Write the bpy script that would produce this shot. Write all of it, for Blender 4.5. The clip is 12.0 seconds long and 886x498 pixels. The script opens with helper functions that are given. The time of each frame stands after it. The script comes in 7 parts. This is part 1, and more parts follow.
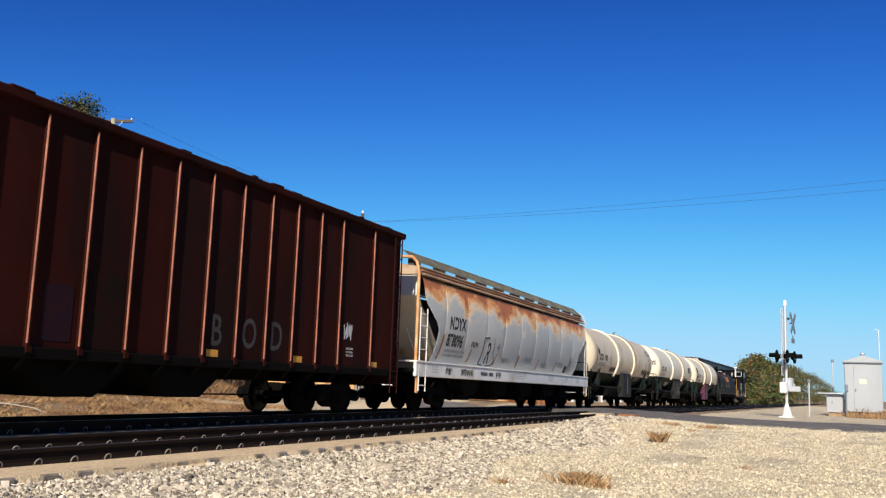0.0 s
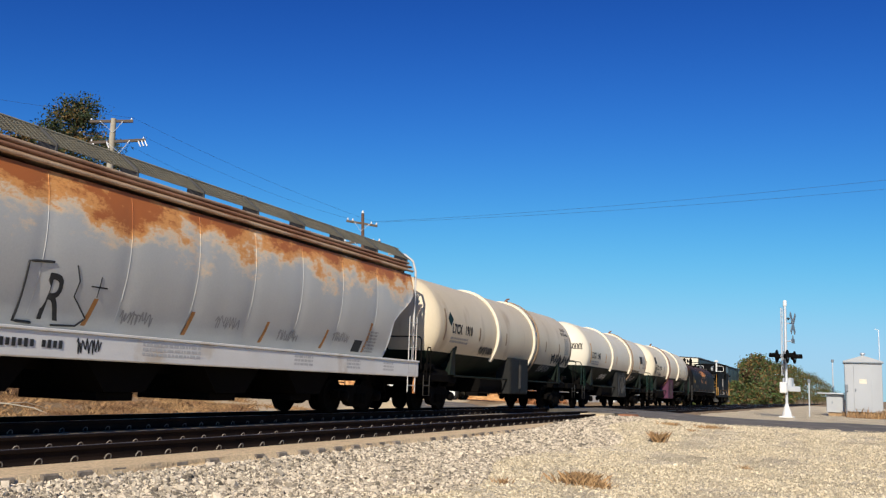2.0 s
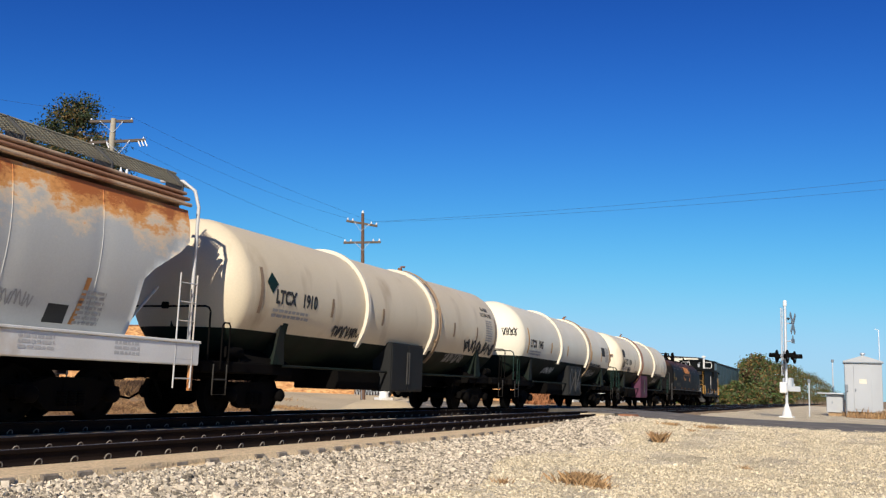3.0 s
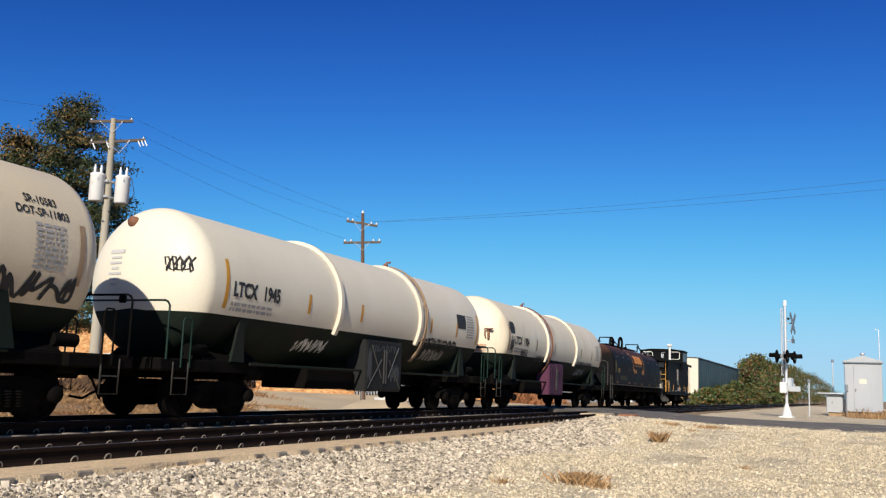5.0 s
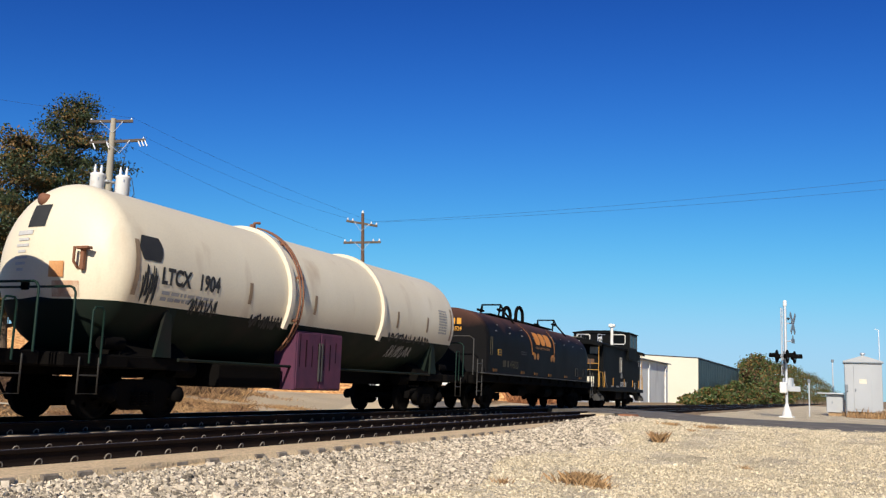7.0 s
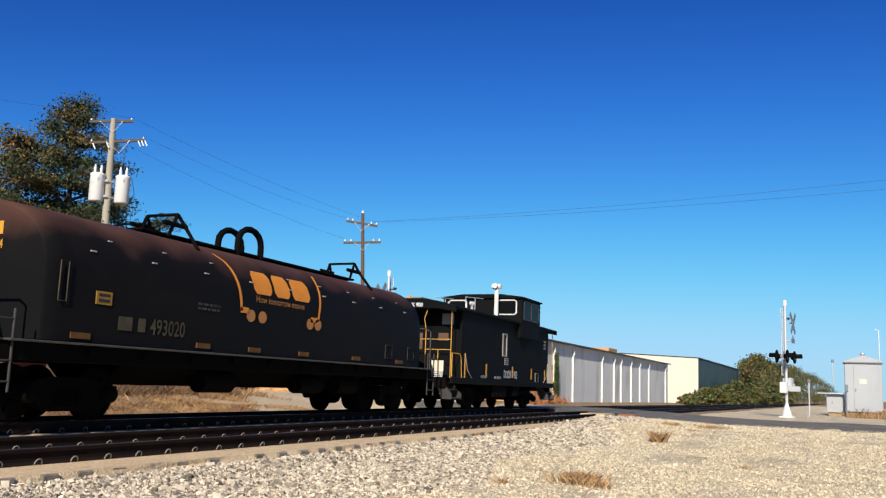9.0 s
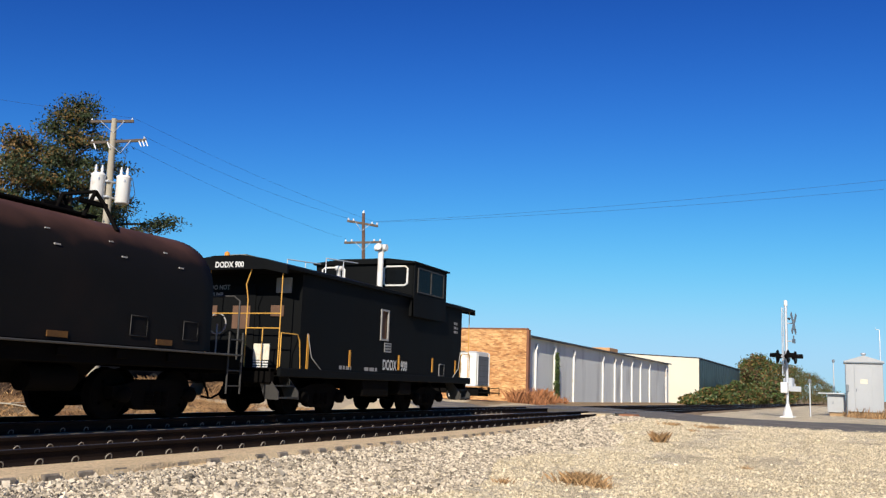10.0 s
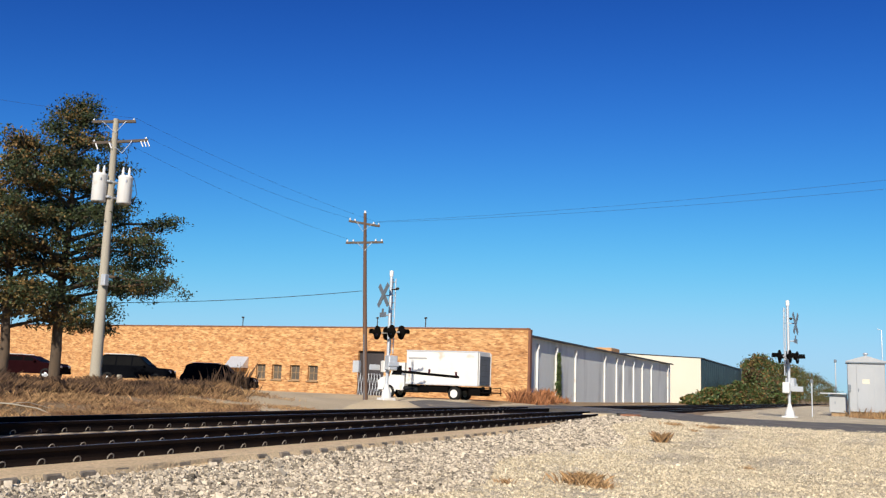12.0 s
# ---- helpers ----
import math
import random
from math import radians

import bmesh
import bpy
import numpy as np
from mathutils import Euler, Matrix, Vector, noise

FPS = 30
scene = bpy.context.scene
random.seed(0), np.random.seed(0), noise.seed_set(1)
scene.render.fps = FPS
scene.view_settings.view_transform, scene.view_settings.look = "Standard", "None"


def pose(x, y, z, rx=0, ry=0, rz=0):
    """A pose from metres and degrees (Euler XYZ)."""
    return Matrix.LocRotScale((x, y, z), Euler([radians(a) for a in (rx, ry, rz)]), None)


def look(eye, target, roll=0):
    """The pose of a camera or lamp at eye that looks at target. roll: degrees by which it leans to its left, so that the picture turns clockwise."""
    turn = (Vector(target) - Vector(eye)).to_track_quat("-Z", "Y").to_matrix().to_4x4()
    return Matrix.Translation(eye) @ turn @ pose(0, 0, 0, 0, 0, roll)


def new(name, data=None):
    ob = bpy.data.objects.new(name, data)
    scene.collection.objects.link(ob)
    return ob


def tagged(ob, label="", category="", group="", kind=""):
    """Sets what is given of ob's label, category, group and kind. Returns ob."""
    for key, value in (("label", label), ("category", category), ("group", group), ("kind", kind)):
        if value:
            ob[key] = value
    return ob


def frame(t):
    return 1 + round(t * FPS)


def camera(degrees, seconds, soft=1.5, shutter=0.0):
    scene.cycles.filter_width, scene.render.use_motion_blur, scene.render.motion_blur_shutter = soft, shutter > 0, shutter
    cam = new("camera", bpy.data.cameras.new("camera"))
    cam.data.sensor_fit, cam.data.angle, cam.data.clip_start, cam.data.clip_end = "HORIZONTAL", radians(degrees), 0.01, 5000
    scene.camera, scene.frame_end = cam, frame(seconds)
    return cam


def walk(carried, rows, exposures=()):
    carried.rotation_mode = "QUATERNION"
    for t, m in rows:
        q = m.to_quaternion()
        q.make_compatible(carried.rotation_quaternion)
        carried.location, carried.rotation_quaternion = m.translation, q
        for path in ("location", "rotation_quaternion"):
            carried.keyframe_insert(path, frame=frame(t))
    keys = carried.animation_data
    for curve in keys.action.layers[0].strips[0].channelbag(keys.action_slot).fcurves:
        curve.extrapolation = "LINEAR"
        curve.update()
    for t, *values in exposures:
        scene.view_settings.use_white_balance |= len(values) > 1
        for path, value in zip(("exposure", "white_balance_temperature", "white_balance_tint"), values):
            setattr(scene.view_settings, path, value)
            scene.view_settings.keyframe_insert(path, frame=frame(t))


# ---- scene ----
# ---- camera ----
EYE = Vector((0.0, 0.0, 0.8445))
PITCH, ROLL, YAW = 8.524, 2.052, 23.777


def aim(yaw, pitch=PITCH):
    a, b = radians(yaw), radians(pitch)
    return look(EYE, EYE + Vector((math.cos(b) * math.cos(a), math.cos(b) * math.sin(a), math.sin(b))), ROLL)


cam = camera(52.33, 12.0, 1.3, 0.0)
walk(cam, [(0.0, aim(YAW)), (4.0, aim(YAW)), (8.9, aim(YAW)), (9.6, aim(YAW + 0.03)), (10.0, aim(YAW + 0.045)),
           (10.5, aim(YAW + 0.10)), (11.0, aim(YAW + 0.135)), (11.5, aim(YAW + 0.15)), (12.0, aim(YAW + 0.15))],
     [(0.0, 0.37), (1.55, 0.37), (1.95, 0.22), (2.5, 0.28), (7.2, 0.27), (8.8, 0.34), (10.6, 0.34), (12.0, 0.29)])

# ---- sun and sky ----
SUN_AZ, SUN_EL = radians(193.0), radians(30.0)   # seen from above, from +x towards +y
sun_dir = Vector((math.cos(SUN_EL) * math.cos(SUN_AZ), math.cos(SUN_EL) * math.sin(SUN_AZ), math.sin(SUN_EL)))
world = bpy.data.worlds.new("sky")
scene.world = world
world.use_nodes = True
wt = world.node_tree
sky = wt.nodes.new("ShaderNodeTexSky")
sky.sky_type = "NISHITA"
sky.sun_disc = False
sky.sun_elevation = SUN_EL
sky.sun_rotation = math.pi / 2 - SUN_AZ
sky.altitude, sky.air_density, sky.dust_density, sky.ozone_density = 0, 1.0, 0.0, 1.5
sep_sky = wt.nodes.new("ShaderNodeSeparateColor")
join_sky = wt.nodes.new("ShaderNodeCombineColor")
wt.links.new(sky.outputs[0], sep_sky.inputs[0])
for i, (power, gain, most) in enumerate(((2.2, 0.00518, 7.4), (2.2, 0.01217, 6.4), (2.05, 0.0275, 5.8))):   # a deep, clear autumn blue
    cap = wt.nodes.new("ShaderNodeMath")
    cap.operation = "SMOOTH_MIN"
    cap.inputs[2].default_value = 6.0
    cap.inputs[1].default_value = most
    pw = wt.nodes.new("ShaderNodeMath")
    pw.operation = "POWER"
    pw.inputs[1].default_value = power
    ml = wt.nodes.new("ShaderNodeMath")
    ml.operation = "MULTIPLY"
    ml.inputs[1].default_value = gain
    wt.links.new(sep_sky.outputs[i], cap.inputs[0])
    wt.links.new(cap.outputs[0], pw.inputs[0])
    wt.links.new(pw.outputs[0], ml.inputs[0])
    wt.links.new(ml.outputs[0], join_sky.inputs[i])
wt.links.new(join_sky.outputs[0], wt.nodes["Background"].inputs["Color"])
wt.nodes["Background"].inputs["Strength"].default_value = 0.76
sun = new("sun", bpy.data.lights.new("sun", "SUN"))
sun.data.energy, sun.data.angle, sun.data.color = 5.0, radians(0.53), (1.0, 0.92, 0.79)
sun.matrix_world = look(sun_dir * 50, (0, 0, 0))

# ---- materials ----


def mat(name, col, col2=None, rough=0.7, metal=0.0, scale=3.0, fine=60.0, bump=0.15, contrast=0.5, streak=1.0,
        dirt=None, dirt_amt=0.4, dirt_scale=1.2, rand=0.0, island=0.0, dist=0.02, spec=0.35, grain=1.0):
    """Two-scale varied surface: col to col2 by a broad noise, speckled by a fine one, dirt in patches. streak stretches the broad noise upright."""
    m = bpy.data.materials.new(name)
    m.use_nodes = True
    t = m.node_tree
    n, l = t.nodes, t.links
    b = n["Principled BSDF"]
    co = n.new("ShaderNodeTexCoord")
    mp = n.new("ShaderNodeMapping")
    mp.inputs["Scale"].default_value = (1, 1, 1 / streak)
    l.new(co.outputs["Object"], mp.inputs["Vector"])

    def ns(s, detail, vec):
        k = n.new("ShaderNodeTexNoise")
        k.inputs["Scale"].default_value, k.inputs["Detail"].default_value = s, detail
        l.new(vec, k.inputs["Vector"])
        return k

    def ramp(src, lo, hi):
        r = n.new("ShaderNodeMapRange")
        r.inputs["From Min"].default_value, r.inputs["From Max"].default_value = lo, hi
        l.new(src, r.inputs["Value"])
        return r.outputs[0]

    def mix(f, a, c, mode="MIX"):
        k = n.new("ShaderNodeMix")
        k.data_type, k.blend_type = "RGBA", mode
        if isinstance(f, float):
            k.inputs[0].default_value = f
        else:
            l.new(f, k.inputs[0])
        for s, v in ((6, a), (7, c)):
            if isinstance(v, tuple):
                k.inputs[s].default_value = (*v, 1)
            else:
                l.new(v, k.inputs[s])
        return k.outputs[2]

    broad = ns(scale, 6, mp.outputs[0])
    small = ns(fine, 4, co.outputs["Object"])
    c2 = col2 or tuple(x * 0.7 for x in col)
    c = mix(ramp(broad.outputs[0], 0.5 - 0.25 / max(contrast, 0.01) * 0.5, 0.5 + 0.25 / max(contrast, 0.01) * 0.5), col, c2)
    sp = ramp(small.outputs[0], 0.25, 0.75)
    g = n.new("ShaderNodeMapRange")
    g.inputs["To Min"].default_value, g.inputs["To Max"].default_value = 1 - 0.18 * grain, 1 + 0.12 * grain
    l.new(sp, g.inputs["Value"])
    c = mix(1.0, c, g.outputs[0], "MULTIPLY")
    if dirt:
        d = ns(dirt_scale, 8, mp.outputs[0])
        r = n.new("ShaderNodeMapRange")
        r.inputs["From Min"].default_value, r.inputs["From Max"].default_value = 0.62 - dirt_amt * 0.35, 0.75 - dirt_amt * 0.2
        r.inputs["To Max"].default_value = 0.9
        l.new(d.outputs[0], r.inputs["Value"])
        c = mix(r.outputs[0], c, dirt)
    if rand or island:
        src = n.new("ShaderNodeObjectInfo").outputs["Random"] if rand else n.new("ShaderNodeNewGeometry").outputs["Random Per Island"]
        r = n.new("ShaderNodeMapRange")
        k = rand or island
        r.inputs["To Min"].default_value, r.inputs["To Max"].default_value = 1 - k, 1 + k * 0.6
        l.new(src, r.inputs["Value"])
        c = mix(1.0, c, r.outputs[0], "MULTIPLY")
    l.new(c, b.inputs["Base Color"])
    b.inputs["Roughness"].default_value, b.inputs["Metallic"].default_value = rough, metal
    b.inputs["Specular IOR Level"].default_value = spec
    rr = n.new("ShaderNodeMapRange")
    rr.inputs["To Min"].default_value, rr.inputs["To Max"].default_value = max(rough - 0.12, 0.03), min(rough + 0.12, 1)
    l.new(broad.outputs[0], rr.inputs["Value"])
    l.new(rr.outputs[0], b.inputs["Roughness"])
    if bump:
        bp = n.new("ShaderNodeBump")
        bp.inputs["Strength"].default_value, bp.inputs["Distance"].default_value = bump, dist
        l.new(small.outputs[0], bp.inputs["Height"])
        l.new(bp.outputs[0], b.inputs["Normal"])
    return m


M = {}
M["rail"] = mat("rail_steel", (0.022, 0.013, 0.009), (0.012, 0.009, 0.008), 0.9, 0.0, 2, 40, 0.2, spec=0.06)
M["railtop"] = mat("rail_head", (0.30, 0.29, 0.28), (0.18, 0.17, 0.16), 0.35, 0.9, 2, 80, 0.03)
M["clip"] = mat("clip_steel", (0.28, 0.25, 0.21), (0.16, 0.135, 0.11), 0.6, 0.0, 8, 80, 0.1)
M["tie"] = mat("tie_timber", (0.31, 0.26, 0.20), (0.19, 0.155, 0.12), 0.9, 0, 4, 30, 0.5, rand=0.25)
M["ballast"] = mat("tan_ballast_fines", (0.72, 0.545, 0.33), (0.60, 0.445, 0.27), 0.95, 0, 1.2, 30, 0.5, dirt=(0.36, 0.27, 0.18), dirt_amt=0.1, dirt_scale=5.0, dist=0.05, grain=1.8)
# bed under the loose stones: the shade in their gaps is put into its colour
M["shoulder"] = mat("ballast_shoulder_gap_shade", (0.15, 0.13, 0.105), (0.09, 0.08, 0.065), 0.95, 0, 3, 22, 1.0, dist=0.06, grain=2.0)
M["stones"] = mat("ballast_pieces", (0.62, 0.53, 0.405), (0.40, 0.335, 0.25), 0.92, 0, 9, 60, 0.3, island=0.78)
M["stone"] = mat("ballast_piece", (0.62, 0.53, 0.405), (0.40, 0.335, 0.25), 0.92, 0, 6, 60, 0.3, rand=0.75)
M["gravel"] = mat("pale_gravel", (0.74, 0.615, 0.41), (0.62, 0.51, 0.33), 0.95, 0, 0.5, 34, 1.0, dirt=(0.78, 0.67, 0.49), dirt_amt=0.5, dist=0.08, grain=2.2)
M["pebbles"] = mat("gravel_pebbles", (0.68, 0.58, 0.41), (0.50, 0.42, 0.29), 0.95, 0, 9, 60, 0.3, island=0.55)
M["earth"] = mat("dry_ground", (0.36, 0.25, 0.14), (0.26, 0.175, 0.095), 0.95, 0, 0.5, 12, 0.8, dirt=(0.17, 0.12, 0.06), dirt_amt=0.35, dirt_scale=0.6, dist=0.05, grain=2.2)
M["road"] = mat("asphalt", (0.155, 0.14, 0.12), (0.11, 0.10, 0.09), 0.9, 0, 0.6, 70, 0.4, dirt=(0.26, 0.22, 0.17), dirt_amt=0.3)
M["lot"] = mat("dusty_paving", (0.60, 0.48, 0.31), (0.46, 0.37, 0.24), 0.9, 0, 0.25, 25, 0.5, dirt=(0.34, 0.28, 0.20), dirt_amt=0.2, dirt_scale=0.15, grain=1.6)
M["straw"] = mat("dry_grass", (0.42, 0.26, 0.12), (0.22, 0.12, 0.06), 0.9, 0, 0.9, 30, 0, contrast=0.9, island=0.7)
M["straw2"] = mat("brown_weeds", (0.13, 0.075, 0.04), (0.26, 0.15, 0.07), 0.9, 0, 0.7, 30, 0, contrast=0.9, island=0.6)
M["redpaint"] = mat("oxide_red_paint", (0.034, 0.0062, 0.0040), (0.015, 0.0038, 0.0028), 0.85, 0, 0.9, 40, 0.15, streak=3, dirt=(0.011, 0.0055, 0.005), dirt_amt=0.4, dirt_scale=0.7, spec=0.06, grain=0.3)
M["black"] = mat("black_underframe", (0.0035, 0.0032, 0.003), (0.0058, 0.005, 0.0045), 0.9, 0.0, 2, 40, 0.2, spec=0.04)
M["greypaint"] = mat("grey_paint", (0.50, 0.49, 0.47), (0.42, 0.41, 0.40), 0.5, 0, 0.8, 30, 0.05, streak=3, dirt=(0.45, 0.36, 0.27), dirt_amt=0.12, grain=0.3)
M["rust"] = mat("rusted_grey_paint", (0.40, 0.12, 0.03), (0.55, 0.42, 0.30), 0.8, 0, 2.0, 40, 0.2, contrast=1.2, streak=1.6, dirt=(0.24, 0.06, 0.02), dirt_amt=0.35)
M["rustdark"] = mat("rust_brown", (0.24, 0.10, 0.05), (0.15, 0.07, 0.045), 0.8, 0, 1.0, 40, 0.2)
M["grate"] = mat("walkway_grate", (0.30, 0.27, 0.19), (0.20, 0.18, 0.13), 0.8, 0.1, 2, 90, 0.4)
M["white"] = mat("white_paint", (0.72, 0.71, 0.68), (0.62, 0.60, 0.56), 0.5, 0, 1.0, 40, 0.05, dirt=(0.5, 0.42, 0.32), dirt_amt=0.1, grain=0.3)
M["cream"] = mat("cream_tank_paint", (0.71, 0.635, 0.48), (0.64, 0.56, 0.415), 0.5, 0, 0.7, 30, 0.01, streak=4, dirt=(0.50, 0.40, 0.28), dirt_amt=0.04, grain=0.3)
M["tan"] = mat("tan_tank_paint", (0.63, 0.54, 0.39), (0.56, 0.47, 0.33), 0.5, 0, 0.7, 30, 0.02, streak=4, dirt=(0.42, 0.33, 0.22), dirt_amt=0.08, grain=0.3)
M["greytank"] = mat("pale_tank_paint", (0.69, 0.635, 0.51), (0.63, 0.575, 0.455), 0.5, 0, 0.7, 30, 0.01, streak=4, grain=0.3)
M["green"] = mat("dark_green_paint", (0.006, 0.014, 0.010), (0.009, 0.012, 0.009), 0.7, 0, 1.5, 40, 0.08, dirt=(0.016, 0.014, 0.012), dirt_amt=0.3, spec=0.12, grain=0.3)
M["greenbright"] = mat("green_handrail_paint", (0.005, 0.024, 0.016), (0.004, 0.016, 0.012), 0.6, 0, 2, 40, 0.05, spec=0.2)
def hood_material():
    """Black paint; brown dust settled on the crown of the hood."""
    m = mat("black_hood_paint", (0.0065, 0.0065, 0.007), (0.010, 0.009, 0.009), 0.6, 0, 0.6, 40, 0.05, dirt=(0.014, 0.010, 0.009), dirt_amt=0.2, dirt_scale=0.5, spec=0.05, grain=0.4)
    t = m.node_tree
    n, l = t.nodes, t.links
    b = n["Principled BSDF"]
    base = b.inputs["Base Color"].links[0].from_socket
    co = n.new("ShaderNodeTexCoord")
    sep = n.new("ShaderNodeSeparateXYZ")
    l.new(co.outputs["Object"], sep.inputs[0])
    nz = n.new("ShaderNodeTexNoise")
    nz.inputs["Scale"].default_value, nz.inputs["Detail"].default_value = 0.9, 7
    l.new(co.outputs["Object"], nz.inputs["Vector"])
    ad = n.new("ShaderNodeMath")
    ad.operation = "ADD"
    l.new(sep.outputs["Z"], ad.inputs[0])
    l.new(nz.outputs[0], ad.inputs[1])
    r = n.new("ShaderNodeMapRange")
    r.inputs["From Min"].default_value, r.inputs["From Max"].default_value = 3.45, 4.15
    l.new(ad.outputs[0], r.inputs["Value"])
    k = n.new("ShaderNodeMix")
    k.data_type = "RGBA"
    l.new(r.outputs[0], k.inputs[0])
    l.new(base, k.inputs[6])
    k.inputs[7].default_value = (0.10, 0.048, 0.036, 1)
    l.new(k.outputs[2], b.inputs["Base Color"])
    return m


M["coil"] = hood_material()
M["caboose"] = mat("black_body_paint", (0.0042, 0.0046, 0.005), (0.0065, 0.007, 0.0072), 0.65, 0, 0.8, 40, 0.05, streak=3, spec=0.05, grain=0.3)
M["yellow"] = mat("yellow_paint", (0.62, 0.30, 0.03), (0.5, 0.23, 0.03), 0.6, 0, 4, 40, 0.05)
M["orange"] = mat("orange_paint", (0.70, 0.27, 0.03), (0.6, 0.2, 0.02), 0.6, 0, 2, 40, 0.05)
M["letters"] = mat("black_lettering", (0.02, 0.02, 0.02), (0.03, 0.03, 0.03), 0.7, 0, 4, 40, 0)
M["wletters"] = mat("white_lettering", (0.62, 0.62, 0.6), (0.5, 0.5, 0.48), 0.7, 0, 4, 40, 0)
M["faded"] = mat("faded_lettering", (0.052, 0.05, 0.052), (0.022, 0.016, 0.016), 0.8, 0, 3, 40, 0)
M["greyletters"] = mat("grey_lettering", (0.28, 0.27, 0.26), (0.34, 0.33, 0.32), 0.8, 0, 3, 40, 0)
M["brick"] = mat("tan_brick", (0.58, 0.33, 0.15), (0.44, 0.22, 0.10), 0.9, 0, 0.7, 25, 0.3, rand=0.35)
M["mortar"] = mat("mortar", (0.36, 0.24, 0.13), (0.28, 0.19, 0.11), 0.95, 0, 1, 40, 0.3)
M["wallwhite"] = mat("whitewashed_block", (0.72, 0.72, 0.675), (0.62, 0.62, 0.58), 0.85, 0, 0.25, 20, 0.04, streak=3, dirt=(0.38, 0.37, 0.35), dirt_amt=0.25, dirt_scale=0.3)
M["roofdark"] = mat("dark_roof_metal", (0.06, 0.05, 0.05), (0.04, 0.035, 0.035), 0.6, 0.2, 0.5, 20, 0.1)
M["cladcream"] = mat("cream_cladding", (0.66, 0.61, 0.49), (0.60, 0.55, 0.43), 0.6, 0, 0.1, 10, 0.1)
M["cladteal"] = mat("teal_cladding", (0.014, 0.036, 0.040), (0.011, 0.028, 0.032), 0.5, 0, 0.1, 10, 0.1)
M["timber"] = mat("weathered_pole_wood", (0.42, 0.38, 0.30), (0.30, 0.265, 0.205), 0.9, 0, 2, 40, 0.3, streak=12)
M["timberdark"] = mat("brown_pole_wood", (0.15, 0.085, 0.055), (0.10, 0.06, 0.04), 0.9, 0, 2, 40, 0.3, streak=12)
M["armwood"] = mat("crossarm_wood", (0.13, 0.10, 0.075), (0.09, 0.07, 0.055), 0.9, 0, 3, 40, 0.3)
M["galv"] = mat("galvanised_steel", (0.62, 0.64, 0.66), (0.54, 0.56, 0.58), 0.45, 0.4, 1.5, 40, 0.04)
M["cabinet"] = mat("aluminium_cabinet", (0.40, 0.41, 0.42), (0.32, 0.33, 0.34), 0.5, 0.25, 0.8, 40, 0.03, streak=3, dirt=(0.36, 0.36, 0.35), dirt_amt=0.2)
M["porcelain"] = mat("glazed_porcelain", (0.70, 0.70, 0.70), (0.62, 0.62, 0.62), 0.25, 0, 4, 40, 0)
M["wire"] = mat("wire", (0.035, 0.035, 0.04), (0.03, 0.03, 0.03), 0.6, 0.3, 2, 20, 0)
M["carpaint"] = mat("dark_car_paint", (0.003, 0.0035, 0.005), (0.004, 0.0045, 0.006), 0.5, 0.0, 2, 40, 0, spec=0.04)
M["carred"] = mat("maroon_car_paint", (0.016, 0.004, 0.005), (0.012, 0.003, 0.004), 0.4, 0.0, 2, 40, 0, spec=0.12)
M["glass"] = mat("dark_window_glass", (0.006, 0.007, 0.008), (0.005, 0.006, 0.007), 0.12, 0, 1, 10, 0, spec=0.12)
M["tyre"] = mat("tyre_rubber", (0.012, 0.012, 0.012), (0.02, 0.02, 0.02), 0.9, 0, 6, 40, 0.1, spec=0.1)
M["bark"] = mat("bark", (0.12, 0.085, 0.058), (0.07, 0.05, 0.035), 0.95, 0, 3, 25, 0.8, streak=5, dist=0.05)
M["leafdark"] = mat("dark_green_leaves", (0.032, 0.050, 0.017), (0.050, 0.062, 0.021), 0.6, 0, 0.5, 20, 0, island=0.6)
M["leafbrown"] = mat("autumn_leaves", (0.16, 0.115, 0.035), (0.20, 0.105, 0.035), 0.7, 0, 0.35, 20, 0, island=0.5)
M["leafgreen"] = mat("green_leaves", (0.045, 0.080, 0.020), (0.085, 0.105, 0.03), 0.6, 0, 0.4, 20, 0, island=0.5)
M["leafrust"] = mat("rusty_leaves", (0.16, 0.075, 0.03), (0.10, 0.07, 0.03), 0.7, 0, 0.4, 20, 0, island=0.5)
M["rustweed"] = mat("rust_orange_weeds", (0.40, 0.17, 0.07), (0.26, 0.11, 0.05), 0.9, 0, 0.6, 30, 0, island=0.4)
M["bluepatch"] = mat("dark_blue_spray", (0.012, 0.005, 0.013), (0.022, 0.006, 0.006), 0.8, 0, 4, 40, 0, spec=0.1)
M["greenpatch"] = mat("dark_green_spray", (0.008, 0.0062, 0.005), (0.018, 0.0055, 0.004), 0.8, 0, 3, 40, 0, spec=0.05)
M["dustypane"] = mat("dusty_brown_pane", (0.15, 0.12, 0.085), (0.08, 0.065, 0.05), 0.4, 0, 1.5, 20, 0, spec=0.3)
M["drybrush"] = mat("dark_dry_brush", (0.065, 0.036, 0.022), (0.13, 0.075, 0.04), 0.9, 0, 0.8, 30, 0, contrast=0.9, island=0.6)
M["rustblock"] = mat("rust_orange_timber", (0.34, 0.15, 0.075), (0.22, 0.09, 0.05), 0.9, 0, 3, 30, 0.4)
M["carglass"] = mat("tinted_car_glass", (0.004, 0.0045, 0.005), (0.006, 0.006, 0.007), 0.3, 0, 1, 10, 0, spec=0.03)
M["rollgrey"] = mat("grey_roller_door", (0.12, 0.125, 0.135), (0.09, 0.095, 0.10), 0.6, 0.1, 1, 40, 0)
M["ridgebrown"] = mat("rusted_roof_flange", (0.36, 0.19, 0.11), (0.24, 0.11, 0.06), 0.8, 0, 1.0, 40, 0.2)
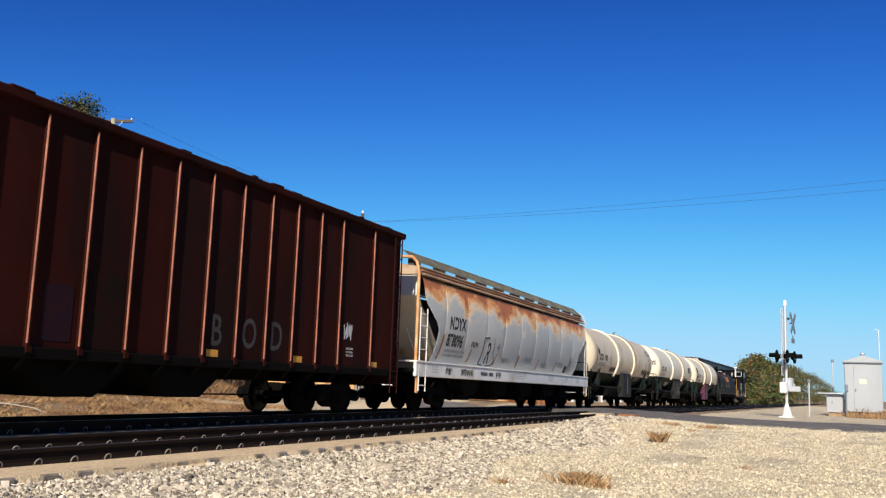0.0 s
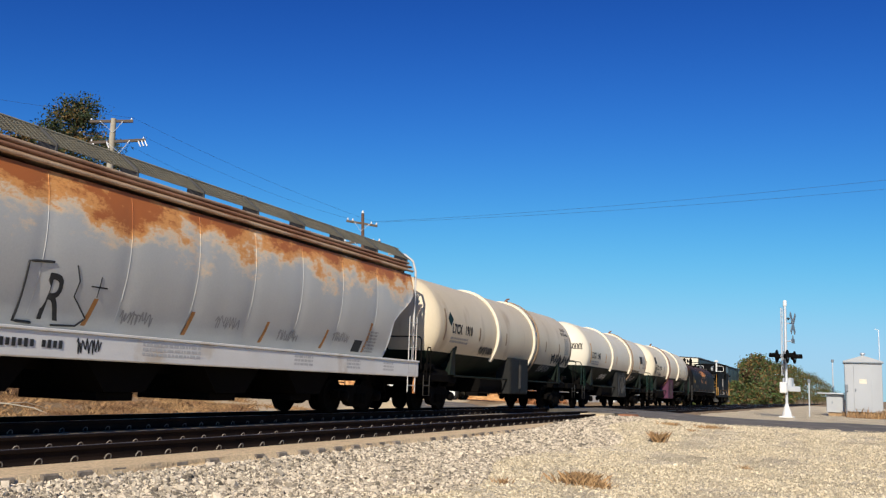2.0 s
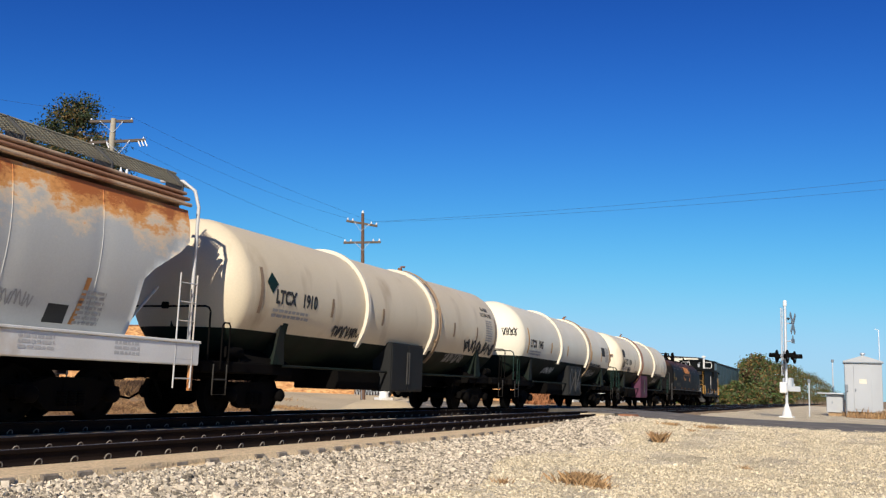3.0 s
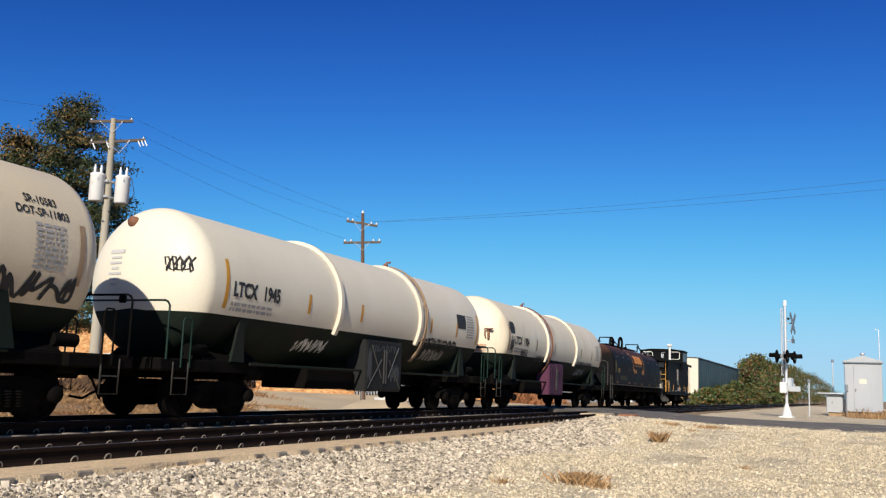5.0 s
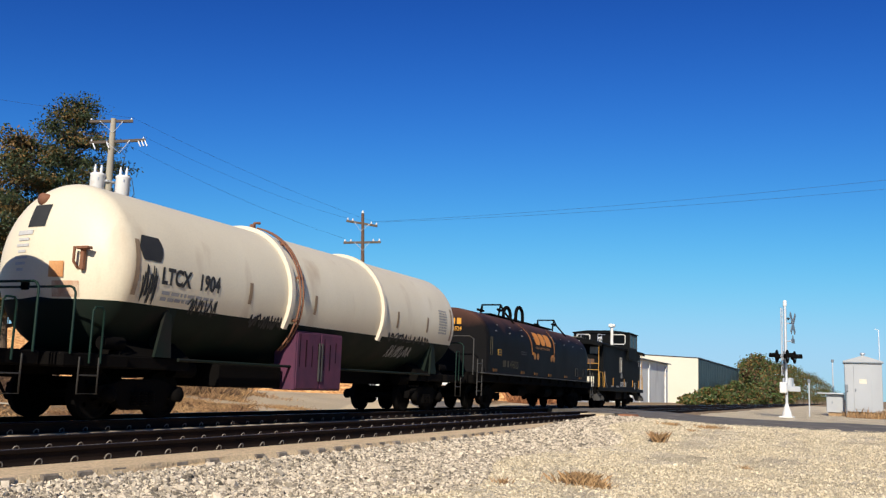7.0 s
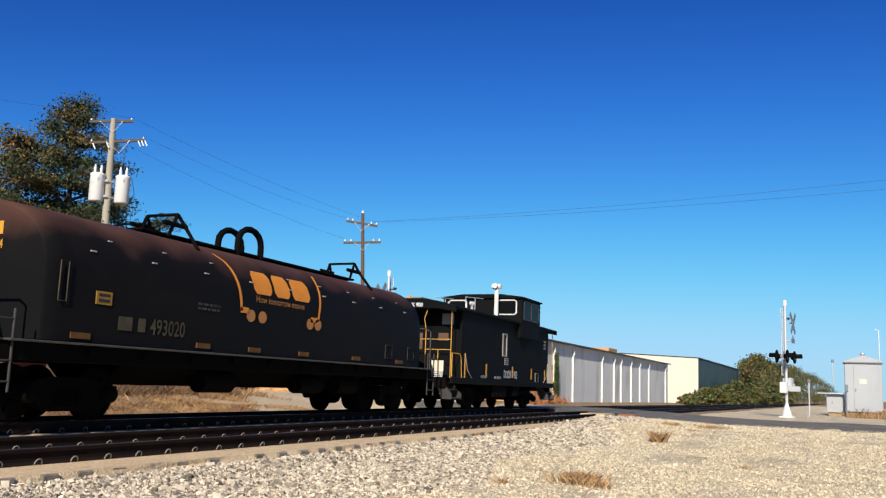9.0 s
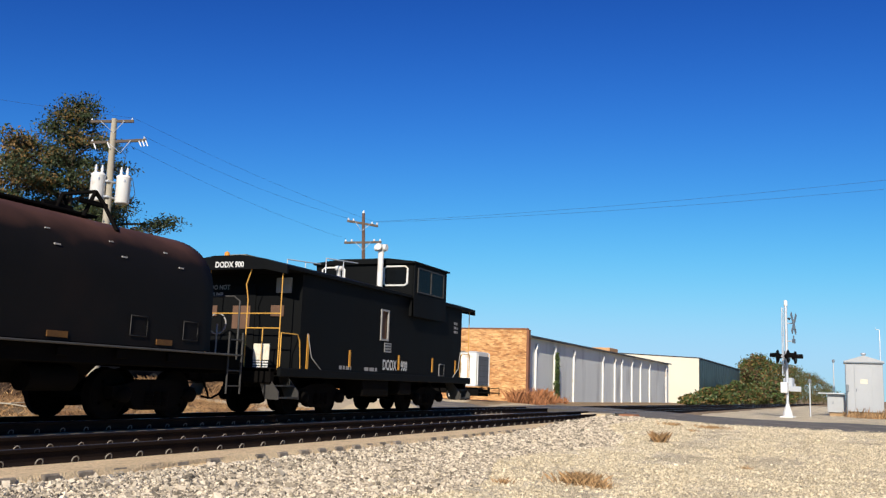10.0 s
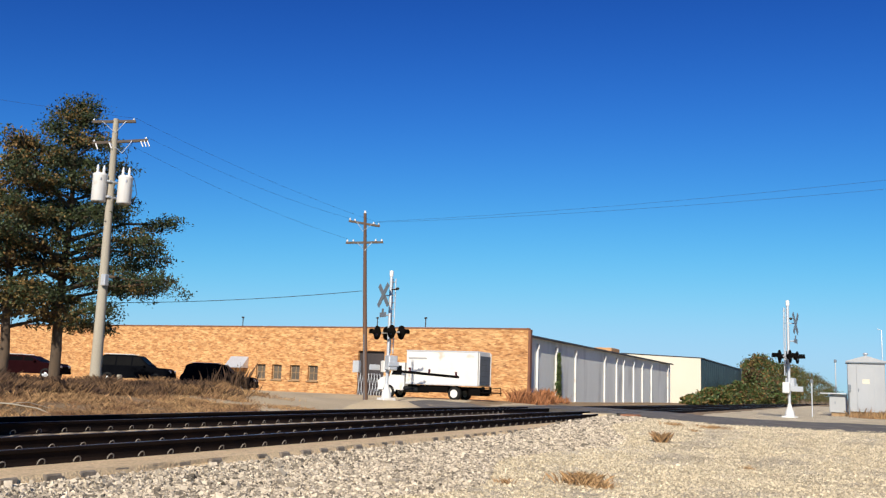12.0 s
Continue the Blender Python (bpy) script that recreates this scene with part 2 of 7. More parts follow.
# rust tone brightened to paint in the sun on the rib edges
M["sunlitrust"] = mat("sunlit_rib_edge", (0.52, 0.21, 0.13), (0.10, 0.03, 0.02), 0.8, 0, 1.5, 40, 0.1)
M["ridgepale"] = mat("pale_roof_flange", (0.50, 0.38, 0.27), (0.36, 0.22, 0.13), 0.8, 0, 1.0, 40, 0.2, dirt=(0.24, 0.10, 0.05), dirt_amt=0.4)
M["purple"] = mat("painted_over_steel", (0.105, 0.030, 0.058), (0.06, 0.028, 0.052), 0.7, 0, 2.5, 40, 0.05, spec=0.15)
M["cabgrey"] = mat("dull_steel_cabinet", (0.011, 0.0115, 0.0115), (0.020, 0.020, 0.0195), 0.7, 0.0, 2, 40, 0.05, spec=0.15)
M["lens"] = mat("dark_red_lens", (0.06, 0.01, 0.01), (0.05, 0.01, 0.01), 0.15, 0, 2, 10, 0)
M["greyplate"] = mat("grey_sign_back", (0.20, 0.23, 0.26), (0.16, 0.18, 0.2), 0.5, 0.3, 2, 20, 0)



def brick_material():
    """Tan brick in true-size courses with mortar joints and mottled firing colours."""
    m = mat("tan_brick_wall", (0.72, 0.44, 0.20), (0.48, 0.24, 0.095), 0.9, 0, 1.6, 30, 0.2, contrast=0.9, streak=0.35, dirt=(0.26, 0.12, 0.06), dirt_amt=0.18, dirt_scale=2.2)
    t = m.node_tree
    n, l = t.nodes, t.links
    b = n["Principled BSDF"]
    base = b.inputs["Base Color"].links[0].from_socket
    co = n.new("ShaderNodeTexCoord")
    sep = n.new("ShaderNodeSeparateXYZ")
    l.new(co.outputs["Object"], sep.inputs[0])
    cmb = n.new("ShaderNodeCombineXYZ")
    l.new(sep.outputs["Y"], cmb.inputs["X"])
    l.new(sep.outputs["Z"], cmb.inputs["Y"])
    bt = n.new("ShaderNodeTexBrick")
    bt.inputs["Scale"].default_value, bt.inputs["Brick Width"].default_value, bt.inputs["Row Height"].default_value = 1.0, 0.30, 0.10
    bt.inputs["Mortar Size"].default_value = 0.012
    bt.inputs["Color1"].default_value, bt.inputs["Color2"].default_value, bt.inputs["Mortar"].default_value = (1.15, 1.1, 1.05, 1), (0.62, 0.55, 0.5, 1), (0.8, 0.75, 0.7, 1)
    l.new(cmb.outputs[0], bt.inputs["Vector"])
    k = n.new("ShaderNodeMix")
    k.data_type, k.blend_type = "RGBA", "MULTIPLY"
    k.inputs[0].default_value = 1.0
    l.new(base, k.inputs[6])
    l.new(bt.outputs["Color"], k.inputs[7])
    l.new(k.outputs[2], b.inputs["Base Color"])
    return m


M["glass"].node_tree.nodes["Principled BSDF"].inputs["IOR"].default_value = 1.2
for k in ("carglass", "carpaint", "carred"):
    M[k].node_tree.nodes["Principled BSDF"].inputs["IOR"].default_value = 1.1
M["brickwall"] = brick_material()

# ---- mesh building ----


class Geo:
    """Collects vertices and faces for one mesh."""

    def __init__(self):
        self.v, self.f, self.s = [], [], []

    def add(self, vs, fs, m=None, smooth=False):
        o = len(self.v)
        self.v += [tuple(m @ Vector(p)) for p in vs] if m is not None else [tuple(p) for p in vs]
        self.f += [tuple(o + i for i in f) for f in fs]
        self.s += [smooth] * len(fs)
        return self

    def box(self, c, d, bevel=0.0, m=None):
        """Box at centre c with sizes d; bevel chamfers all its edges."""
        hx, hy, hz = d[0] / 2, d[1] / 2, d[2] / 2
        b = min(bevel, hx * 0.9, hy * 0.9, hz * 0.9)
        if b <= 0:
            vs = [(c[0] + sx * hx, c[1] + sy * hy, c[2] + sz * hz) for sx in (-1, 1) for sy in (-1, 1) for sz in (-1, 1)]
            fs = [(0, 1, 3, 2), (4, 6, 7, 5), (0, 4, 5, 1), (2, 3, 7, 6), (0, 2, 6, 4), (1, 5, 7, 3)]
            return self.add(vs, fs, m)
        vs, ix = [], {}
        for sx in (-1, 1):
            for sy in (-1, 1):
                for sz in (-1, 1):
                    for k, off in enumerate(((0, b, b), (b, 0, b), (b, b, 0))):
                        ix[sx, sy, sz, k] = len(vs)
                        vs.append((c[0] + sx * (hx - off[0]), c[1] + sy * (hy - off[1]), c[2] + sz * (hz - off[2])))
        fs = []
        for k in range(3):
            a, e = [q for q in range(3) if q != k]
            for s in (-1, 1):
                loop = []
                for sa, se in ((-1, -1), (1, -1), (1, 1), (-1, 1)):
                    key = [0, 0, 0]
                    key[k], key[a], key[e] = s, sa, se
                    loop.append(ix[(*key, k)])
                if (s > 0) == (k == 1):
                    loop.reverse()
                fs.append(tuple(loop))
            for sa in (-1, 1):
                for se in (-1, 1):
                    q = []
                    for sk, kk in ((-1, a), (1, a), (1, e), (-1, e)):
                        key = [0, 0, 0]
                        key[k], key[a], key[e] = sk, sa, se
                        q.append(ix[(*key, kk)])
                    if (sa * se > 0) == (k == 1):
                        q.reverse()
                    fs.append(tuple(q))
        for sx in (-1, 1):
            for sy in (-1, 1):
                for sz in (-1, 1):
                    q = [ix[sx, sy, sz, k] for k in range(3)]
                    if sx * sy * sz < 0:
                        q.reverse()
                    fs.append(tuple(q))
        return self.add(vs, fs, m)

    def prism(self, outline, axis, a, b, m=None, smooth=False):
        """Extrudes a closed outline of pairs along axis (x, y or z) from a to b."""
        k = "xyz".index(axis)

        def p(u, w, t):
            q = [u, w]
            q.insert(k, t)
            return q
        n = len(outline)
        vs = [p(u, w, a) for u, w in outline] + [p(u, w, b) for u, w in outline]
        self.add(vs, [(i, (i + 1) % n, n + (i + 1) % n, n + i) for i in range(n)], m, smooth)
        self.add(vs[:n], [tuple(reversed(range(n)))], m)
        return self.add(vs[n:], [tuple(range(n))], m)

    def tube(self, pts, r, n=8, r2=None, caps=True, m=None):
        """A round bar along points; r2 is its radius at the end."""
        pts = [Vector(p) for p in pts]
        vs, fs, k = [], [], len(pts)
        ref = None
        for i, p in enumerate(pts):
            d = (pts[min(i + 1, k - 1)] - pts[max(i - 1, 0)]).normalized()
            if ref is None or abs(ref.dot(d)) > 0.99:
                ref = Vector((0, 0, 1)) if abs(d.z) < 0.9 else Vector((1, 0, 0))
            u = d.cross(ref).normalized()
            w = d.cross(u)
            ref = -w if w.dot(ref) < 0 else w
            rr = r if r2 is None else r + (r2 - r) * i / (k - 1)
            vs += [p + (u * math.cos(2 * math.pi * j / n) + w * math.sin(2 * math.pi * j / n)) * rr for j in range(n)]
        for i in range(k - 1):
            for j in range(n):
                fs.append((i * n + j, i * n + (j + 1) % n, (i + 1) * n + (j + 1) % n, (i + 1) * n + j))
        self.add(vs, fs, m, True)
        if caps:
            self.add(vs[:n], [tuple(reversed(range(n)))], m)
            self.add(vs[-n:], [tuple(range(n))], m)
        return self

    def lathe(self, prof, c, axis="x", n=32, a0=0.0, a1=360.0, m=None, smooth=True):
        """Turns a profile of (along, radius) round an axis through c."""
        full = abs(a1 - a0) > 359
        cols = n if full else n + 1
        vs, fs = [], []
        for t, r in prof:
            for j in range(cols):
                a = radians(a0 + (a1 - a0) * j / n)
                e, g = r * math.cos(a), r * math.sin(a)
                q = {"x": (t, e, g), "y": (e, t, g), "z": (e, g, t)}[axis]
                vs.append((c[0] + q[0], c[1] + q[1], c[2] + q[2]))
        for i in range(len(prof) - 1):
            for j in range(n):
                k = (j + 1) % cols
                fs.append((i * cols + j, i * cols + k, (i + 1) * cols + k, (i + 1) * cols + j))
        return self.add(vs, fs, m, smooth)

    def mesh(self, name, material):
        me = bpy.data.meshes.new(name)
        me.from_pydata(self.v, [], self.f)
        me.polygons.foreach_set("use_smooth", self.s)
        me.materials.append(material)
        me.update()
        return me


def thing(name, label, category, m=None, group="", kind=""):
    ob = new(name)
    if m is not None:
        ob.matrix_basis = m
    return tagged(ob, label, category, group, kind)


def part(name, geo, material, parent, label=""):
    """Links a Geo (or a ready mesh) as one mesh object under a thing or part."""
    ob = new(name, geo if isinstance(geo, bpy.types.Mesh) else geo.mesh(name, material))
    ob.parent = parent
    return tagged(ob, label)


def solo(name, geo, material, label, category="", kind="", group=""):
    return tagged(new(name, geo.mesh(name, material)), label, category, group, kind)


def text_mesh(body, size, material, place, bold=0.0, squeeze=1.0):
    """A mesh of letters of cap height size; place(u, w) gives the point for each letter vertex."""
    cu = bpy.data.curves.new("lettering", "FONT")
    cu.body, cu.size, cu.resolution_u, cu.offset = body, size / 0.7, 3, bold
    tmp = new("lettering", cu)
    dg = bpy.context.evaluated_depsgraph_get()
    me = bpy.data.meshes.new_from_object(tmp.evaluated_get(dg))
    bpy.data.objects.remove(tmp)
    for v in me.vertices:
        v.co = place(v.co.x * squeeze, v.co.y)
    me.materials.clear()
    me.materials.append(material)
    return me

# ---- ground, road and track ----
TRACK_A, TRACK_B = 8.81, 12.85      # centre lines of the empty track and of the train's track
GRADE_FROM, GRADE = 30.0, -0.005


def smooth(a, b, x):
    t = min(max((x - a) / (b - a), 0.0), 1.0)
    return t * t * (3 - 2 * t)


def track_z(x):
    return GRADE * min(max(x - GRADE_FROM, 0.0), 1500.0)


def ground_z(x, y):
    near = -0.56 + 0.42 * smooth(13, 30, x) + 0.10 * smooth(33, 48, x)
    near += 0.10 * smooth(3.0, 6.0, y) * (1 - smooth(28, 34, x))
    far = -0.48 + (0.60 * smooth(19, 28, y) + 0.2 * smooth(34, 41, y)) * (1 - smooth(38, 52, x - 0.25 * (y - 20)))
    far += 0.36 * smooth(50, 62, x) * (1 - smooth(140, 170, x)) * smooth(19, 24, y)
    z = near + (far - near) * smooth(10, 16, y)
    if 7.2 < y < 14.9:
        z = min(z, -0.62)
    bumps = 0.03 * noise.noise(Vector((x * 0.6, y * 0.6, 1.7))) + 0.012 * noise.noise(Vector((x * 2.1, y * 2.1, 5.1)))
    return z + bumps + track_z(x)


def axis_steps(lo, hi, fine_lo, fine_hi, step):
    xs = list(np.arange(fine_lo, fine_hi + 1e-6, step))
    s, x = step, fine_hi
    while x < hi:
        s *= 1.22
        x = min(x + s, hi)
        xs.append(x)
    s, x = step, fine_lo
    while x > lo:
        s *= 1.3
        x = max(x - s, lo)
        xs.insert(0, x)
    return xs


def build_ground():
    xs = axis_steps(-600, 4500, -6, 62, 0.6)
    ys = axis_steps(-2500, 3000, -14, 44, 0.6)
    g = Geo()
    vs = [(x, y, ground_z(x, y)) for x in xs for y in ys]
    n = len(ys)
    g.add(vs, [(i * n + j, (i + 1) * n + j, (i + 1) * n + j + 1, i * n + j + 1) for i in range(len(xs) - 1) for j in range(n - 1)], None, True)
    solo("ground", g, M["earth"], "dry tan earth with patchy dead grass", kind="structure")


def patch(name, label, material, x0, x1, y0f, y1f, step, lift, wobble=0.4):
    """A sheet a little above the ground between two edges, with an uneven outline."""
    g = Geo()
    nx = max(int((x1 - x0) / step), 2)
    ny = 14
    vs = []
    for i in range(nx + 1):
        x = x0 + (x1 - x0) * i / nx
        a = y0f(x) + wobble * noise.noise(Vector((x * 0.5, 3.0, 0)))
        b = y1f(x) + wobble * noise.noise(Vector((x * 0.5, 9.0, 0)))
        for j in range(ny + 1):
            y = a + (b - a) * j / ny
            e = min(j, ny - j, i, nx - i)
            vs.append((x, y, ground_z(x, y) + (lift if e else -0.05)))
    g.add(vs, [(i * (ny + 1) + j, (i + 1) * (ny + 1) + j, (i + 1) * (ny + 1) + j + 1, i * (ny + 1) + j + 1) for i in range(nx) for j in range(ny)], None, True)
    return solo(name, g, material, label, kind="structure")


ROAD_EDGE = [(-40, 33.5), (-10, 30.3), (-1, 29.7), (2.5, 29.6), (5.5, 31.6), (8, 35.4), (13.4, 41.0), (20, 46.0), (27, 50.0)]


def road_x(y):
    for (a, xa), (b, xb) in zip(ROAD_EDGE, ROAD_EDGE[1:]):
        if a <= y <= b:
            return xa + (xb - xa) * (y - a) / (b - a)
    return ROAD_EDGE[0][1] if y < ROAD_EDGE[0][0] else ROAD_EDGE[-1][1]


def road_z(x, y):
    k = smooth(5.2, 7.0, y) * (1 - smooth(15, 17.5, y))
    base = ground_z(x, y) + 0.035 if not 7.2 < y < 14.9 else -0.3
    return base * (1 - k) + (track_z(x) - 0.014) * k


def build_road():
    g = Geo()
    ys = list(np.arange(-40, 27.01, 0.5))
    nx = 10
    vs = []
    for y in ys:
        x0 = road_x(y)
        for i in range(nx + 3):
            k = min(max(i - 1, 0), nx)
            x = x0 + 9.4 * k / nx
            z = road_z(x, y)
            vs.append((x, y, z if 0 < i < nx + 2 else z - 0.5))
    n = nx + 3
    g.add(vs, [(i * n + j, i * n + j + 1, (i + 1) * n + j + 1, (i + 1) * n + j) for i in range(len(ys) - 1) for j in range(n - 1)])
    solo("road", g, M["road"], "worn dark asphalt road over the level crossing", kind="structure")
    # pale end block of the crossing panel
    b = thing("crossing_block", "rust-orange timber end block of the crossing panel", "crossing panel")
    part("block", Geo().prism([(6.35, -0.34), (7.15, -0.34), (7.1, 0.03), (6.6, 0.03)], "x", 31.75, 32.7), M["rustblock"], b)
    part("edge_strip", Geo().box((33.1, 8.15, -0.06), (1.6, 0.9, 0.10), 0.02), M["lot"], b, "dusty pale concrete strip")


def rail_profile():
    return [(-0.076, -0.186), (0.076, -0.186), (0.076, -0.174), (0.02, -0.158), (0.009, -0.14), (0.009, -0.055), (0.034, -0.044),
            (0.037, -0.012), (0.03, -0.003), (-0.03, -0.003), (-0.037, -0.012), (-0.034, -0.044), (-0.009, -0.055), (-0.009, -0.14),
            (-0.02, -0.158), (-0.076, -0.174)]


def sweep(g, prof, y0, xs):
    vs, n = [], len(prof)
    for x in xs:
        vs += [(x, y0 + u, w + track_z(x)) for u, w in prof]
    g.add(vs, [(i * n + j, i * n + (j + 1) % n, (i + 1) * n + (j + 1) % n, (i + 1) * n + j) for i in range(len(xs) - 1) for j in range(n)])
    g.add(vs[:n], [tuple(range(n))])
    return g


def build_track(centre, label, near):
    tr = thing("railway_track", label, "railway track", kind="structure")
    xs = [-80, 0, 15, 30, 45, 70, 120, 250, 500, 1000]
    for side in (-1, 1):
        y = centre + side * 0.7525
        rail = part("rail", sweep(Geo(), rail_profile(), y, xs), M["rail"], tr)
        part("running_surface", sweep(Geo(), [(-0.026, -0.0035), (0.026, -0.0035), (0.024, 0.0), (-0.024, 0.0)], y, xs), M["railtop"], rail, "worn bright rail head")
    rnd = random.Random(5)
    tie = Geo().box((0, 0, -0.09), (0.225, 3.06, 0.18), 0.015).mesh("tie", M["tie"])
    clip = Geo()
    clip.tube([(-0.045, 0.0, 0.0), (-0.048, 0.012, 0.04), (-0.03, 0.02, 0.066), (0.0, 0.022, 0.075), (0.03, 0.02, 0.066), (0.048, 0.012, 0.04), (0.045, 0.0, 0.0)], 0.0075, 6)
    clip = clip.mesh("rail_clip", M["clip"])
    x = 3.2
    while x < 33.4:
        t = part("tie", tie, None, tr)
        t.matrix_basis = pose(x, centre + rnd.uniform(-0.03, 0.03), -0.186, 0, 0, rnd.uniform(-1, 1))
        for side in (-1, 1):
            for fl in (-1, 1):
                if not near and fl > 0:
                    continue
                c = part("rail_clip", clip, None, tr)
                c.matrix_basis = pose(x, centre + side * 0.7525 + fl * 0.055, -0.186, 0, 0, 0 if fl > 0 else 180)
        x += 0.53 + rnd.uniform(-0.02, 0.02)
    rest = Geo()
    for x in list(np.arange(-12, 3.0, 0.53)) + list(np.arange(44, 140, 0.53)):
        rest.box((x, centre, -0.276 + track_z(x)), (0.225, 2.74, 0.18), 0.0)
    tagged(part("distant_ties", rest, M["tie"], tr), kind="stuff")


def build_ballast():
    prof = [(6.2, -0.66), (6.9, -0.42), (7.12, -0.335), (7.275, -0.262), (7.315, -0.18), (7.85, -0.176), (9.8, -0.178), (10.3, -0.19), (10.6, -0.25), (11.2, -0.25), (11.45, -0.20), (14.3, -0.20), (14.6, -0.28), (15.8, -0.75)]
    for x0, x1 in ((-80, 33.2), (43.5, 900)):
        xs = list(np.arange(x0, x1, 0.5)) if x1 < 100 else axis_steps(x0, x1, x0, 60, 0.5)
        # the shoulder is coloured dark to paint the shade between its stones
        for name, pr, material, label in (("ballast_bed", prof[:3], M["shoulder"], "crushed stone shoulder of the track bed, darkened like the shade between its stones"),
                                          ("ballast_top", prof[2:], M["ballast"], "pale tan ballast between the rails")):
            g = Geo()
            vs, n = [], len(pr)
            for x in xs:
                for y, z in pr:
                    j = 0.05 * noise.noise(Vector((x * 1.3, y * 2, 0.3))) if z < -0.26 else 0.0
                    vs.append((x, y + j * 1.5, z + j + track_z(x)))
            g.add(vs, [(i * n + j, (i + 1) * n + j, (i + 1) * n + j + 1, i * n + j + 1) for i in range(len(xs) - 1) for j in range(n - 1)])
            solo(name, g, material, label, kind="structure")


build_ground()
patch("gravel_yard", "pale tan gravel yard beside the tracks", M["gravel"], -6, 33.5, lambda x: -16, lambda x: 7.0, 0.6, 0.02, 0.1)
patch("gravel_verge", "pale tan gravel verge beyond the road", M["gravel"], 37, 190, lambda x: -9 - 0.02 * x, lambda x: 6.8, 1.5, 0.02)
patch("dirt_lot", "dusty pale paving before the warehouse", M["lot"], 28, 69.5, lambda x: 15.6 + max(0, 38 - x) * 0.25, lambda x: 32 + (x - 28) * 0.8, 1.0, 0.02)
build_road()
build_ballast()
build_track(TRACK_A, "empty railway track with rusty dark rails on timber ties", True)
build_track(TRACK_B, "railway track that carries the freight train", False)

# ---- buildings ----
BW = dict(x=70.3, y0=23.3, y1=92.0, top=5.5, base=-1.2)


def build_brick_building():
    b = thing("warehouse", "low tan brick warehouse with a long whitewashed side wall", "building")
    x, y0, y1, top, base = BW["x"], BW["y0"], BW["y1"], BW["top"], BW["base"]
    holes = [(w, 1.42, 1.05, 1.35) for w in WIN_Y] + [(DOOR_Y, 1.45, 2.6, 4.1)]
    holes.sort()
    # front wall in pieces round its openings
    g = Geo()
    y = y0
    for c, zc, w, h in holes:
        a, e = c - w / 2, c + w / 2
        g.box((x + 0.2, (y + a) / 2, (top + base) / 2), (0.4, a - y, top - base))
        g.box((x + 0.2, c, (zc + h / 2 + top) / 2), (0.4, w, top - zc - h / 2))
        g.box((x + 0.2, c, (zc - h / 2 + base) / 2), (0.4, w, max(zc - h / 2 - base, 0.02)))
        y = e
    g.box((x + 0.2, (y + y1) / 2, (top + base) / 2), (0.4, y1 - y, top - base))
    front = part("front_wall", g, M["brickwall"], b, "sunlit tan brick front wall")
    part("coping", Geo().box((x + 0.2, (y0 + y1) / 2, top + 0.06), (0.5, y1 - y0 + 0.1, 0.12), 0.02), M["rustdark"], b)
    for c, zc, w, h in holes[:]:
        if c == DOOR_Y:
            part("dock_door", Geo().box((x + 0.36, c, zc), (0.06, w, h)), M["roofdark"], b, "dark open loading door")
            gate = Geo()
            for k in range(9):
                gate.tube([(x + 0.05, c - w / 2 + k * w / 9, zc - h / 2), (x + 0.05, c - w / 2 + (k + 1.6) * w / 9.6, zc + 0.1)], 0.025, 5)
                gate.tube([(x + 0.05, c - w / 2 + (k + 1.6) * w / 9.6, zc - h / 2), (x + 0.05, c - w / 2 + k * w / 9, zc + 0.1)], 0.025, 5)
            part("folding_gate", gate, M["galv"], b, "folding lattice gate")
            continue
        win = part("window", Geo().box((x + 0.3, c, zc), (0.04, w, h)), M["dustypane"], b)
        f = Geo()
        for s in (-1, 1):
            f.box((x + 0.26, c + s * (w / 2 - 0.04), zc), (0.08, 0.08, h))
            f.box((x + 0.26, c, zc + s * (h / 2 - 0.04)), (0.08, w - 0.16, 0.08))
        f.box((x + 0.26, c, zc), (0.05, w - 0.16, 0.05))
        f.box((x + 0.255, c, zc), (0.05, 0.05, h - 0.16))
        part("window_frame", f, M["mortar"], win)
        part("window_sill", Geo().box((x - 0.03, c, zc - h / 2 - 0.06), (0.2, w + 0.2, 0.1), 0.01), M["mortar"], win)
    # long side wall with pilasters
    x1 = 139.0
    side = part("side_wall", Geo().box(((x + 0.4 + x1) / 2, y0 + 0.45, 1.7), (x1 - x - 0.4, 0.3, 6.6)), M["wallwhite"], b, "whitewashed block side wall")
    part("side_roof_edge", Geo().prism([(y0 - 0.15, 4.95), (y0 + 6, 5.3), (y0 + 6, 5.42), (y0 - 0.15, 5.09)], "x", x + 0.42, x1 + 0.3), M["roofdark"], b)
    part("corner_pier", Geo().box((x + 0.2, y0 - 0.1, (top + base) / 2), (0.5, 0.2, top - base), 0.02), M["rustdark"], b)
    part("rear_wall", Geo().box((x1, (y0 + y1) / 2 + 0.5, 1.7), (0.3, y1 - y0 - 1.2, 6.6)), M["mortar"], b)
    part("far_wall", Geo().box(((x + x1) / 2, y1, 1.9), (x1 - x, 0.3, 7.0)), M["mortar"], b)
    part("roof", Geo().box(((x + 0.5 + x1) / 2, (y0 + 6 + y1) / 2, 5.2), (x1 - x - 0.6, y1 - y0 - 6.2, 0.2)), M["roofdark"], b)
    for px in PILASTERS:
        p = Geo().box((px, y0 + 0.21, 1.4), (0.16, 0.18, 5.6), 0.03)
        p.box((px, y0 + 0.16, 4.28), (0.15, 0.24, 0.5), 0.03)
        part("pilaster", p, M["white"], b)
    for vy in (27.5, 32.3, 47.0, 78.0):
        v = Geo().tube([(x + 2, vy + 6, 5.2), (x + 2, vy + 6, 6.5)], 0.05, 6)
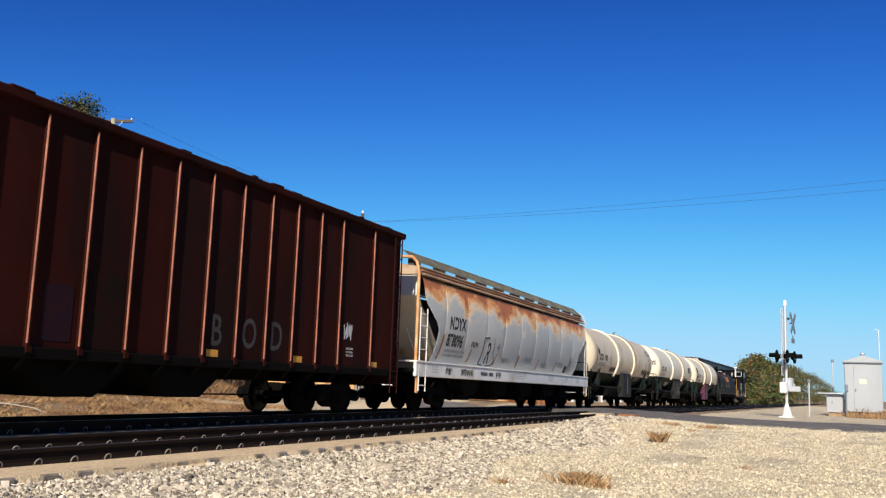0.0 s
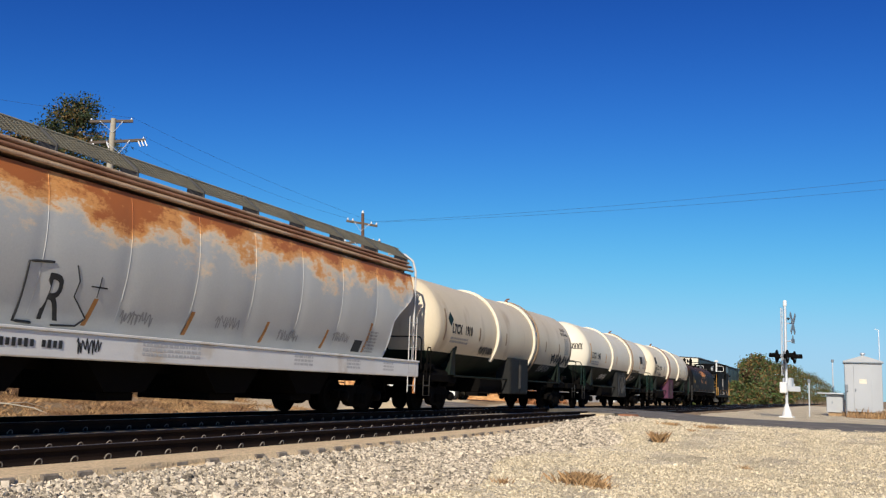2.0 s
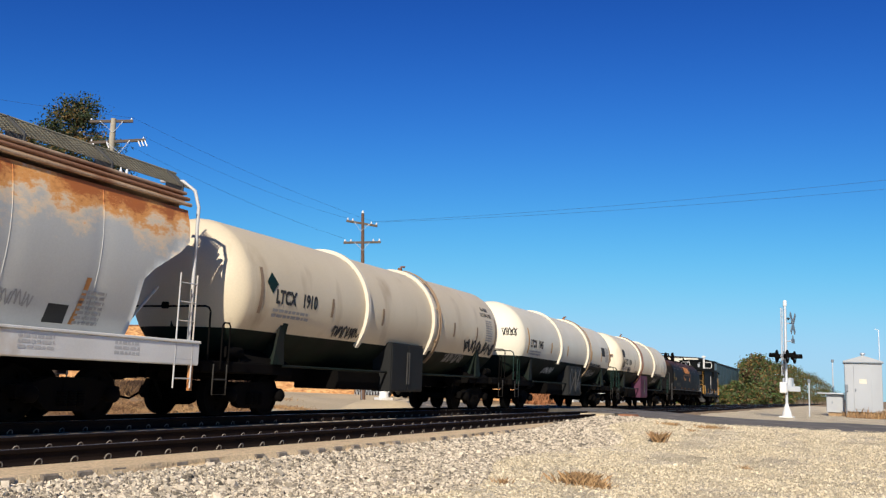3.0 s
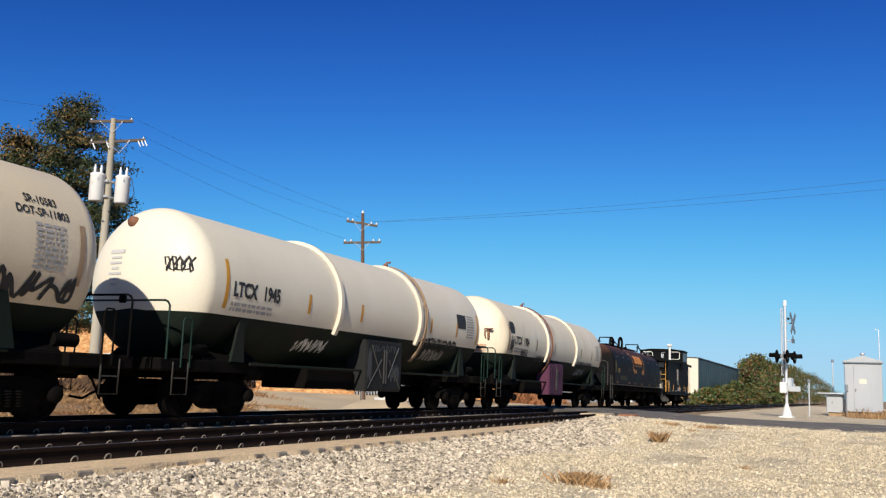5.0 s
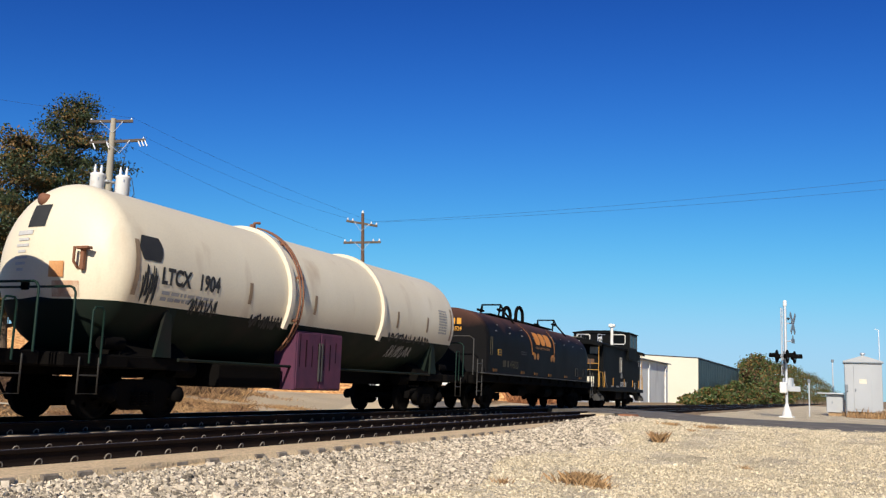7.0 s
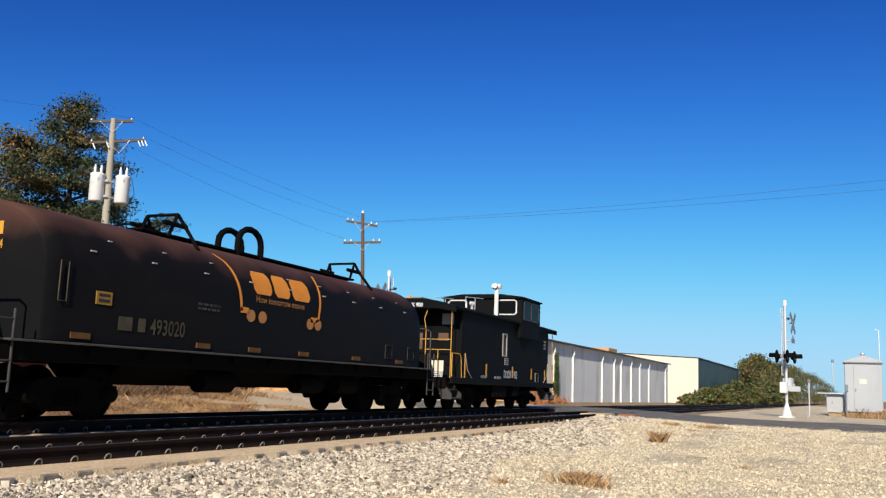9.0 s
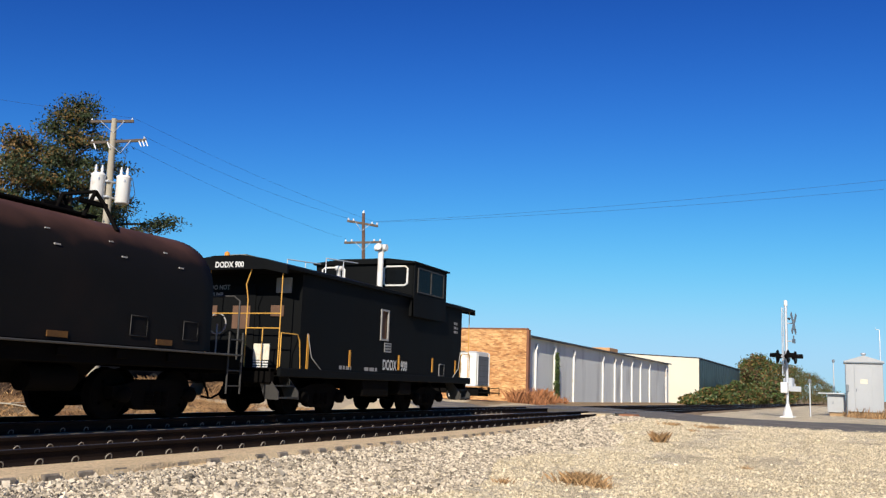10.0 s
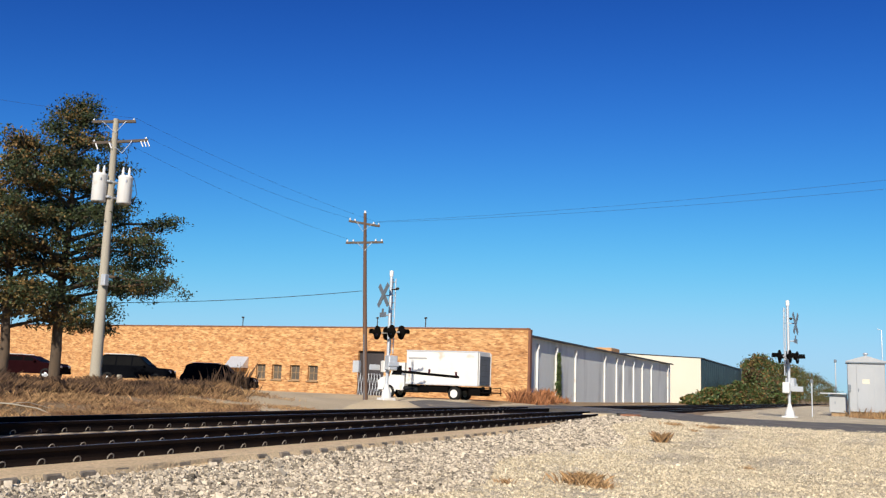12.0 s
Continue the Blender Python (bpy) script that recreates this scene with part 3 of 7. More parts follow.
        v.lathe([(0, 0.05), (0.02, 0.16), (0.12, 0.12), (0.16, 0.0)], (x + 2, vy + 6, 6.5), "z", 8)
        part("roof_vent", v, M["roofdark"], b)
    hut = Geo().box((112, 26.8, 5.55), (4.5, 2.2, 0.9), 0.05)
    part("awning", Geo().prism([(x - 0.02, 2.75), (x - 0.02, 1.7), (x - 1.1, 1.7)], "y", 50.6, 52.6), M["galv"], b, "small grey sheet-metal awning")
    part("roof_hut", hut, M["brick"], b)
    return b, front


WIN_Y = [49.2, 47.43, 45.49, 43.58]
DOOR_Y = 37.7
PILASTERS = [73.5, 79.0, 85.5, 97.3, 103.0, 106.6, 112.3, 117.6, 123.7, 136.4]
warehouse, brick_front = build_brick_building()


def build_far_building():
    b = thing("metal_building", "pale cream metal building with a dark teal side", "building")
    x0, x1, y0, y1, z0, top = 170.0, 243.0, 23.4, 52.0, -1.6, 7.2
    part("front_wall", Geo().prism([(y0, z0), (y1, z0), (y1, top - 0.6), ((y0 + y1) / 2, top + 0.5), (y0, top - 0.1)], "x", x0, x0 + 0.3), M["cladcream"], b)
    part("side_wall", Geo().box(((x0 + x1) / 2, y0 + 0.15, (z0 + top) / 2 - 0.1), (x1 - x0 - 0.1, 0.3, top - z0 - 0.2)), M["cladteal"], b, "dark teal ribbed side wall")
    part("rear_wall", Geo().box((x1, (y0 + y1) / 2, 2.5), (0.3, y1 - y0, 8.2)), M["cladcream"], b)
    part("far_wall", Geo().box(((x0 + x1) / 2, y1, 2.3), (x1 - x0, 0.3, 7.8)), M["cladcream"], b)
    part("roof", Geo().prism([(y0 - 0.2, top - 0.1), ((y0 + y1) / 2, top + 0.55), (y1 + 0.2, top - 0.6), (y1 + 0.2, top - 0.45), ((y0 + y1) / 2, top + 0.7), (y0 - 0.2, top + 0.1)], "x", x0 + 0.02, x1 + 0.3), M["roofdark"], b)
    for i in range(24):
        xx = x0 + 1.5 + i * 3.0
        part("rib", Geo().box((xx, y0 - 0.03, 2.6), (0.18, 0.08, 8.2)), M["cladteal"], b)


build_far_building()

# ---- rolling stock ----
def truck(parent, x, wheel=0.46, base=1.78, name="truck"):
    """A two-axle freight truck; returns its wheelsets for turning."""
    t = new(name)
    t.parent, t.location = parent, (x, 0, 0)
    hb = base / 2
    sets = []
    for sx in (-1, 1):
        w = Geo()
        for sy in (-1, 1):
            y = sy * 0.72
            prof = [(-0.07, 0.12), (-0.07, 0.30), (-0.03, wheel - 0.07), (-0.065, wheel - 0.05), (-0.065, wheel), (0.05, wheel - 0.006), (0.07, wheel + 0.025), (0.095, wheel + 0.022), (0.095, wheel - 0.06), (0.04, wheel - 0.08), (0.03, 0.2), (0.06, 0.12)]
            w.lathe([(k * -sy, r) for k, r in prof], (0, y, 0), "y", 28)
            for a in range(4):
                w.box((math.cos(a * 1.571) * 0.27, y + sy * 0.055, math.sin(a * 1.571) * 0.27), (0.09, 0.03, 0.09), 0.01)
        w.tube([(0, -1.06, 0), (0, 1.06, 0)], 0.085, 12)
        ws = part("wheelset", w, M["black"], t)
        ws.location = (sx * hb, 0, wheel)
        sets.append(ws)
    for sy in (-1, 1):
        y = sy * 1.0
        s = Geo()
        out = [(-hb - 0.22, 0.40), (-hb - 0.22, 0.60), (-hb + 0.1, 0.64), (-0.45, 0.74), (0.45, 0.74), (hb - 0.1, 0.64), (hb + 0.22, 0.60),
               (hb + 0.22, 0.40), (hb - 0.15, 0.44), (0.55, 0.24), (0.35, 0.18), (-0.35, 0.18), (-0.55, 0.24), (-hb + 0.15, 0.44)]
        s.prism(out, "y", y - 0.09, y + 0.09)
        part("side_frame", s, M["black"], t)
        sp = Geo()
        for k in (-0.2, 0.0, 0.2):
            for i in range(6):
                sp.lathe([(0.26 + i * 0.045, 0.085), (0.275 + i * 0.045, 0.098), (0.29 + i * 0.045, 0.085)], (k, y + sy * 0.1, 0), "z", 10)
        part("spring_pack", sp, M["black"], t)
        for sx in (-1, 1):
            part("bearing_cap", Geo().lathe([(0, 0.14), (0.12, 0.14), (0.16, 0.10), (0.17, 0.0)] if sy > 0 else [(0, 0.14), (-0.12, 0.14), (-0.16, 0.10), (-0.17, 0.0)], (sx * hb, y + sy * 0.08, wheel), "y", 14), M["black"], t)
    part("bolster", Geo().box((0, 0, 0.6), (0.42, 2.2, 0.26), 0.04), M["black"], t)
    return sets


def coupler(parent, x, s):
    g = Geo().box((x + s * 0.35, 0, 0.86), (0.7, 0.16, 0.18), 0.02)
    g.box((x + s * 0.72, 0.03, 0.86), (0.3, 0.34, 0.30), 0.05)
    part("coupler", g, M["black"], parent)
    part("air_hose", Geo().tube([(x + s * 0.2, -0.3, 0.75), (x + s * 0.35, -0.32, 0.5), (x + s * 0.55, -0.2, 0.36), (x + s * 0.72, -0.05, 0.4)], 0.025, 6), M["black"], parent)


def ladder(parent, x, y, z0, z1, w, n, along, material, name="ladder", r=0.022):
    """Two stiles and rungs; along is the axis on which its width lies."""
    g = Geo()

    def p(k, z):
        return (x + k, y, z) if along == "x" else (x, y + k, z)
    for s in (-w / 2, w / 2):
        g.tube([p(s, z0), p(s, z1)], r, 6)
    for i in range(n):
        z = z0 + (z1 - z0) * (i + 0.5) / n
        g.tube([p(-w / 2, z), p(w / 2, z)], r * 0.8, 6)
    return part(name, g, material, parent)


def bars(parent, name, material, x, z, w, h, rows, y_of, seed=0):
    """Rows of short bars that stand for small lettering."""
    rnd = random.Random(seed)
    g = Geo()
    for i in range(rows):
        zz = z - i * h * 1.7
        u = 0.0
        while u < w:
            k = min(rnd.uniform(0.5, 2.2) * h * 1.6, w - u)
            g.add([(x + u, y_of(zz), zz), (x + u + k, y_of(zz), zz), (x + u + k, y_of(zz + h), zz + h), (x + u, y_of(zz + h), zz + h)], [(0, 1, 2, 3)])
            u += k + h * 0.6
    return tagged(part(name, g, material, parent), kind="stuff")


def scrawl(parent, material, x, z, w, h, y_of, seed, loops=7, r=0.018):
    """A looping spray-painted scribble on the side, unreadable."""
    rnd = random.Random(seed)
    pts = []
    for i in range(loops * 5 + 1):
        t = i / (loops * 5)
        u = x + w * t + rnd.uniform(-0.05, 0.05) * w
        zz = z + h * (0.5 + 0.5 * math.sin(i * 2.3 + rnd.uniform(-0.5, 0.5)))
        pts.append((u, zz))
    fine = []
    for i in range(len(pts) - 1):
        p0, p1, p2, p3 = pts[max(i - 1, 0)], pts[i], pts[i + 1], pts[min(i + 2, len(pts) - 1)]
        for k in range(4):
            t = k / 4
            fine.append(tuple(0.5 * (2 * p1[a] + (p2[a] - p0[a]) * t + (2 * p0[a] - 5 * p1[a] + 4 * p2[a] - p3[a]) * t * t + (3 * p1[a] - p0[a] - 3 * p2[a] + p3[a]) * t ** 3) for a in (0, 1)))
    g = Geo()
    vs = []
    for i, (u, zz) in enumerate(fine):
        a, b = fine[max(i - 1, 0)], fine[min(i + 1, len(fine) - 1)]
        d = math.hypot(b[0] - a[0], b[1] - a[1]) or 1
        nx, nz = -(b[1] - a[1]) / d * r, (b[0] - a[0]) / d * r
        for s in (-1, 1):
            vs.append((u + s * nx, y_of(zz + s * nz) - 0.001 * (i % 3), zz + s * nz))
    g.add(vs, [(2 * i, 2 * i + 2, 2 * i + 3, 2 * i + 1) for i in range(len(fine) - 1)])
    return part("spray_scribble", g, material, parent)


def flat_y(y):
    return lambda z: y


def round_y(r, zc, off=0.012):
    return lambda z: -math.sqrt(max(r * r - (z - zc) ** 2, 0.01)) - off


def lettering(parent, body, size, material, x, z, y_of, bold=0.0, squeeze=1.0):
    return part("lettering", text_mesh(body, size, material, lambda u, w: (x + u, y_of(z + w), z + w), bold, squeeze), None, parent)


WHEELS = []


def red_hopper():
    """Open-top ribbed hopper; origin at the middle of the car on the rail top."""
    L, hw, z0, z1 = 19.6, 1.52, 1.12, 5.02
    c = thing("hopper_car", "open-top hopper car in weathered dark red paint with tall side ribs", "freight car")
    h = L / 2
    for s in (-1, 1):
        part("side_sheet", Geo().box((0, s * (hw - 0.02), (z0 + z1) / 2), (L - 0.5, 0.04, z1 - z0)), M["redpaint"], c)
        part("top_chord", Geo().box((0, s * (hw + 0.03), z1 - 0.06), (L - 0.3, 0.18, 0.16), 0.03), M["redpaint"], c)
        part("side_sill", Geo().box((0, s * (hw + 0.01), z0 - 0.02), (L - 0.5, 0.12, 0.18), 0.02), M["black"], c)
        e = part("end_sheet", Geo().box((s * (h - 0.27), 0, (z0 + z1) / 2 + 0.2), (0.05, 2 * hw - 0.1, z1 - z0 - 0.4)), M["redpaint"], c)
        for yy in (-0.9, -0.3, 0.3, 0.9):
            part("end_rib", Geo().box((s * (h - 0.2), yy, 3.0), (0.12, 0.1, 3.6), 0.02), M["redpaint"], e)
        part("end_chord", Geo().box((s * (h - 0.22), 0, z1 - 0.06), (0.2, 2 * hw + 0.2, 0.16), 0.03), M["redpaint"], c)
        part("end_sill", Geo().box((s * (h - 0.3), 0, 0.95), (0.6, 2.9, 0.32), 0.03), M["redpaint"], c)
        part("end_slope", Geo().prism([(-1.4, 1.0), (1.4, 1.0), (1.4, 2.6), (-1.4, 2.6)], "x", s * (h - 1.0), s * (h - 0.95)), M["black"], c)
        ladder(c, s * (h - 0.55), -hw - 0.09, 0.55, z1 - 0.15, 0.42, 11, "x", M["redpaint"])
        coupler(c, s * h, s)
    # ribs: fixed spacing along the side
    rib = Geo()
    rib.prism([(-0.035, 0.0), (-0.022, -0.075), (0.022, -0.075), (0.035, 0.0)], "z", z0 + 0.08, z1 - 0.14)
    rib.prism([(-0.05, -0.10), (0.05, -0.10), (0.05, 0.02), (-0.05, 0.02)], "z", z0 - 0.02, z0 + 0.08)
    near = rib.mesh("rib", M["redpaint"])
    # thin bright strip that paints sunlight along each near rib's left edge
    edge = Geo().prism([(-0.0295, -0.048), (-0.0245, -0.079), (-0.013, -0.079), (-0.016, -0.048)], "z", z0 + 0.12, z1 - 0.2).mesh("worn_edge", M["sunlitrust"])
    for x in [7.90] + [6.22 - 1.036 * i for i in range(15)]:
        r = part("rib", near, None, c)
        r.location = (x, -hw, 0)
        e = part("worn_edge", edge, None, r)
        r = part("rib", near, None, c)
        r.matrix_basis = pose(x, hw, 0, 0, 0, 180)
        foot = Geo()
        foot.prism([(-hw - 0.1, z0 - 0.02), (-hw + 0.02, z0 - 0.02), (-hw + 0.25, z0 - 0.30), (-hw + 0.18, z0 - 0.30)], "x", x - 0.05, x + 0.05)
        part("rib_foot", foot, M["black"], c)
    # hopper bays
    for bx in (-5.0, -1.8, 1.0):
        g = Geo()
        g.prism([(bx - 1.5, 1.15), (bx + 1.5, 1.15), (bx + 0.45, 0.42), (bx - 0.45, 0.42)], "y", -1.25, 1.25)
        part("hopper_bay", g, M["black"], c)
    part("centre_sill", Geo().box((0, 0, 0.95), (L - 0.6, 0.4, 0.35)), M["black"], c)
    part("brake_rod", Geo().tube([(-2, -0.8, 0.48), (h - 3.4, -0.8, 0.46)], 0.02, 6), M["black"], c)
    for bx in (3.9, 4.1, 6.2):
        part("rod_hanger", Geo().tube([(bx, -0.8, 0.48), (bx, -0.8, 1.0)], 0.02, 6), M["black"], c)
    # ragged load above the chord
    rnd = random.Random(3)
    for i in range(14):
        x = rnd.uniform(-h + 0.5, h - 0.5)
        part("chord_dent", Geo().box((x, -hw + rnd.uniform(-0.05, 0.05), z1 + 0.03), (rnd.uniform(0.15, 0.5), 0.14, rnd.uniform(0.03, 0.07)), 0.015), M["redpaint"], c)
    Y = flat_y(-hw - 0.006)
    for ch, x in (("B", 1.3), ("O", 2.32), ("D", 3.34)):
        lettering(c, ch, 0.62, M["faded"], x, 1.45, Y, 0.01, 0.75)
    for x in (1.2, 4.3, 8.0, -4.2):
        part("reflector_strip", Geo().box((x + 0.2, -hw - 0.004, z0 + 0.17), (0.36, 0.012, 0.14)), M["yellow"], c)
    part("spray_patch", Geo().box((-2.55, -hw - 0.003, 1.75), (0.62, 0.012, 0.9)), M["bluepatch"], c)
    part("spray_patch", Geo().box((-1.52, -hw - 0.003, 1.85), (0.85, 0.012, 1.3)), M["greenpatch"], c)
    scrawl(c, M["wletters"], h - 3.25, 1.85, 0.42, 0.45, Y, 8, 3, 0.016)
    bars(c, "stencil_block", M["greyletters"], h - 3.1, 1.62, 0.36, 0.05, 3, Y, 2)
    for s in (-1, 1):
        WHEELS.append(truck(c, s * (h - 2.75)))
    return c


def hopper_section(w, zt, zb):
    """Half-round side profile of a teardrop covered hopper, from the roof edge down, on the near side."""
    out = []
    for i in range(13):
        t = i / 12
        z = zt + (zb - zt) * t
        y = -w * (1.0 - (0.23 if t > 0.38 else 0.19) * ((t - 0.38) / 0.62) ** 2)
        out.append((y, z))
    return out


def covered_hopper():
    L, w = 19.9, 1.55
    h = L / 2
    c = thing("covered_hopper_car", "grey covered hopper car with orange rust along its roof edge", "freight car")
    near = hopper_section(w, 3.98, 1.48)
    # the smooth side, full length but cut back at the ends below
    for s in (-1, 1):
        g = Geo()
        cols = []
        n = 122
        for i in range(n + 1):
            x = -h + 0.555 + 0.155 * i
            cols.append([(x, s * -y if s > 0 else y, z) for y, z in near])
        vs, fs = [], []
        m = len(near)
        for i, col in enumerate(cols):
            for j, p in enumerate(col):
                x, y, z = p
                # slanted end edge: the body narrows towards the sill
                t = (3.98 - z) / 2.5
                cut = 0.25 + 1.15 * smooth(0.22, 0.62, t)
                lim = h - 0.55 - cut + 0.25
                x = max(-lim, min(lim, x))
                # shallow bulge between the seams
                ph = ((x + h - 0.4) % 1.86) / 1.86
                bul = 0.024 * (1 - abs(2 * ph - 1) ** 5) * min(1, 2.6 * math.sin(math.pi * min(t, 1)))
                vs.append((x, y + (bul if s > 0 else -bul), z))
        for i in range(n):
            for j in range(m - 1):
                q = (i * m + j, i * m + j + 1, (i + 1) * m + j + 1, (i + 1) * m + j)
                fs.append(q if s < 0 else tuple(reversed(q)))
        g.add(vs, fs, None, True)
        part("side_sheet", g, M["hopperside"], c, "grey side with orange rust running down from the roof")
        # seams
        for i in range(1, 10):
            x = -h + i * 1.86 + 0.4
            if abs(x) < h - 1.7:
                seam = Geo().tube([(x, y * (-s), z) for y, z in near[:-1]], 0.007, 6)
                part("weld_seam", seam, M["hopperside"], c)
        # roof edge ridges
        for k, (zz, yy) in enumerate(((4.32, 1.30), (4.20, 1.40), (4.08, 1.47))):
            part("roof_ridge", Geo().box((0, s * yy, zz), (L - 1.0, 0.13 - 0.02 * k, 0.062), 0.02), M["ridgebrown"] if k == 1 else M["ridgepale"], c)
        part("side_sill", Geo().box((0, s * (w - 0.03), 1.24), (L - 0.1, 0.10, 0.42), 0.02), M["white"], c, "pale side sill with stencils")
        part("sill_flange", Geo().box((0, s * (w - 0.26), 1.47), (L - 0.1, 0.62, 0.05), 0.01), M["white"], c)
        # walkway along the roof
        walk_grid = Geo()
        for k in range(11):
            y0, zz = 1.30 - 0.044 * k, 4.452 + 0.0336 * k
            walk_grid.box((0, s * y0, zz), (L - 0.7, 0.026, 0.012), 0.0)
        for k in range(int((L - 0.7) / 0.11)):
            x = -h + 0.38 + 0.11 * k
            walk_grid.prism([(s * 1.30, 4.445), (s * 1.30, 4.457), (s * 0.86, 4.794), (s * 0.86, 4.782)], "x", x, x + 0.034)
        part("roof_walkway", walk_grid, M["grate"], c, "brownish expanded-metal roof walkway")
        for i in range(11):
            x = -h + 0.6 + i * (L - 1.2) / 10
            part("walkway_bracket", Geo().prism([(s * 1.33, 4.28), (s * 1.33, 4.48), (s * 0.9, 4.815), (s * 0.9, 4.40)], "x", x - 0.016, x + 0.016), M["walkedge"], c)
        part("walkway_edge", Geo().tube([(-h + 0.3, s * 0.86, 4.80), (h - 0.3, s * 0.86, 4.80)], 0.022, 5), M["grate"], c)
    part("roof", Geo().prism([(-1.36, 4.1), (-1.22, 4.34), (-0.6, 4.44), (0.6, 4.44), (1.22, 4.34), (1.36, 4.1)], "x", -h + 0.5, h - 0.5), M["ridgepale"], c)
    for i in range(10):
        part("hatch", Geo().lathe([(4.42, 0.36), (4.52, 0.36), (4.55, 0.30), (4.56, 0.0)], (-h + 1.6 + i * 1.8, 0, 0), "z", 16), M["greypaint"], c)
    for s in (-1, 1):
        # slope sheet at the end, upright top part, posts
        g = Geo()
        xa, xb = s * (h - 0.55), s * (h - 3.6)
        g.add([(xa, -1.22, 4.1), (xa, 1.22, 4.1), (xa, 1.3, 3.45), (xa, -1.3, 3.45), (xb, 1.0, 1.3), (xb, -1.0, 1.3)], [(0, 1, 2, 3), (3, 2, 4, 5)])
        g.add([(xa - s * 0.03, -1.22, 4.1), (xa - s * 0.03, 1.22, 4.1), (xa - s * 0.03, 1.3, 3.45), (xa - s * 0.03, -1.3, 3.45), (xb - s * 0.03, 1.0, 1.3), (xb - s * 0.03, -1.0, 1.3)], [(3, 2, 1, 0), (5, 4, 2, 3)])
        part("slope_sheet", g, M["endpaint"], c)
        for sy in (-1, 1):
            post = Geo().tube([(s * (h - 0.25), sy * 1.45, 1.1), (s * (h - 0.25), sy * 1.45, 4.1), (s * (h - 0.28), sy * 1.36, 4.42), (s * (h - 0.4), sy * 1.15, 4.6), (s * (h - 0.4), sy * 0.6, 4.64)], 0.05 if s < 0 else 0.035, 8)
            part("end_post", post, M["rustpost"] if s < 0 else M["greypaint"], c)
            ladder(c, s * (h - 0.5), sy * 1.56, 0.60, 3.05 if s < 0 else 2.75, 0.48, 7 if s < 0 else 6, "x", M["white"] if s < 0 else M["greypaint"], r=0.02 if s < 0 else 0.016)
            part("sill_brace", Geo().tube([(s * (h - 1.5), sy * 0.9, 1.6), (s * (h - 0.6), sy * 0.9, 2.5)], 0.03, 6), M["greypaint"], c)
        part("end_platform", Geo().box((s * (h - 0.35), 0, 1.2), (0.7, 3.0, 0.12), 0.02), M["black"], c)
        part("brake_box", Geo().box((s * (h - 1.6), 0.4, 1.7), (0.7, 0.8, 0.7), 0.05), M["black"], c)
        coupler(c, s * h, s)
        part("end_drop_step", Geo().box((s * (h - 0.22), -1.52, 0.85), (0.1, 0.06, 0.6), 0.01), M["rustpost"], c)
    for bx in (-4.6, -1.55, 1.55, 4.6):
        g = Geo()
        g.prism([(bx - 1.45, 1.6), (bx + 1.45, 1.6), (bx + 0.5, 0.5), (bx - 0.5, 0.5)], "y", -1.15, 1.15)
        g.box((bx, 0, 0.42), (0.9, 1.9, 0.16), 0.02)
        part("discharge_bay", g, M["black"], c)
    part("centre_sill", Geo().box((0, 0, 1.05), (L - 0.4, 0.5, 0.4)), M["black"], c)
    def Y(z):
        for (ya, za), (yb, zb) in zip(near, near[1:]):
            if zb <= z <= za:
                return ya + (yb - ya) * (z - za) / (zb - za) - 0.027
        return near[-1][0] - 0.027

    def on_side(pts):
        out = []
        for (xa, za), (xb, zb) in zip(pts, pts[1:]):
            out += [(xa + (xb - xa) * k / 5, Y(za + (zb - za) * k / 5) + 0.008, za + (zb - za) * k / 5) for k in range(5)]
        return out + [(pts[-1][0], Y(pts[-1][1]) + 0.008, pts[-1][1])]

    lettering(c, "NDYX", 0.38, M["letters"], -h + 2.50, 2.60, Y, 0.022, 0.86)
    lettering(c, "878096", 0.37, M["letters"], -h + 2.45, 2.06, Y, 0.022, 0.84)
    bars(c, "stencil_line", M["greyletters"], -h + 2.5, 1.86, 1.7, 0.085, 2, Y, 3)
    for k in range(7):
        x = -h + 2.09 + k * 2.53 + (-0.40 if k == 6 else 0.0)
        tall = 0.78 if k in (0, 6) else 0.46
        g = Geo()
        vs = []
        for j in range(6):
            z = 1.60 + tall * j / 5
            vs += [(x - 0.05 + 0.02 * j, Y(z), z), (x + 0.05 + 0.02 * j, Y(z), z)]
        g.add(vs, [(2 * j, 2 * j + 1, 2 * j + 3, 2 * j + 2) for j in range(5)])
        g.add([(a, b + 0.01, d) for a, b, d in vs], [(2 * j + 2, 2 * j + 3, 2 * j + 1, 2 * j) for j in range(5)])
        part("reflector_strip", g, M["orangedull"], c, "faded orange reflective strip")
    YS = flat_y(-1.575)
    for i, (x, wd) in enumerate(((-h + 1.15, 0.5), (-h + 8.3, 1.6), (-h + 13.2, 0.8), (-h + 15.6, 0.7), (-h + 17.6, 0.6))):
        bars(c, "sill_stencil", M["stencilfaint"], x, 1.33, wd, 0.05, 3, YS, i)
    for k in range(11):
        if k != 6:
            part("sill_mark", Geo().box((-h + 5.32 + k * 0.112, -1.577, 1.25), (0.066, 0.008, 0.13 - 0.02 * (k % 2))), M["letters"], c)
    lettering(c, "R", 0.74, M["letters"], -h + 6.12, 1.64, Y, 0.006, 0.72)
    part("spray_bracket", Geo().tube(on_side([(-h + 6.1, 1.57), (-h + 5.75, 1.58), (-h + 5.72, 2.5), (-h + 6.2, 2.54)]), 0.022, 4), M["letters"], c)
    part("spray_line", Geo().tube(on_side([(-h + 6.68, 2.55), (-h + 6.80, 2.3), (-h + 6.76, 2.05), (-h + 7.15, 1.72), (-h + 7.0, 1.58), (-h + 6.5, 1.56)]), 0.016, 4), M["letters"], c)
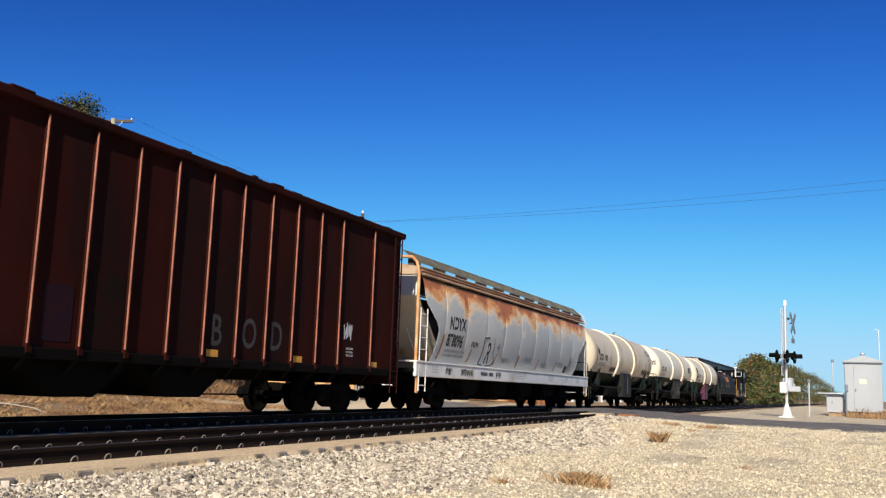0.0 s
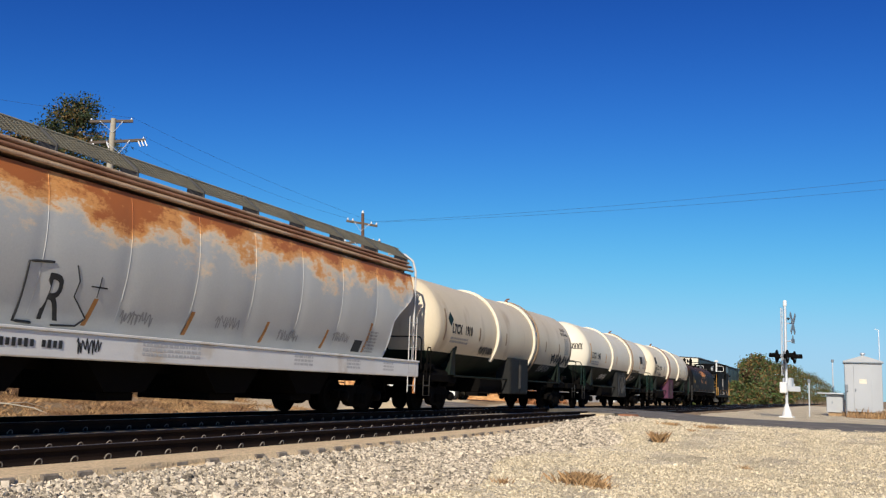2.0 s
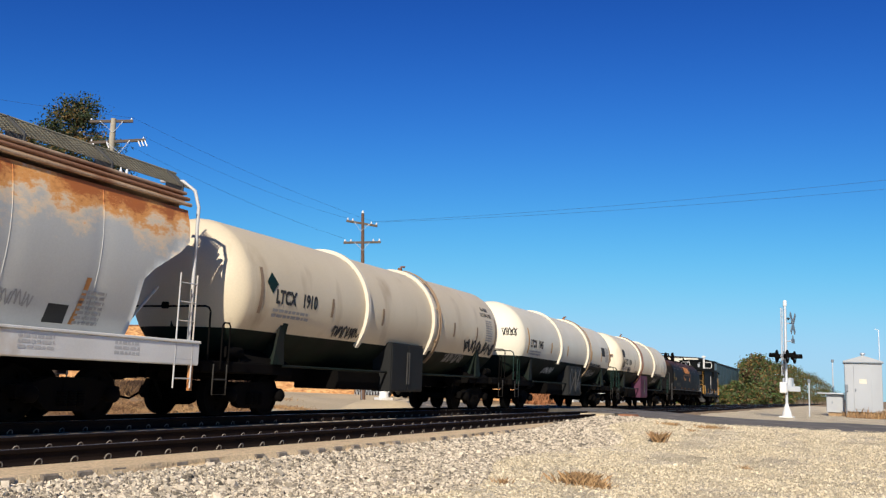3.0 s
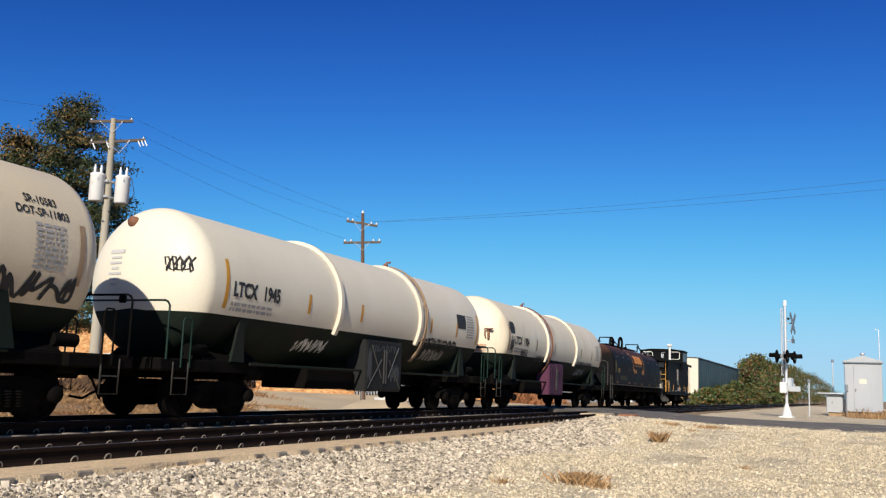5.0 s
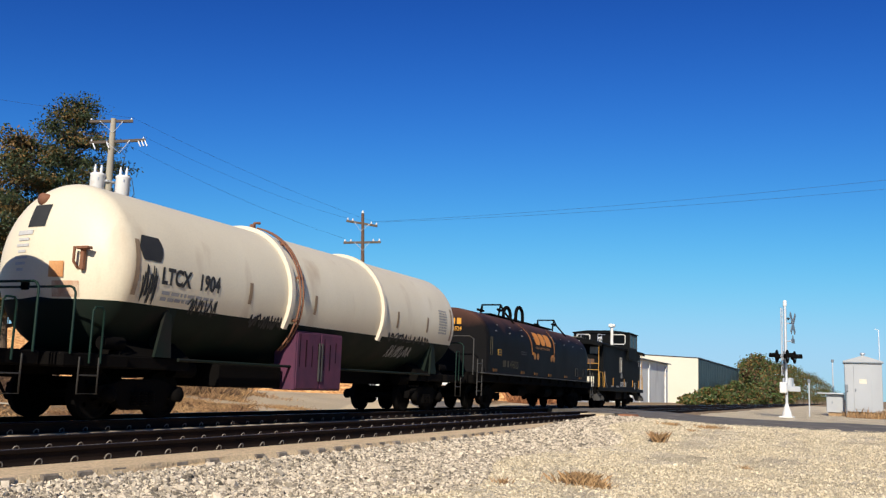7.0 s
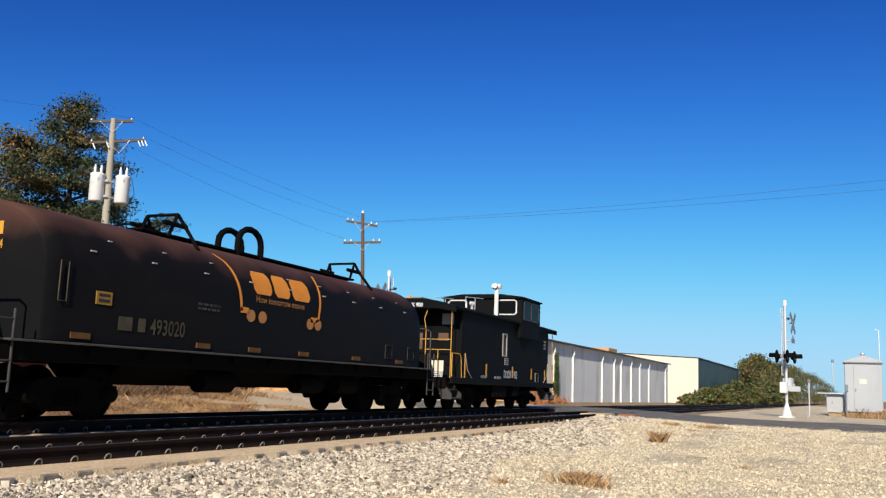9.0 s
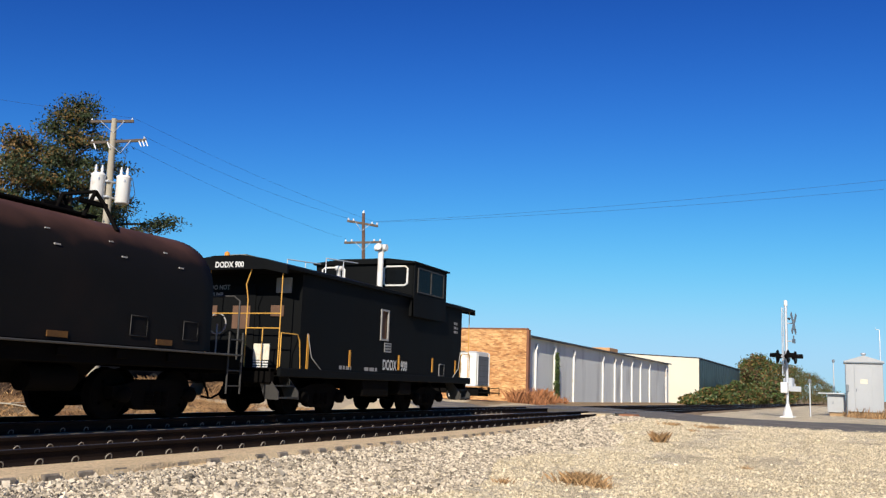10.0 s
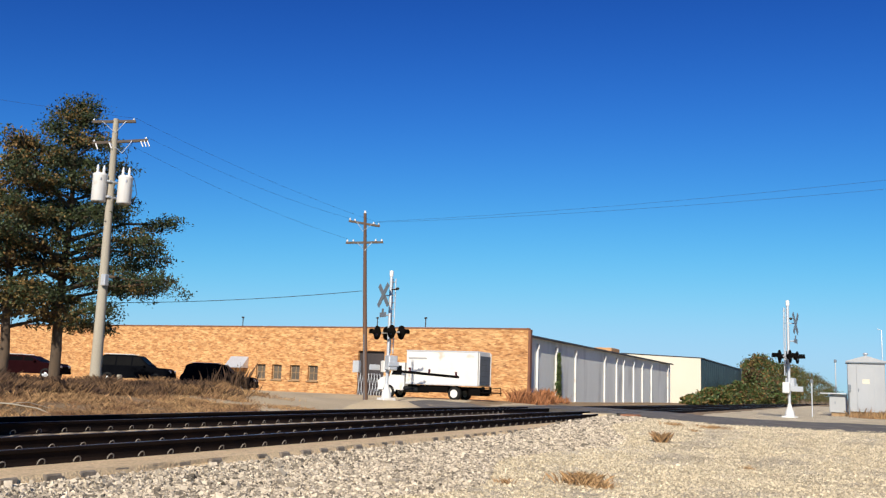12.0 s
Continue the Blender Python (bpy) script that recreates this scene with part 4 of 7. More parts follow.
    part("spray_cross", Geo().tube(on_side([(-h + 7.07, 2.25), (-h + 7.43, 2.25)]), 0.016, 4).tube(on_side([(-h + 7.25, 2.08), (-h + 7.25, 2.42)]), 0.016, 4), M["letters"], c)
    scrawl(c, M["letters"], -h + 4.6, 2.1, 0.6, 0.22, Y, 4, 4, 0.012)
    for i, x in enumerate((1.0, 3.6, 5.9, 8.25)):
        scrawl(c, M["greyletters"], -h + 6.9 + x, 1.68 + 0.12 * (i % 2), 0.8, 0.26, Y, 10 + i, 5, 0.014)
    for i, x in enumerate((2.2, 3.5, 4.0, 6.75)):
        scrawl(c, M["letters"], -h + x, 1.12, 0.55, 0.26, YS, 20 + i, 4, 0.012)
    plate = Geo()
    quad = [(h - 3.62 + a, Y(z) + b, z) for b in (0, 0.012) for a, z in ((0, 1.6), (0.42, 1.6), (0.42, 1.9), (0, 1.9))]
    plate.add(quad, [(0, 1, 2, 3), (7, 6, 5, 4), (0, 4, 5, 1), (1, 5, 6, 2), (2, 6, 7, 3), (3, 7, 4, 0)])
    part("data_plate", plate, M["letters"], c)
    bars(c, "stencil_line", M["greyletters"], h - 3.02, 2.12, 0.55, 0.05, 7, Y, 9)
    for s in (-1, 1):
        WHEELS.append(truck(c, s * (h - 2.7)))
    return c


def tank_car(paint, number, x_name, rings, pipe_ring, cab_x, cab_mat, seed, half=7.2):
    """Insulated tank car with a dark green belly; the tank's straight part is 14.45 m long."""
    r, zc = 1.55, 2.71
    L = 2 * half + 2.7
    h = L / 2
    c = thing("tank_car", x_name, "tank car")
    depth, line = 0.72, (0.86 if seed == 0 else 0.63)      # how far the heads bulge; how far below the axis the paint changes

    def head_x(rho):
        return -half - depth * math.sqrt(max(1 - (rho / r) ** 2, 0.0))

    bulge = [(head_x(r * math.sin(radians(k * 90 / 16))), r * math.sin(radians(k * 90 / 16))) for k in range(17)]
    prof = bulge + [(-half + 2 * half * k / 12, r) for k in range(1, 12)] + [(-q, rho) for q, rho in reversed(bulge)]

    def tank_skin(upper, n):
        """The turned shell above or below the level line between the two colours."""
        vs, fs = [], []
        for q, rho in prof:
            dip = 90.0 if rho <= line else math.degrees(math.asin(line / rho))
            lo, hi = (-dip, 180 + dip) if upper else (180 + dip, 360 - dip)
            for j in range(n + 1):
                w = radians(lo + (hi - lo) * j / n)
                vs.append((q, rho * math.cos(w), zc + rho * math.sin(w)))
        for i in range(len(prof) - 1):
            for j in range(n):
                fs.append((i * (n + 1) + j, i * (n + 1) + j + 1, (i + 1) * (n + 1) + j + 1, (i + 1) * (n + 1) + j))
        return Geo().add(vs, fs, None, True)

    def head_patch(name, y0, y1, z0, z1, material, lift=0.012):
        """A thin painted or plated patch that follows the bulged head."""
        vs = []
        for i in range(5):
            for j in range(5):
                y, z = y0 + (y1 - y0) * i / 4, z0 + (z1 - z0) * j / 4
                vs.append((head_x(math.hypot(y, z - zc)) - lift, y, z))
        return part(name, Geo().add(vs, [(i * 5 + j, i * 5 + j + 1, i * 5 + j + 6, i * 5 + j + 5) for i in range(4) for j in range(4)]), material, c)

    split = math.degrees(math.asin(line / r))
    part("tank_shell", tank_skin(True, 48), paint, c)
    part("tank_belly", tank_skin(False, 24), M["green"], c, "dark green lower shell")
    for x in rings:
        part("girth_ring", Geo().lathe([(-0.07, r), (-0.07, r + 0.09), (0.07, r + 0.09), (0.07, r)], (x, 0, zc), "x", 48, -split - 4, 184 + split, smooth=False), M["ringpaint"], c, "pale girth ring")
    x = pipe_ring
    pipe_mat = M["rustdark"] if seed == 2 else M["stripdull"]
    for k in (0.10, 0.22):
        pts = [(x + k + 0.02 * math.sin(w), (r + 0.11) * -math.cos(radians(w)), zc + (r + 0.11) * math.sin(radians(w))) for w in range(-48, 84, 6)]
        part("vent_pipe", Geo().tube(pts, 0.024, 6), pipe_mat, c)
    for w in (-20, 15, 48):
        part("pipe_clamp", Geo().box((x + 0.16, (r + 0.08) * -math.cos(radians(w)), zc + (r + 0.08) * math.sin(radians(w))), (0.24, 0.07, 0.06), 0.01), pipe_mat, c)
    part("vent_valve", Geo().tube([(x + 0.12, -0.2, zc + r), (x + 0.12, -0.25, zc + r + 0.2), (x + 0.26, -0.3, zc + r + 0.22)], 0.035, 7).box((x + 0.05, -0.25, zc + r + 0.08), (0.12, 0.12, 0.16), 0.02), M["rustdark"], c)
    # cabinet under the tank
    cab = part("valve_cabinet", Geo().box((cab_x, -1.19, 1.27), (2.1, 0.58, 1.36), 0.02), cab_mat, c)
    for k in (-0.52, 0.52):
        part("cabinet_door", Geo().box((cab_x + k, -1.49, 1.27), (0.98, 0.03, 1.28), 0.01), cab_mat, cab)
        part("door_latch", Geo().box((cab_x + 0.12 * k, -1.52, 1.25), (0.05, 0.04, 0.9), 0.008), M["stepgrey"], cab)
    if seed == 1:
        for k in (-1, 1):
            part("cabinet_rail", Geo().tube([(cab_x + k * 0.95, -1.515, 0.68), (cab_x + k * 0.2, -1.515, 1.45)], 0.016, 5).tube([(cab_x + k * 0.2, -1.515, 0.95), (cab_x + k * 0.8, -1.515, 1.8)], 0.016, 5), M["walkedge"], cab)
        for k, (u, zz, ww, hh) in enumerate(((-1.0, 0.8, 0.22, 0.95), (-0.75, 1.62, 1.5, 0.22), (0.3, 0.85, 0.55, 0.5))):
            scrawl(c, M["walkedge"], cab_x + u, zz, ww, hh, flat_y(-1.512), 80 + k, 5, 0.014)
    if seed == 2:
        for k in range(7):
            u = cab_x - 0.9 + 0.27 * k
            part("paint_run", Geo().box((u, -1.507, 1.5 - 0.06 * (k % 3)), (0.03 + 0.02 * (k % 2), 0.004, 0.75 - 0.13 * (k % 4))), M["bluepatch"], cab)
    part("underfloor_box", Geo().box((cab_x - 2.3, -0.55, 0.86), (2.3, 1.3, 0.48), 0.03), M["black"], c)
    part("centre_sill", Geo().box((0, 0, 0.95), (L - 0.4, 0.45, 0.36)), M["black"], c)
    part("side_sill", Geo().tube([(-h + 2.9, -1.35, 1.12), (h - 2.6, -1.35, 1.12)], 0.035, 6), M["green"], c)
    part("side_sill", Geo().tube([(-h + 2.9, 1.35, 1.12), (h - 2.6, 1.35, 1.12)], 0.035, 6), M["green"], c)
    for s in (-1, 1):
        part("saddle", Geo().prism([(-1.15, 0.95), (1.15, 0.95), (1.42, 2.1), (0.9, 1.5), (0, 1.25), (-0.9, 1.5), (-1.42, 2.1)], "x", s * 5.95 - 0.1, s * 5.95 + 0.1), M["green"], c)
        for sy in (-1, 1):
            part("saddle_brace", Geo().prism([(s * 5.9, 1.15), (s * 6.35, 1.15), (s * 6.12, 2.05), (s * 5.98, 2.05)], "y", sy * 1.36 - 0.03, sy * 1.36 + 0.03), M["green"], c)
        part("end_platform", Geo().box((s * (h - 0.75), 0, 1.03), (1.5, 2.9, 0.24), 0.03), M["black"], c)
        part("body_bolster", Geo().prism([(-1.3, 0.92), (1.3, 0.92), (1.3, 1.15), (0.8, 1.5), (-0.8, 1.5), (-1.3, 1.15)], "x", s * (h - 3.3), s * (h - 1.5)), M["black"], c)
        part("brake_cylinder", Geo().tube([(s * (h - 3.9), -0.85, 0.95), (s * (h - 3.3), -0.85, 0.95)], 0.17, 10), M["black"], c)
        hr = M["greenbright"] if seed else M["black"]
        e = s * (h - 0.15)
        part("end_railing", Geo().tube([(e, -1.45, 1.12), (e, -1.45, 2.12), (e, -1.40, 2.19), (e, -1.33, 2.22), (e, 1.33, 2.22), (e, 1.40, 2.19), (e, 1.45, 2.12), (e, 1.45, 1.12)], 0.021, 7), hr, c)
        for yy in (-0.3, 0.75):
            part("rail_clamp", Geo().box((e, yy, 2.24), (0.08, 0.16, 0.14), 0.02), M["black"], c)
        for sy in (-1, 1):
            part("grab_rail", Geo().tube([(s * (h - 0.55), sy * 1.47, 0.98), (s * (h - 0.55), sy * 1.47, 1.86), (s * (h - 0.60), sy * 1.47, 1.92), (s * (h - 0.75), sy * 1.47, 1.92), (s * (h - 0.80), sy * 1.47, 1.86), (s * (h - 0.80), sy * 1.47, 0.98)], 0.019, 6), hr, c)
            part("stirrup_step", Geo().tube([(s * (h - 0.35), sy * 1.46, 1.08), (s * (h - 0.35), sy * 1.46, 0.48), (s * (h - 0.78), sy * 1.46, 0.48), (s * (h - 0.78), sy * 1.46, 1.08)], 0.016, 5).tube([(s * (h - 0.35), sy * 1.46, 0.78), (s * (h - 0.78), sy * 1.46, 0.78)], 0.014, 5), M["stepgrey"], c)
            part("end_sill_beam", Geo().box((s * (h - 1.35), sy * 1.25, 1.03), (2.6, 0.16, 0.22), 0.02), M["black"], c)
        part("brake_gear", Geo().box((s * (h - 1.1), -0.7, 0.95), (0.5, 0.7, 0.3), 0.04).tube([(s * (h - 1.6), -1.15, 1.35), (s * (h - 1.1), -1.15, 1.35)], 0.12, 10), M["black"], c)
        coupler(c, s * h, s)
        WHEELS.append(truck(c, s * (h - 2.3)))
    # end head furniture
    part("head_valve", Geo().lathe([(0.1, 0.11), (-0.07, 0.11), (-0.08, 0.0)], (head_x(1.24), 0.30, zc + 1.2), "x", 14), M["rustdark"], c)
    # markings
    Y = round_y(r, zc)
    lettering(c, "LTCX", 0.29, M["letters"], -half + (0.9, 0.57, 0.70)[seed], zc - 0.22, Y, 0.017, 0.78)
    lettering(c, number, 0.29, M["letters"], -half + (1.98, 1.62, 1.76)[seed], zc - 0.22, Y, 0.017, 0.78)
    bars(c, "stencil_line", M["greyletters"], -half + (0.85, 0.55, 0.77)[seed], zc - 0.42, 1.5, 0.065, 2, Y, seed)
    bars(c, "stencil_line", M["greyletters"], half - 1.1, zc + 0.36, 0.6, 0.05, 9, Y, seed + 5)
    for x in (-half + (0.3, 0.3, 0.0)[seed], -half + (3.3, 3.45, 3.4)[seed], -half + 6.0, half - 4.0, half - 2.0, half - 0.2):
        g = Geo()
        n = 6
        z0, z1 = (zc - 0.5, zc + 0.5) if abs(x) > half - 0.5 else (zc - 0.35, zc + 0.1)
        vs = []
        for i in range(n + 1):
            z = z0 + (z1 - z0) * i / n
            vs += [(x, Y(z), z), (x + 0.11, Y(z), z)]
        g.add(vs, [(2 * i, 2 * i + 1, 2 * i + 3, 2 * i + 2) for i in range(n)])
        part("reflector_strip", g, M["yellow"] if seed == 1 else M["stripdull"], c)
    if seed == 1:
        pm = Geo()
        vs = []
        for i in range(5):
            z = zc - 0.05 + 0.45 * i / 4
            vs += [(half - 1.95, Y(z), z), (half - 1.2, Y(z), z)]
        pm.add(vs, [(2 * i, 2 * i + 1, 2 * i + 3, 2 * i + 2) for i in range(4)])
        part("dark_placard", pm, M["letters"], c)
    sm = M["wletters"] if seed == 1 else M["letters"]
    if seed == 0:
        scrawl(c, M["letters"], half - 2.9, 1.93, 2.8, 0.42, Y, 40, 8, 0.036)
    else:
        scrawl(c, M["letters"], half - 4.3, 1.98, 2.6, 0.24, Y, 40 + seed, 10, 0.022)
    scrawl(c, sm, -half + 3.6, 1.50 if seed == 1 else 1.9, 1.3, 0.3, Y, 50 + seed, 6, 0.022)
    scrawl(c, M["greyletters"], half - 3.9, 1.55, 1.5, 0.35, Y, 60 + seed, 7, 0.014)
    if seed == 0:
        lettering(c, "SR-10583", 0.13, M["letters"], half - 1.25, zc + 0.72, Y, 0.004, 0.9)
        lettering(c, "DOT-SP-11803", 0.13, M["letters"], half - 1.45, zc + 0.52, Y, 0.004, 0.9)
    if seed == 1:
        rnd = random.Random(4)
        pts = []
        for i in range(40):
            yy = -1.26 + 0.50 * (1 - i / 39) + 0.05 * math.sin(i * 1.7)
            zz = zc + 0.30 + 0.16 * math.sin(i * 1.15 + rnd.uniform(-0.3, 0.3))
            rho = math.hypot(yy, zz - zc)
            xx = head_x(rho)
            pts.append((xx - 0.015, yy - 0.01, zz))
        part("spray_scribble", Geo().tube(pts, 0.018, 4), M["letters"], c)
    if seed == 0:
        g = Geo()
        z = zc + 0.2
        g.add([(-half + 0.75 + u, Y(z + w) - 0.002, z + w) for u, w in ((-0.22, 0), (0, -0.24), (0.22, 0), (0, 0.24))], [(0, 1, 2, 3)])
        part("hazard_diamond", g, M["greenbright"], c)
    if seed == 2:
        g = Geo()
        vs = []
        for i in range(6):
            z = zc + 0.15 + 0.45 * i / 5
            k = 0.27 * math.sin(math.pi * (0.25 + 0.5 * i / 5)) + 0.03
            vs += [(-half + 0.42 - k, Y(z), z), (-half + 0.42 + k, Y(z), z)]
        g.add(vs, [(2 * i, 2 * i + 1, 2 * i + 3, 2 * i + 2) for i in range(5)])
        part("dark_patch", g, M["letters"], c)
        scrawl(c, M["letters"], -half + 0.22, zc - 0.62, 0.38, 0.7, Y, 71, 5, 0.014)
        scrawl(c, M["letters"], -half + 1.6, 2.0, 0.9, 0.32, Y, 72, 6, 0.016)
    # faded writing and fittings on the head towards the camera
    if seed:
        for i in range(7):
            w0 = (0.42, 0.30, 0.34, 0.22, 0.36, 0.28, 0.18)[i]
            head_patch("head_stencil", 0.45 - w0 / 2, 0.45 + w0 / 2, zc + 0.52 - 0.11 * i, zc + (0.57 if i else 0.60) - 0.11 * i, M["stencilfaint"])
    if seed == 2:
        head_patch("dark_plate", -0.02, 0.42, zc + 0.66, zc + 1.08, M["letters"], 0.014)
        part("head_bracket", Geo().box((head_x(0.95) - 0.06, -0.95, zc + 0.06), (0.10, 0.08, 0.40), 0.02).box((head_x(0.95) - 0.10, -1.0, zc + 0.24), (0.14, 0.26, 0.05), 0.01).tube([(head_x(0.95) - 0.05, -0.84, zc - 0.1), (head_x(0.95) - 0.16, -0.84, zc + 0.0), (head_x(0.95) - 0.16, -0.84, zc + 0.26)], 0.025, 6), M["rustdark"], c)
        head_patch("rust_plate", -0.58, -0.28, zc - 0.26, zc + 0.02, M["rustpost"], 0.025)
        head_patch("rust_stain", -0.86, -0.34, zc - 0.60, zc - 0.32, M["rust"], 0.008)
    return c


def hood_section(w, z0, top, n=22):
    """Outline of the rounded coil hood."""
    pts = [(-w, z0)]
    zs = top - 1.25
    pts.append((-w, zs))
    for i in range(1, n):
        a = math.pi - math.pi * i / n
        pts.append((w * math.cos(a), zs + 1.25 * math.sin(a) ** 0.85))
    pts += [(w, zs), (w, z0)]
    return pts


def coil_car():
    L, w = 16.2, 1.48
    h = L / 2
    z0, top, hh = 1.32, 3.62, 7.0
    c = thing("coil_car", "black coil car under a long rounded dusty steel hood", "freight car")
    sec = hood_section(w, z0, top)
    g = Geo()
    n = len(sec)
    xs = [-hh, -hh + 0.06] + [(-hh + 0.4 + i * (2 * hh - 0.8) / 24) for i in range(25)] + [hh - 0.06, hh]
    vs = []
    for x in xs:
        k = 0.97 if abs(x) >= hh - 0.001 else 1.0
        vs += [(x, y * k, z0 + (z - z0) * k) for y, z in sec]
    g.add(vs, [(i * n + j, (i + 1) * n + j, (i + 1) * n + j + 1, i * n + j + 1) for i in range(len(xs) - 1) for j in range(n - 1)], None, True)
    g.add(vs[:n], [tuple(range(n))])
    g.add(vs[-n:], [tuple(reversed(range(n)))])
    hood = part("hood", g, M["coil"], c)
    part("roof_walk", Geo().box((0.6, 0, top + 0.06), (8.6, 0.62, 0.05), 0.01), M["black"], hood)
    for x in (-2.8, 4.7):
        br = Geo()
        for sy in (-1, 1):
            br.tube([(x - 0.24, sy * 0.40, top + 0.0), (x, sy * 0.40, top + 0.50)], 0.038, 6)
            br.tube([(x, sy * 0.40, top + 0.50), (x + 0.20, sy * 0.46, top + 0.26), (x + 0.02, sy * 0.98, top - 0.26)], 0.038, 6)
            br.box((x - 0.08, sy * 0.43, top + 0.27), (0.72, 0.07, 0.09), 0.01)
        br.tube([(x, -0.40, top + 0.50), (x, 0.40, top + 0.50)], 0.036, 6)
        part("lifting_bracket", br, M["black"], hood)
    for sy in (-0.28, 0.28):
        part("lifting_hoop", Geo().tube([(-0.55, sy, top), (-0.55, sy, top + 0.3)] + [(-0.1 - 0.45 * math.cos(a * math.pi / 8), sy, top + 0.3 + 0.35 * math.sin(a * math.pi / 8)) for a in range(1, 8)] + [(0.35, sy, top + 0.3), (0.35, sy, top)], 0.075, 8), M["black"], hood)
    part("side_beam", Geo().box((0, -w + 0.05, 1.12), (L - 0.6, 0.12, 0.30), 0.02), M["black"], c)
    part("side_beam", Geo().box((0, w - 0.05, 1.12), (L - 0.6, 0.12, 0.30), 0.02), M["black"], c)
    part("walkway", Geo().box((0, -w - 0.07, 1.28), (L - 0.8, 0.22, 0.035), 0.01), M["walkedge"], c, "pale walkway edge")
    part("trough", Geo().prism([(-1.3, 1.3), (1.3, 1.3), (0.5, 0.62), (-0.5, 0.62)], "x", -4.6, 4.6), M["black"], c)
    part("deck", Geo().box((0, 0, 1.2), (L - 0.6, 2.7, 0.16)), M["black"], c)
    for x in (-2.4, 1.2, 3.0):
        part("air_reservoir", Geo().tube([(x, -0.9, 0.72), (x + 1.0, -0.9, 0.72)], 0.22, 14), M["black"], c)
    for k in range(10):
        x = -h + 2.2 + k * 1.3
        part("deck_bracket", Geo().box((x, -w - 0.06, 1.16), (0.26, 0.05, 0.15), 0.01), M["black"], c)
    for x in (-6.2, -3.05, -1.35, 0.6, 3.1, 5.6):
        part("reflector_strip", Geo().box((x, -w - 0.012, 1.42), (0.42, 0.02, 0.10)), M["orangedim"], c)
    for s in (-1, 1):
        e = s * (h - 0.1)
        part("end_railing", Geo().tube([(e, -1.35, 1.2), (e, -1.35, 2.42), (e, -1.2, 2.52), (e, 1.2, 2.52), (e, 1.35, 2.42), (e, 1.35, 1.2)], 0.022, 8), M["stepgrey"], c)
        part("end_sill", Geo().box((s * (h - 0.25), 0, 1.05), (0.5, 2.8, 0.3), 0.03), M["black"], c)
        ladder(c, s * (h - 0.35), -w - 0.02, 0.5, 1.75, 0.45, 4, "x", M["stepgrey"])
        coupler(c, s * h, s)
        WHEELS.append(truck(c, s * (h - 2.15)))
    part("grab_frame", Geo().tube([(-hh + 0.25, -w - 0.03, 1.95), (-hh + 0.25, -w - 0.03, 2.6), (-hh + 0.42, -w - 0.03, 2.6), (-hh + 0.42, -w - 0.03, 1.95), (-hh + 0.25, -w - 0.03, 1.95)], 0.010, 5), M["numdim"], c)

    def Y(z):
        zs = top - 1.25
        if z <= zs:
            return -w - 0.015
        q = min(((z - zs) / 1.25) ** (1 / 0.85), 0.98)
        return -w * math.sqrt(1 - q * q) - 0.015
    part("yellow_placard", Geo().box((-hh + 1.25, -w - 0.012, 2.08), (0.36, 0.015, 0.22)), M["yellowdim"], c)
    for k in (0.05, -0.04):
        part("placard_line", Geo().box((-hh + 1.25, -w - 0.022, 2.08 + k), (0.26, 0.008, 0.05)), M["letters"], c)
    lettering(c, "493020", 0.28, M["numdim"], -hh + 2.42, 1.55, Y, 0.004, 0.8)
    bars(c, "stencil_block", M["numdim"], -hh + 1.62, 1.57, 0.68, 0.24, 1, Y, 3)
    # end numerals
    part("lettering", text_mesh("493000 - 493524", 0.15, M["yellow"], lambda u, z: (-hh - 0.014, 0.78 - u, 2.78 + z), 0.003, 0.85), None, c)
    g = Geo()
    for k in range(4):
        g.box((-hh - 0.008, 0.36 - k * 0.24, 3.12), (0.012, 0.17, 0.22), 0.003)
    part("yellow_mark", g, M["yellow"], c)

    # the painted emblem, as plain shapes
    def quad_strip(name, pts, material):
        q = Geo()
        vs = []
        for (ua, za), (ub, zb) in pts:
            vs += [(ua, Y(za), za), (ub, Y(zb), zb)]
        q.add(vs, [(2 * i, 2 * i + 2, 2 * i + 3, 2 * i + 1) for i in range(len(pts) - 1)])
        part(name, q, material, c)
    ex = -1.45
    for a, b in ((0.0, 0.68), (0.78, 1.40), (1.50, 2.25)):
        pts = []
        for i in range(9):
            zz = 3.12 - 0.50 * i / 8
            inset = 0.10 if i in (0, 8) else 0.03 if i in (1, 7) else 0.0
            pts.append(((ex + a + inset, zz), (ex + b - inset, zz)))
        quad_strip("emblem_block", pts, M["orange"])
    for sgn, u in ((1, ex - 0.55), (-1, ex + 2.62)):
        pts = []
        for i in range(9):
            t = i / 8
            zz = 3.36 - 1.15 * t
            bow = 0.42 * (t ** 0.5)
            pts.append(((u + sgn * (bow - 0.35), zz), (u + sgn * (bow - 0.35) + 0.085, zz)))
        quad_strip("emblem_arc", pts, M["orange"])
        quad_strip("emblem_foot", [((u + sgn * 0.07, 2.17), (u + sgn * 0.07, 2.29)), ((u + sgn * 0.36, 2.17), (u + sgn * 0.36, 2.29))], M["orange"])
    lettering(c, "How tomorrow moves", 0.15, M["orangedull"], ex + 0.05, 2.44, Y, 0.0, 0.95)
    for u in (ex - 0.1, ex + 0.32, ex + 2.25, ex + 2.6):
        pts = []
        for i in range(9):
            t = math.pi * i / 8
            zz = 2.13 + 0.13 * math.cos(t)
            k = 0.15 * math.sin(t) + 0.005
            pts.append(((u - k, zz), (u + k, zz)))
        quad_strip("emblem_dot", pts, M["orangedull"])
    for k in range(9):
        part("hood_clip", Geo().box((-hh + 1.0 + k * 1.5, Y(2.85), 2.85), (0.12, 0.03, 0.025)), M["greyletters"], c)
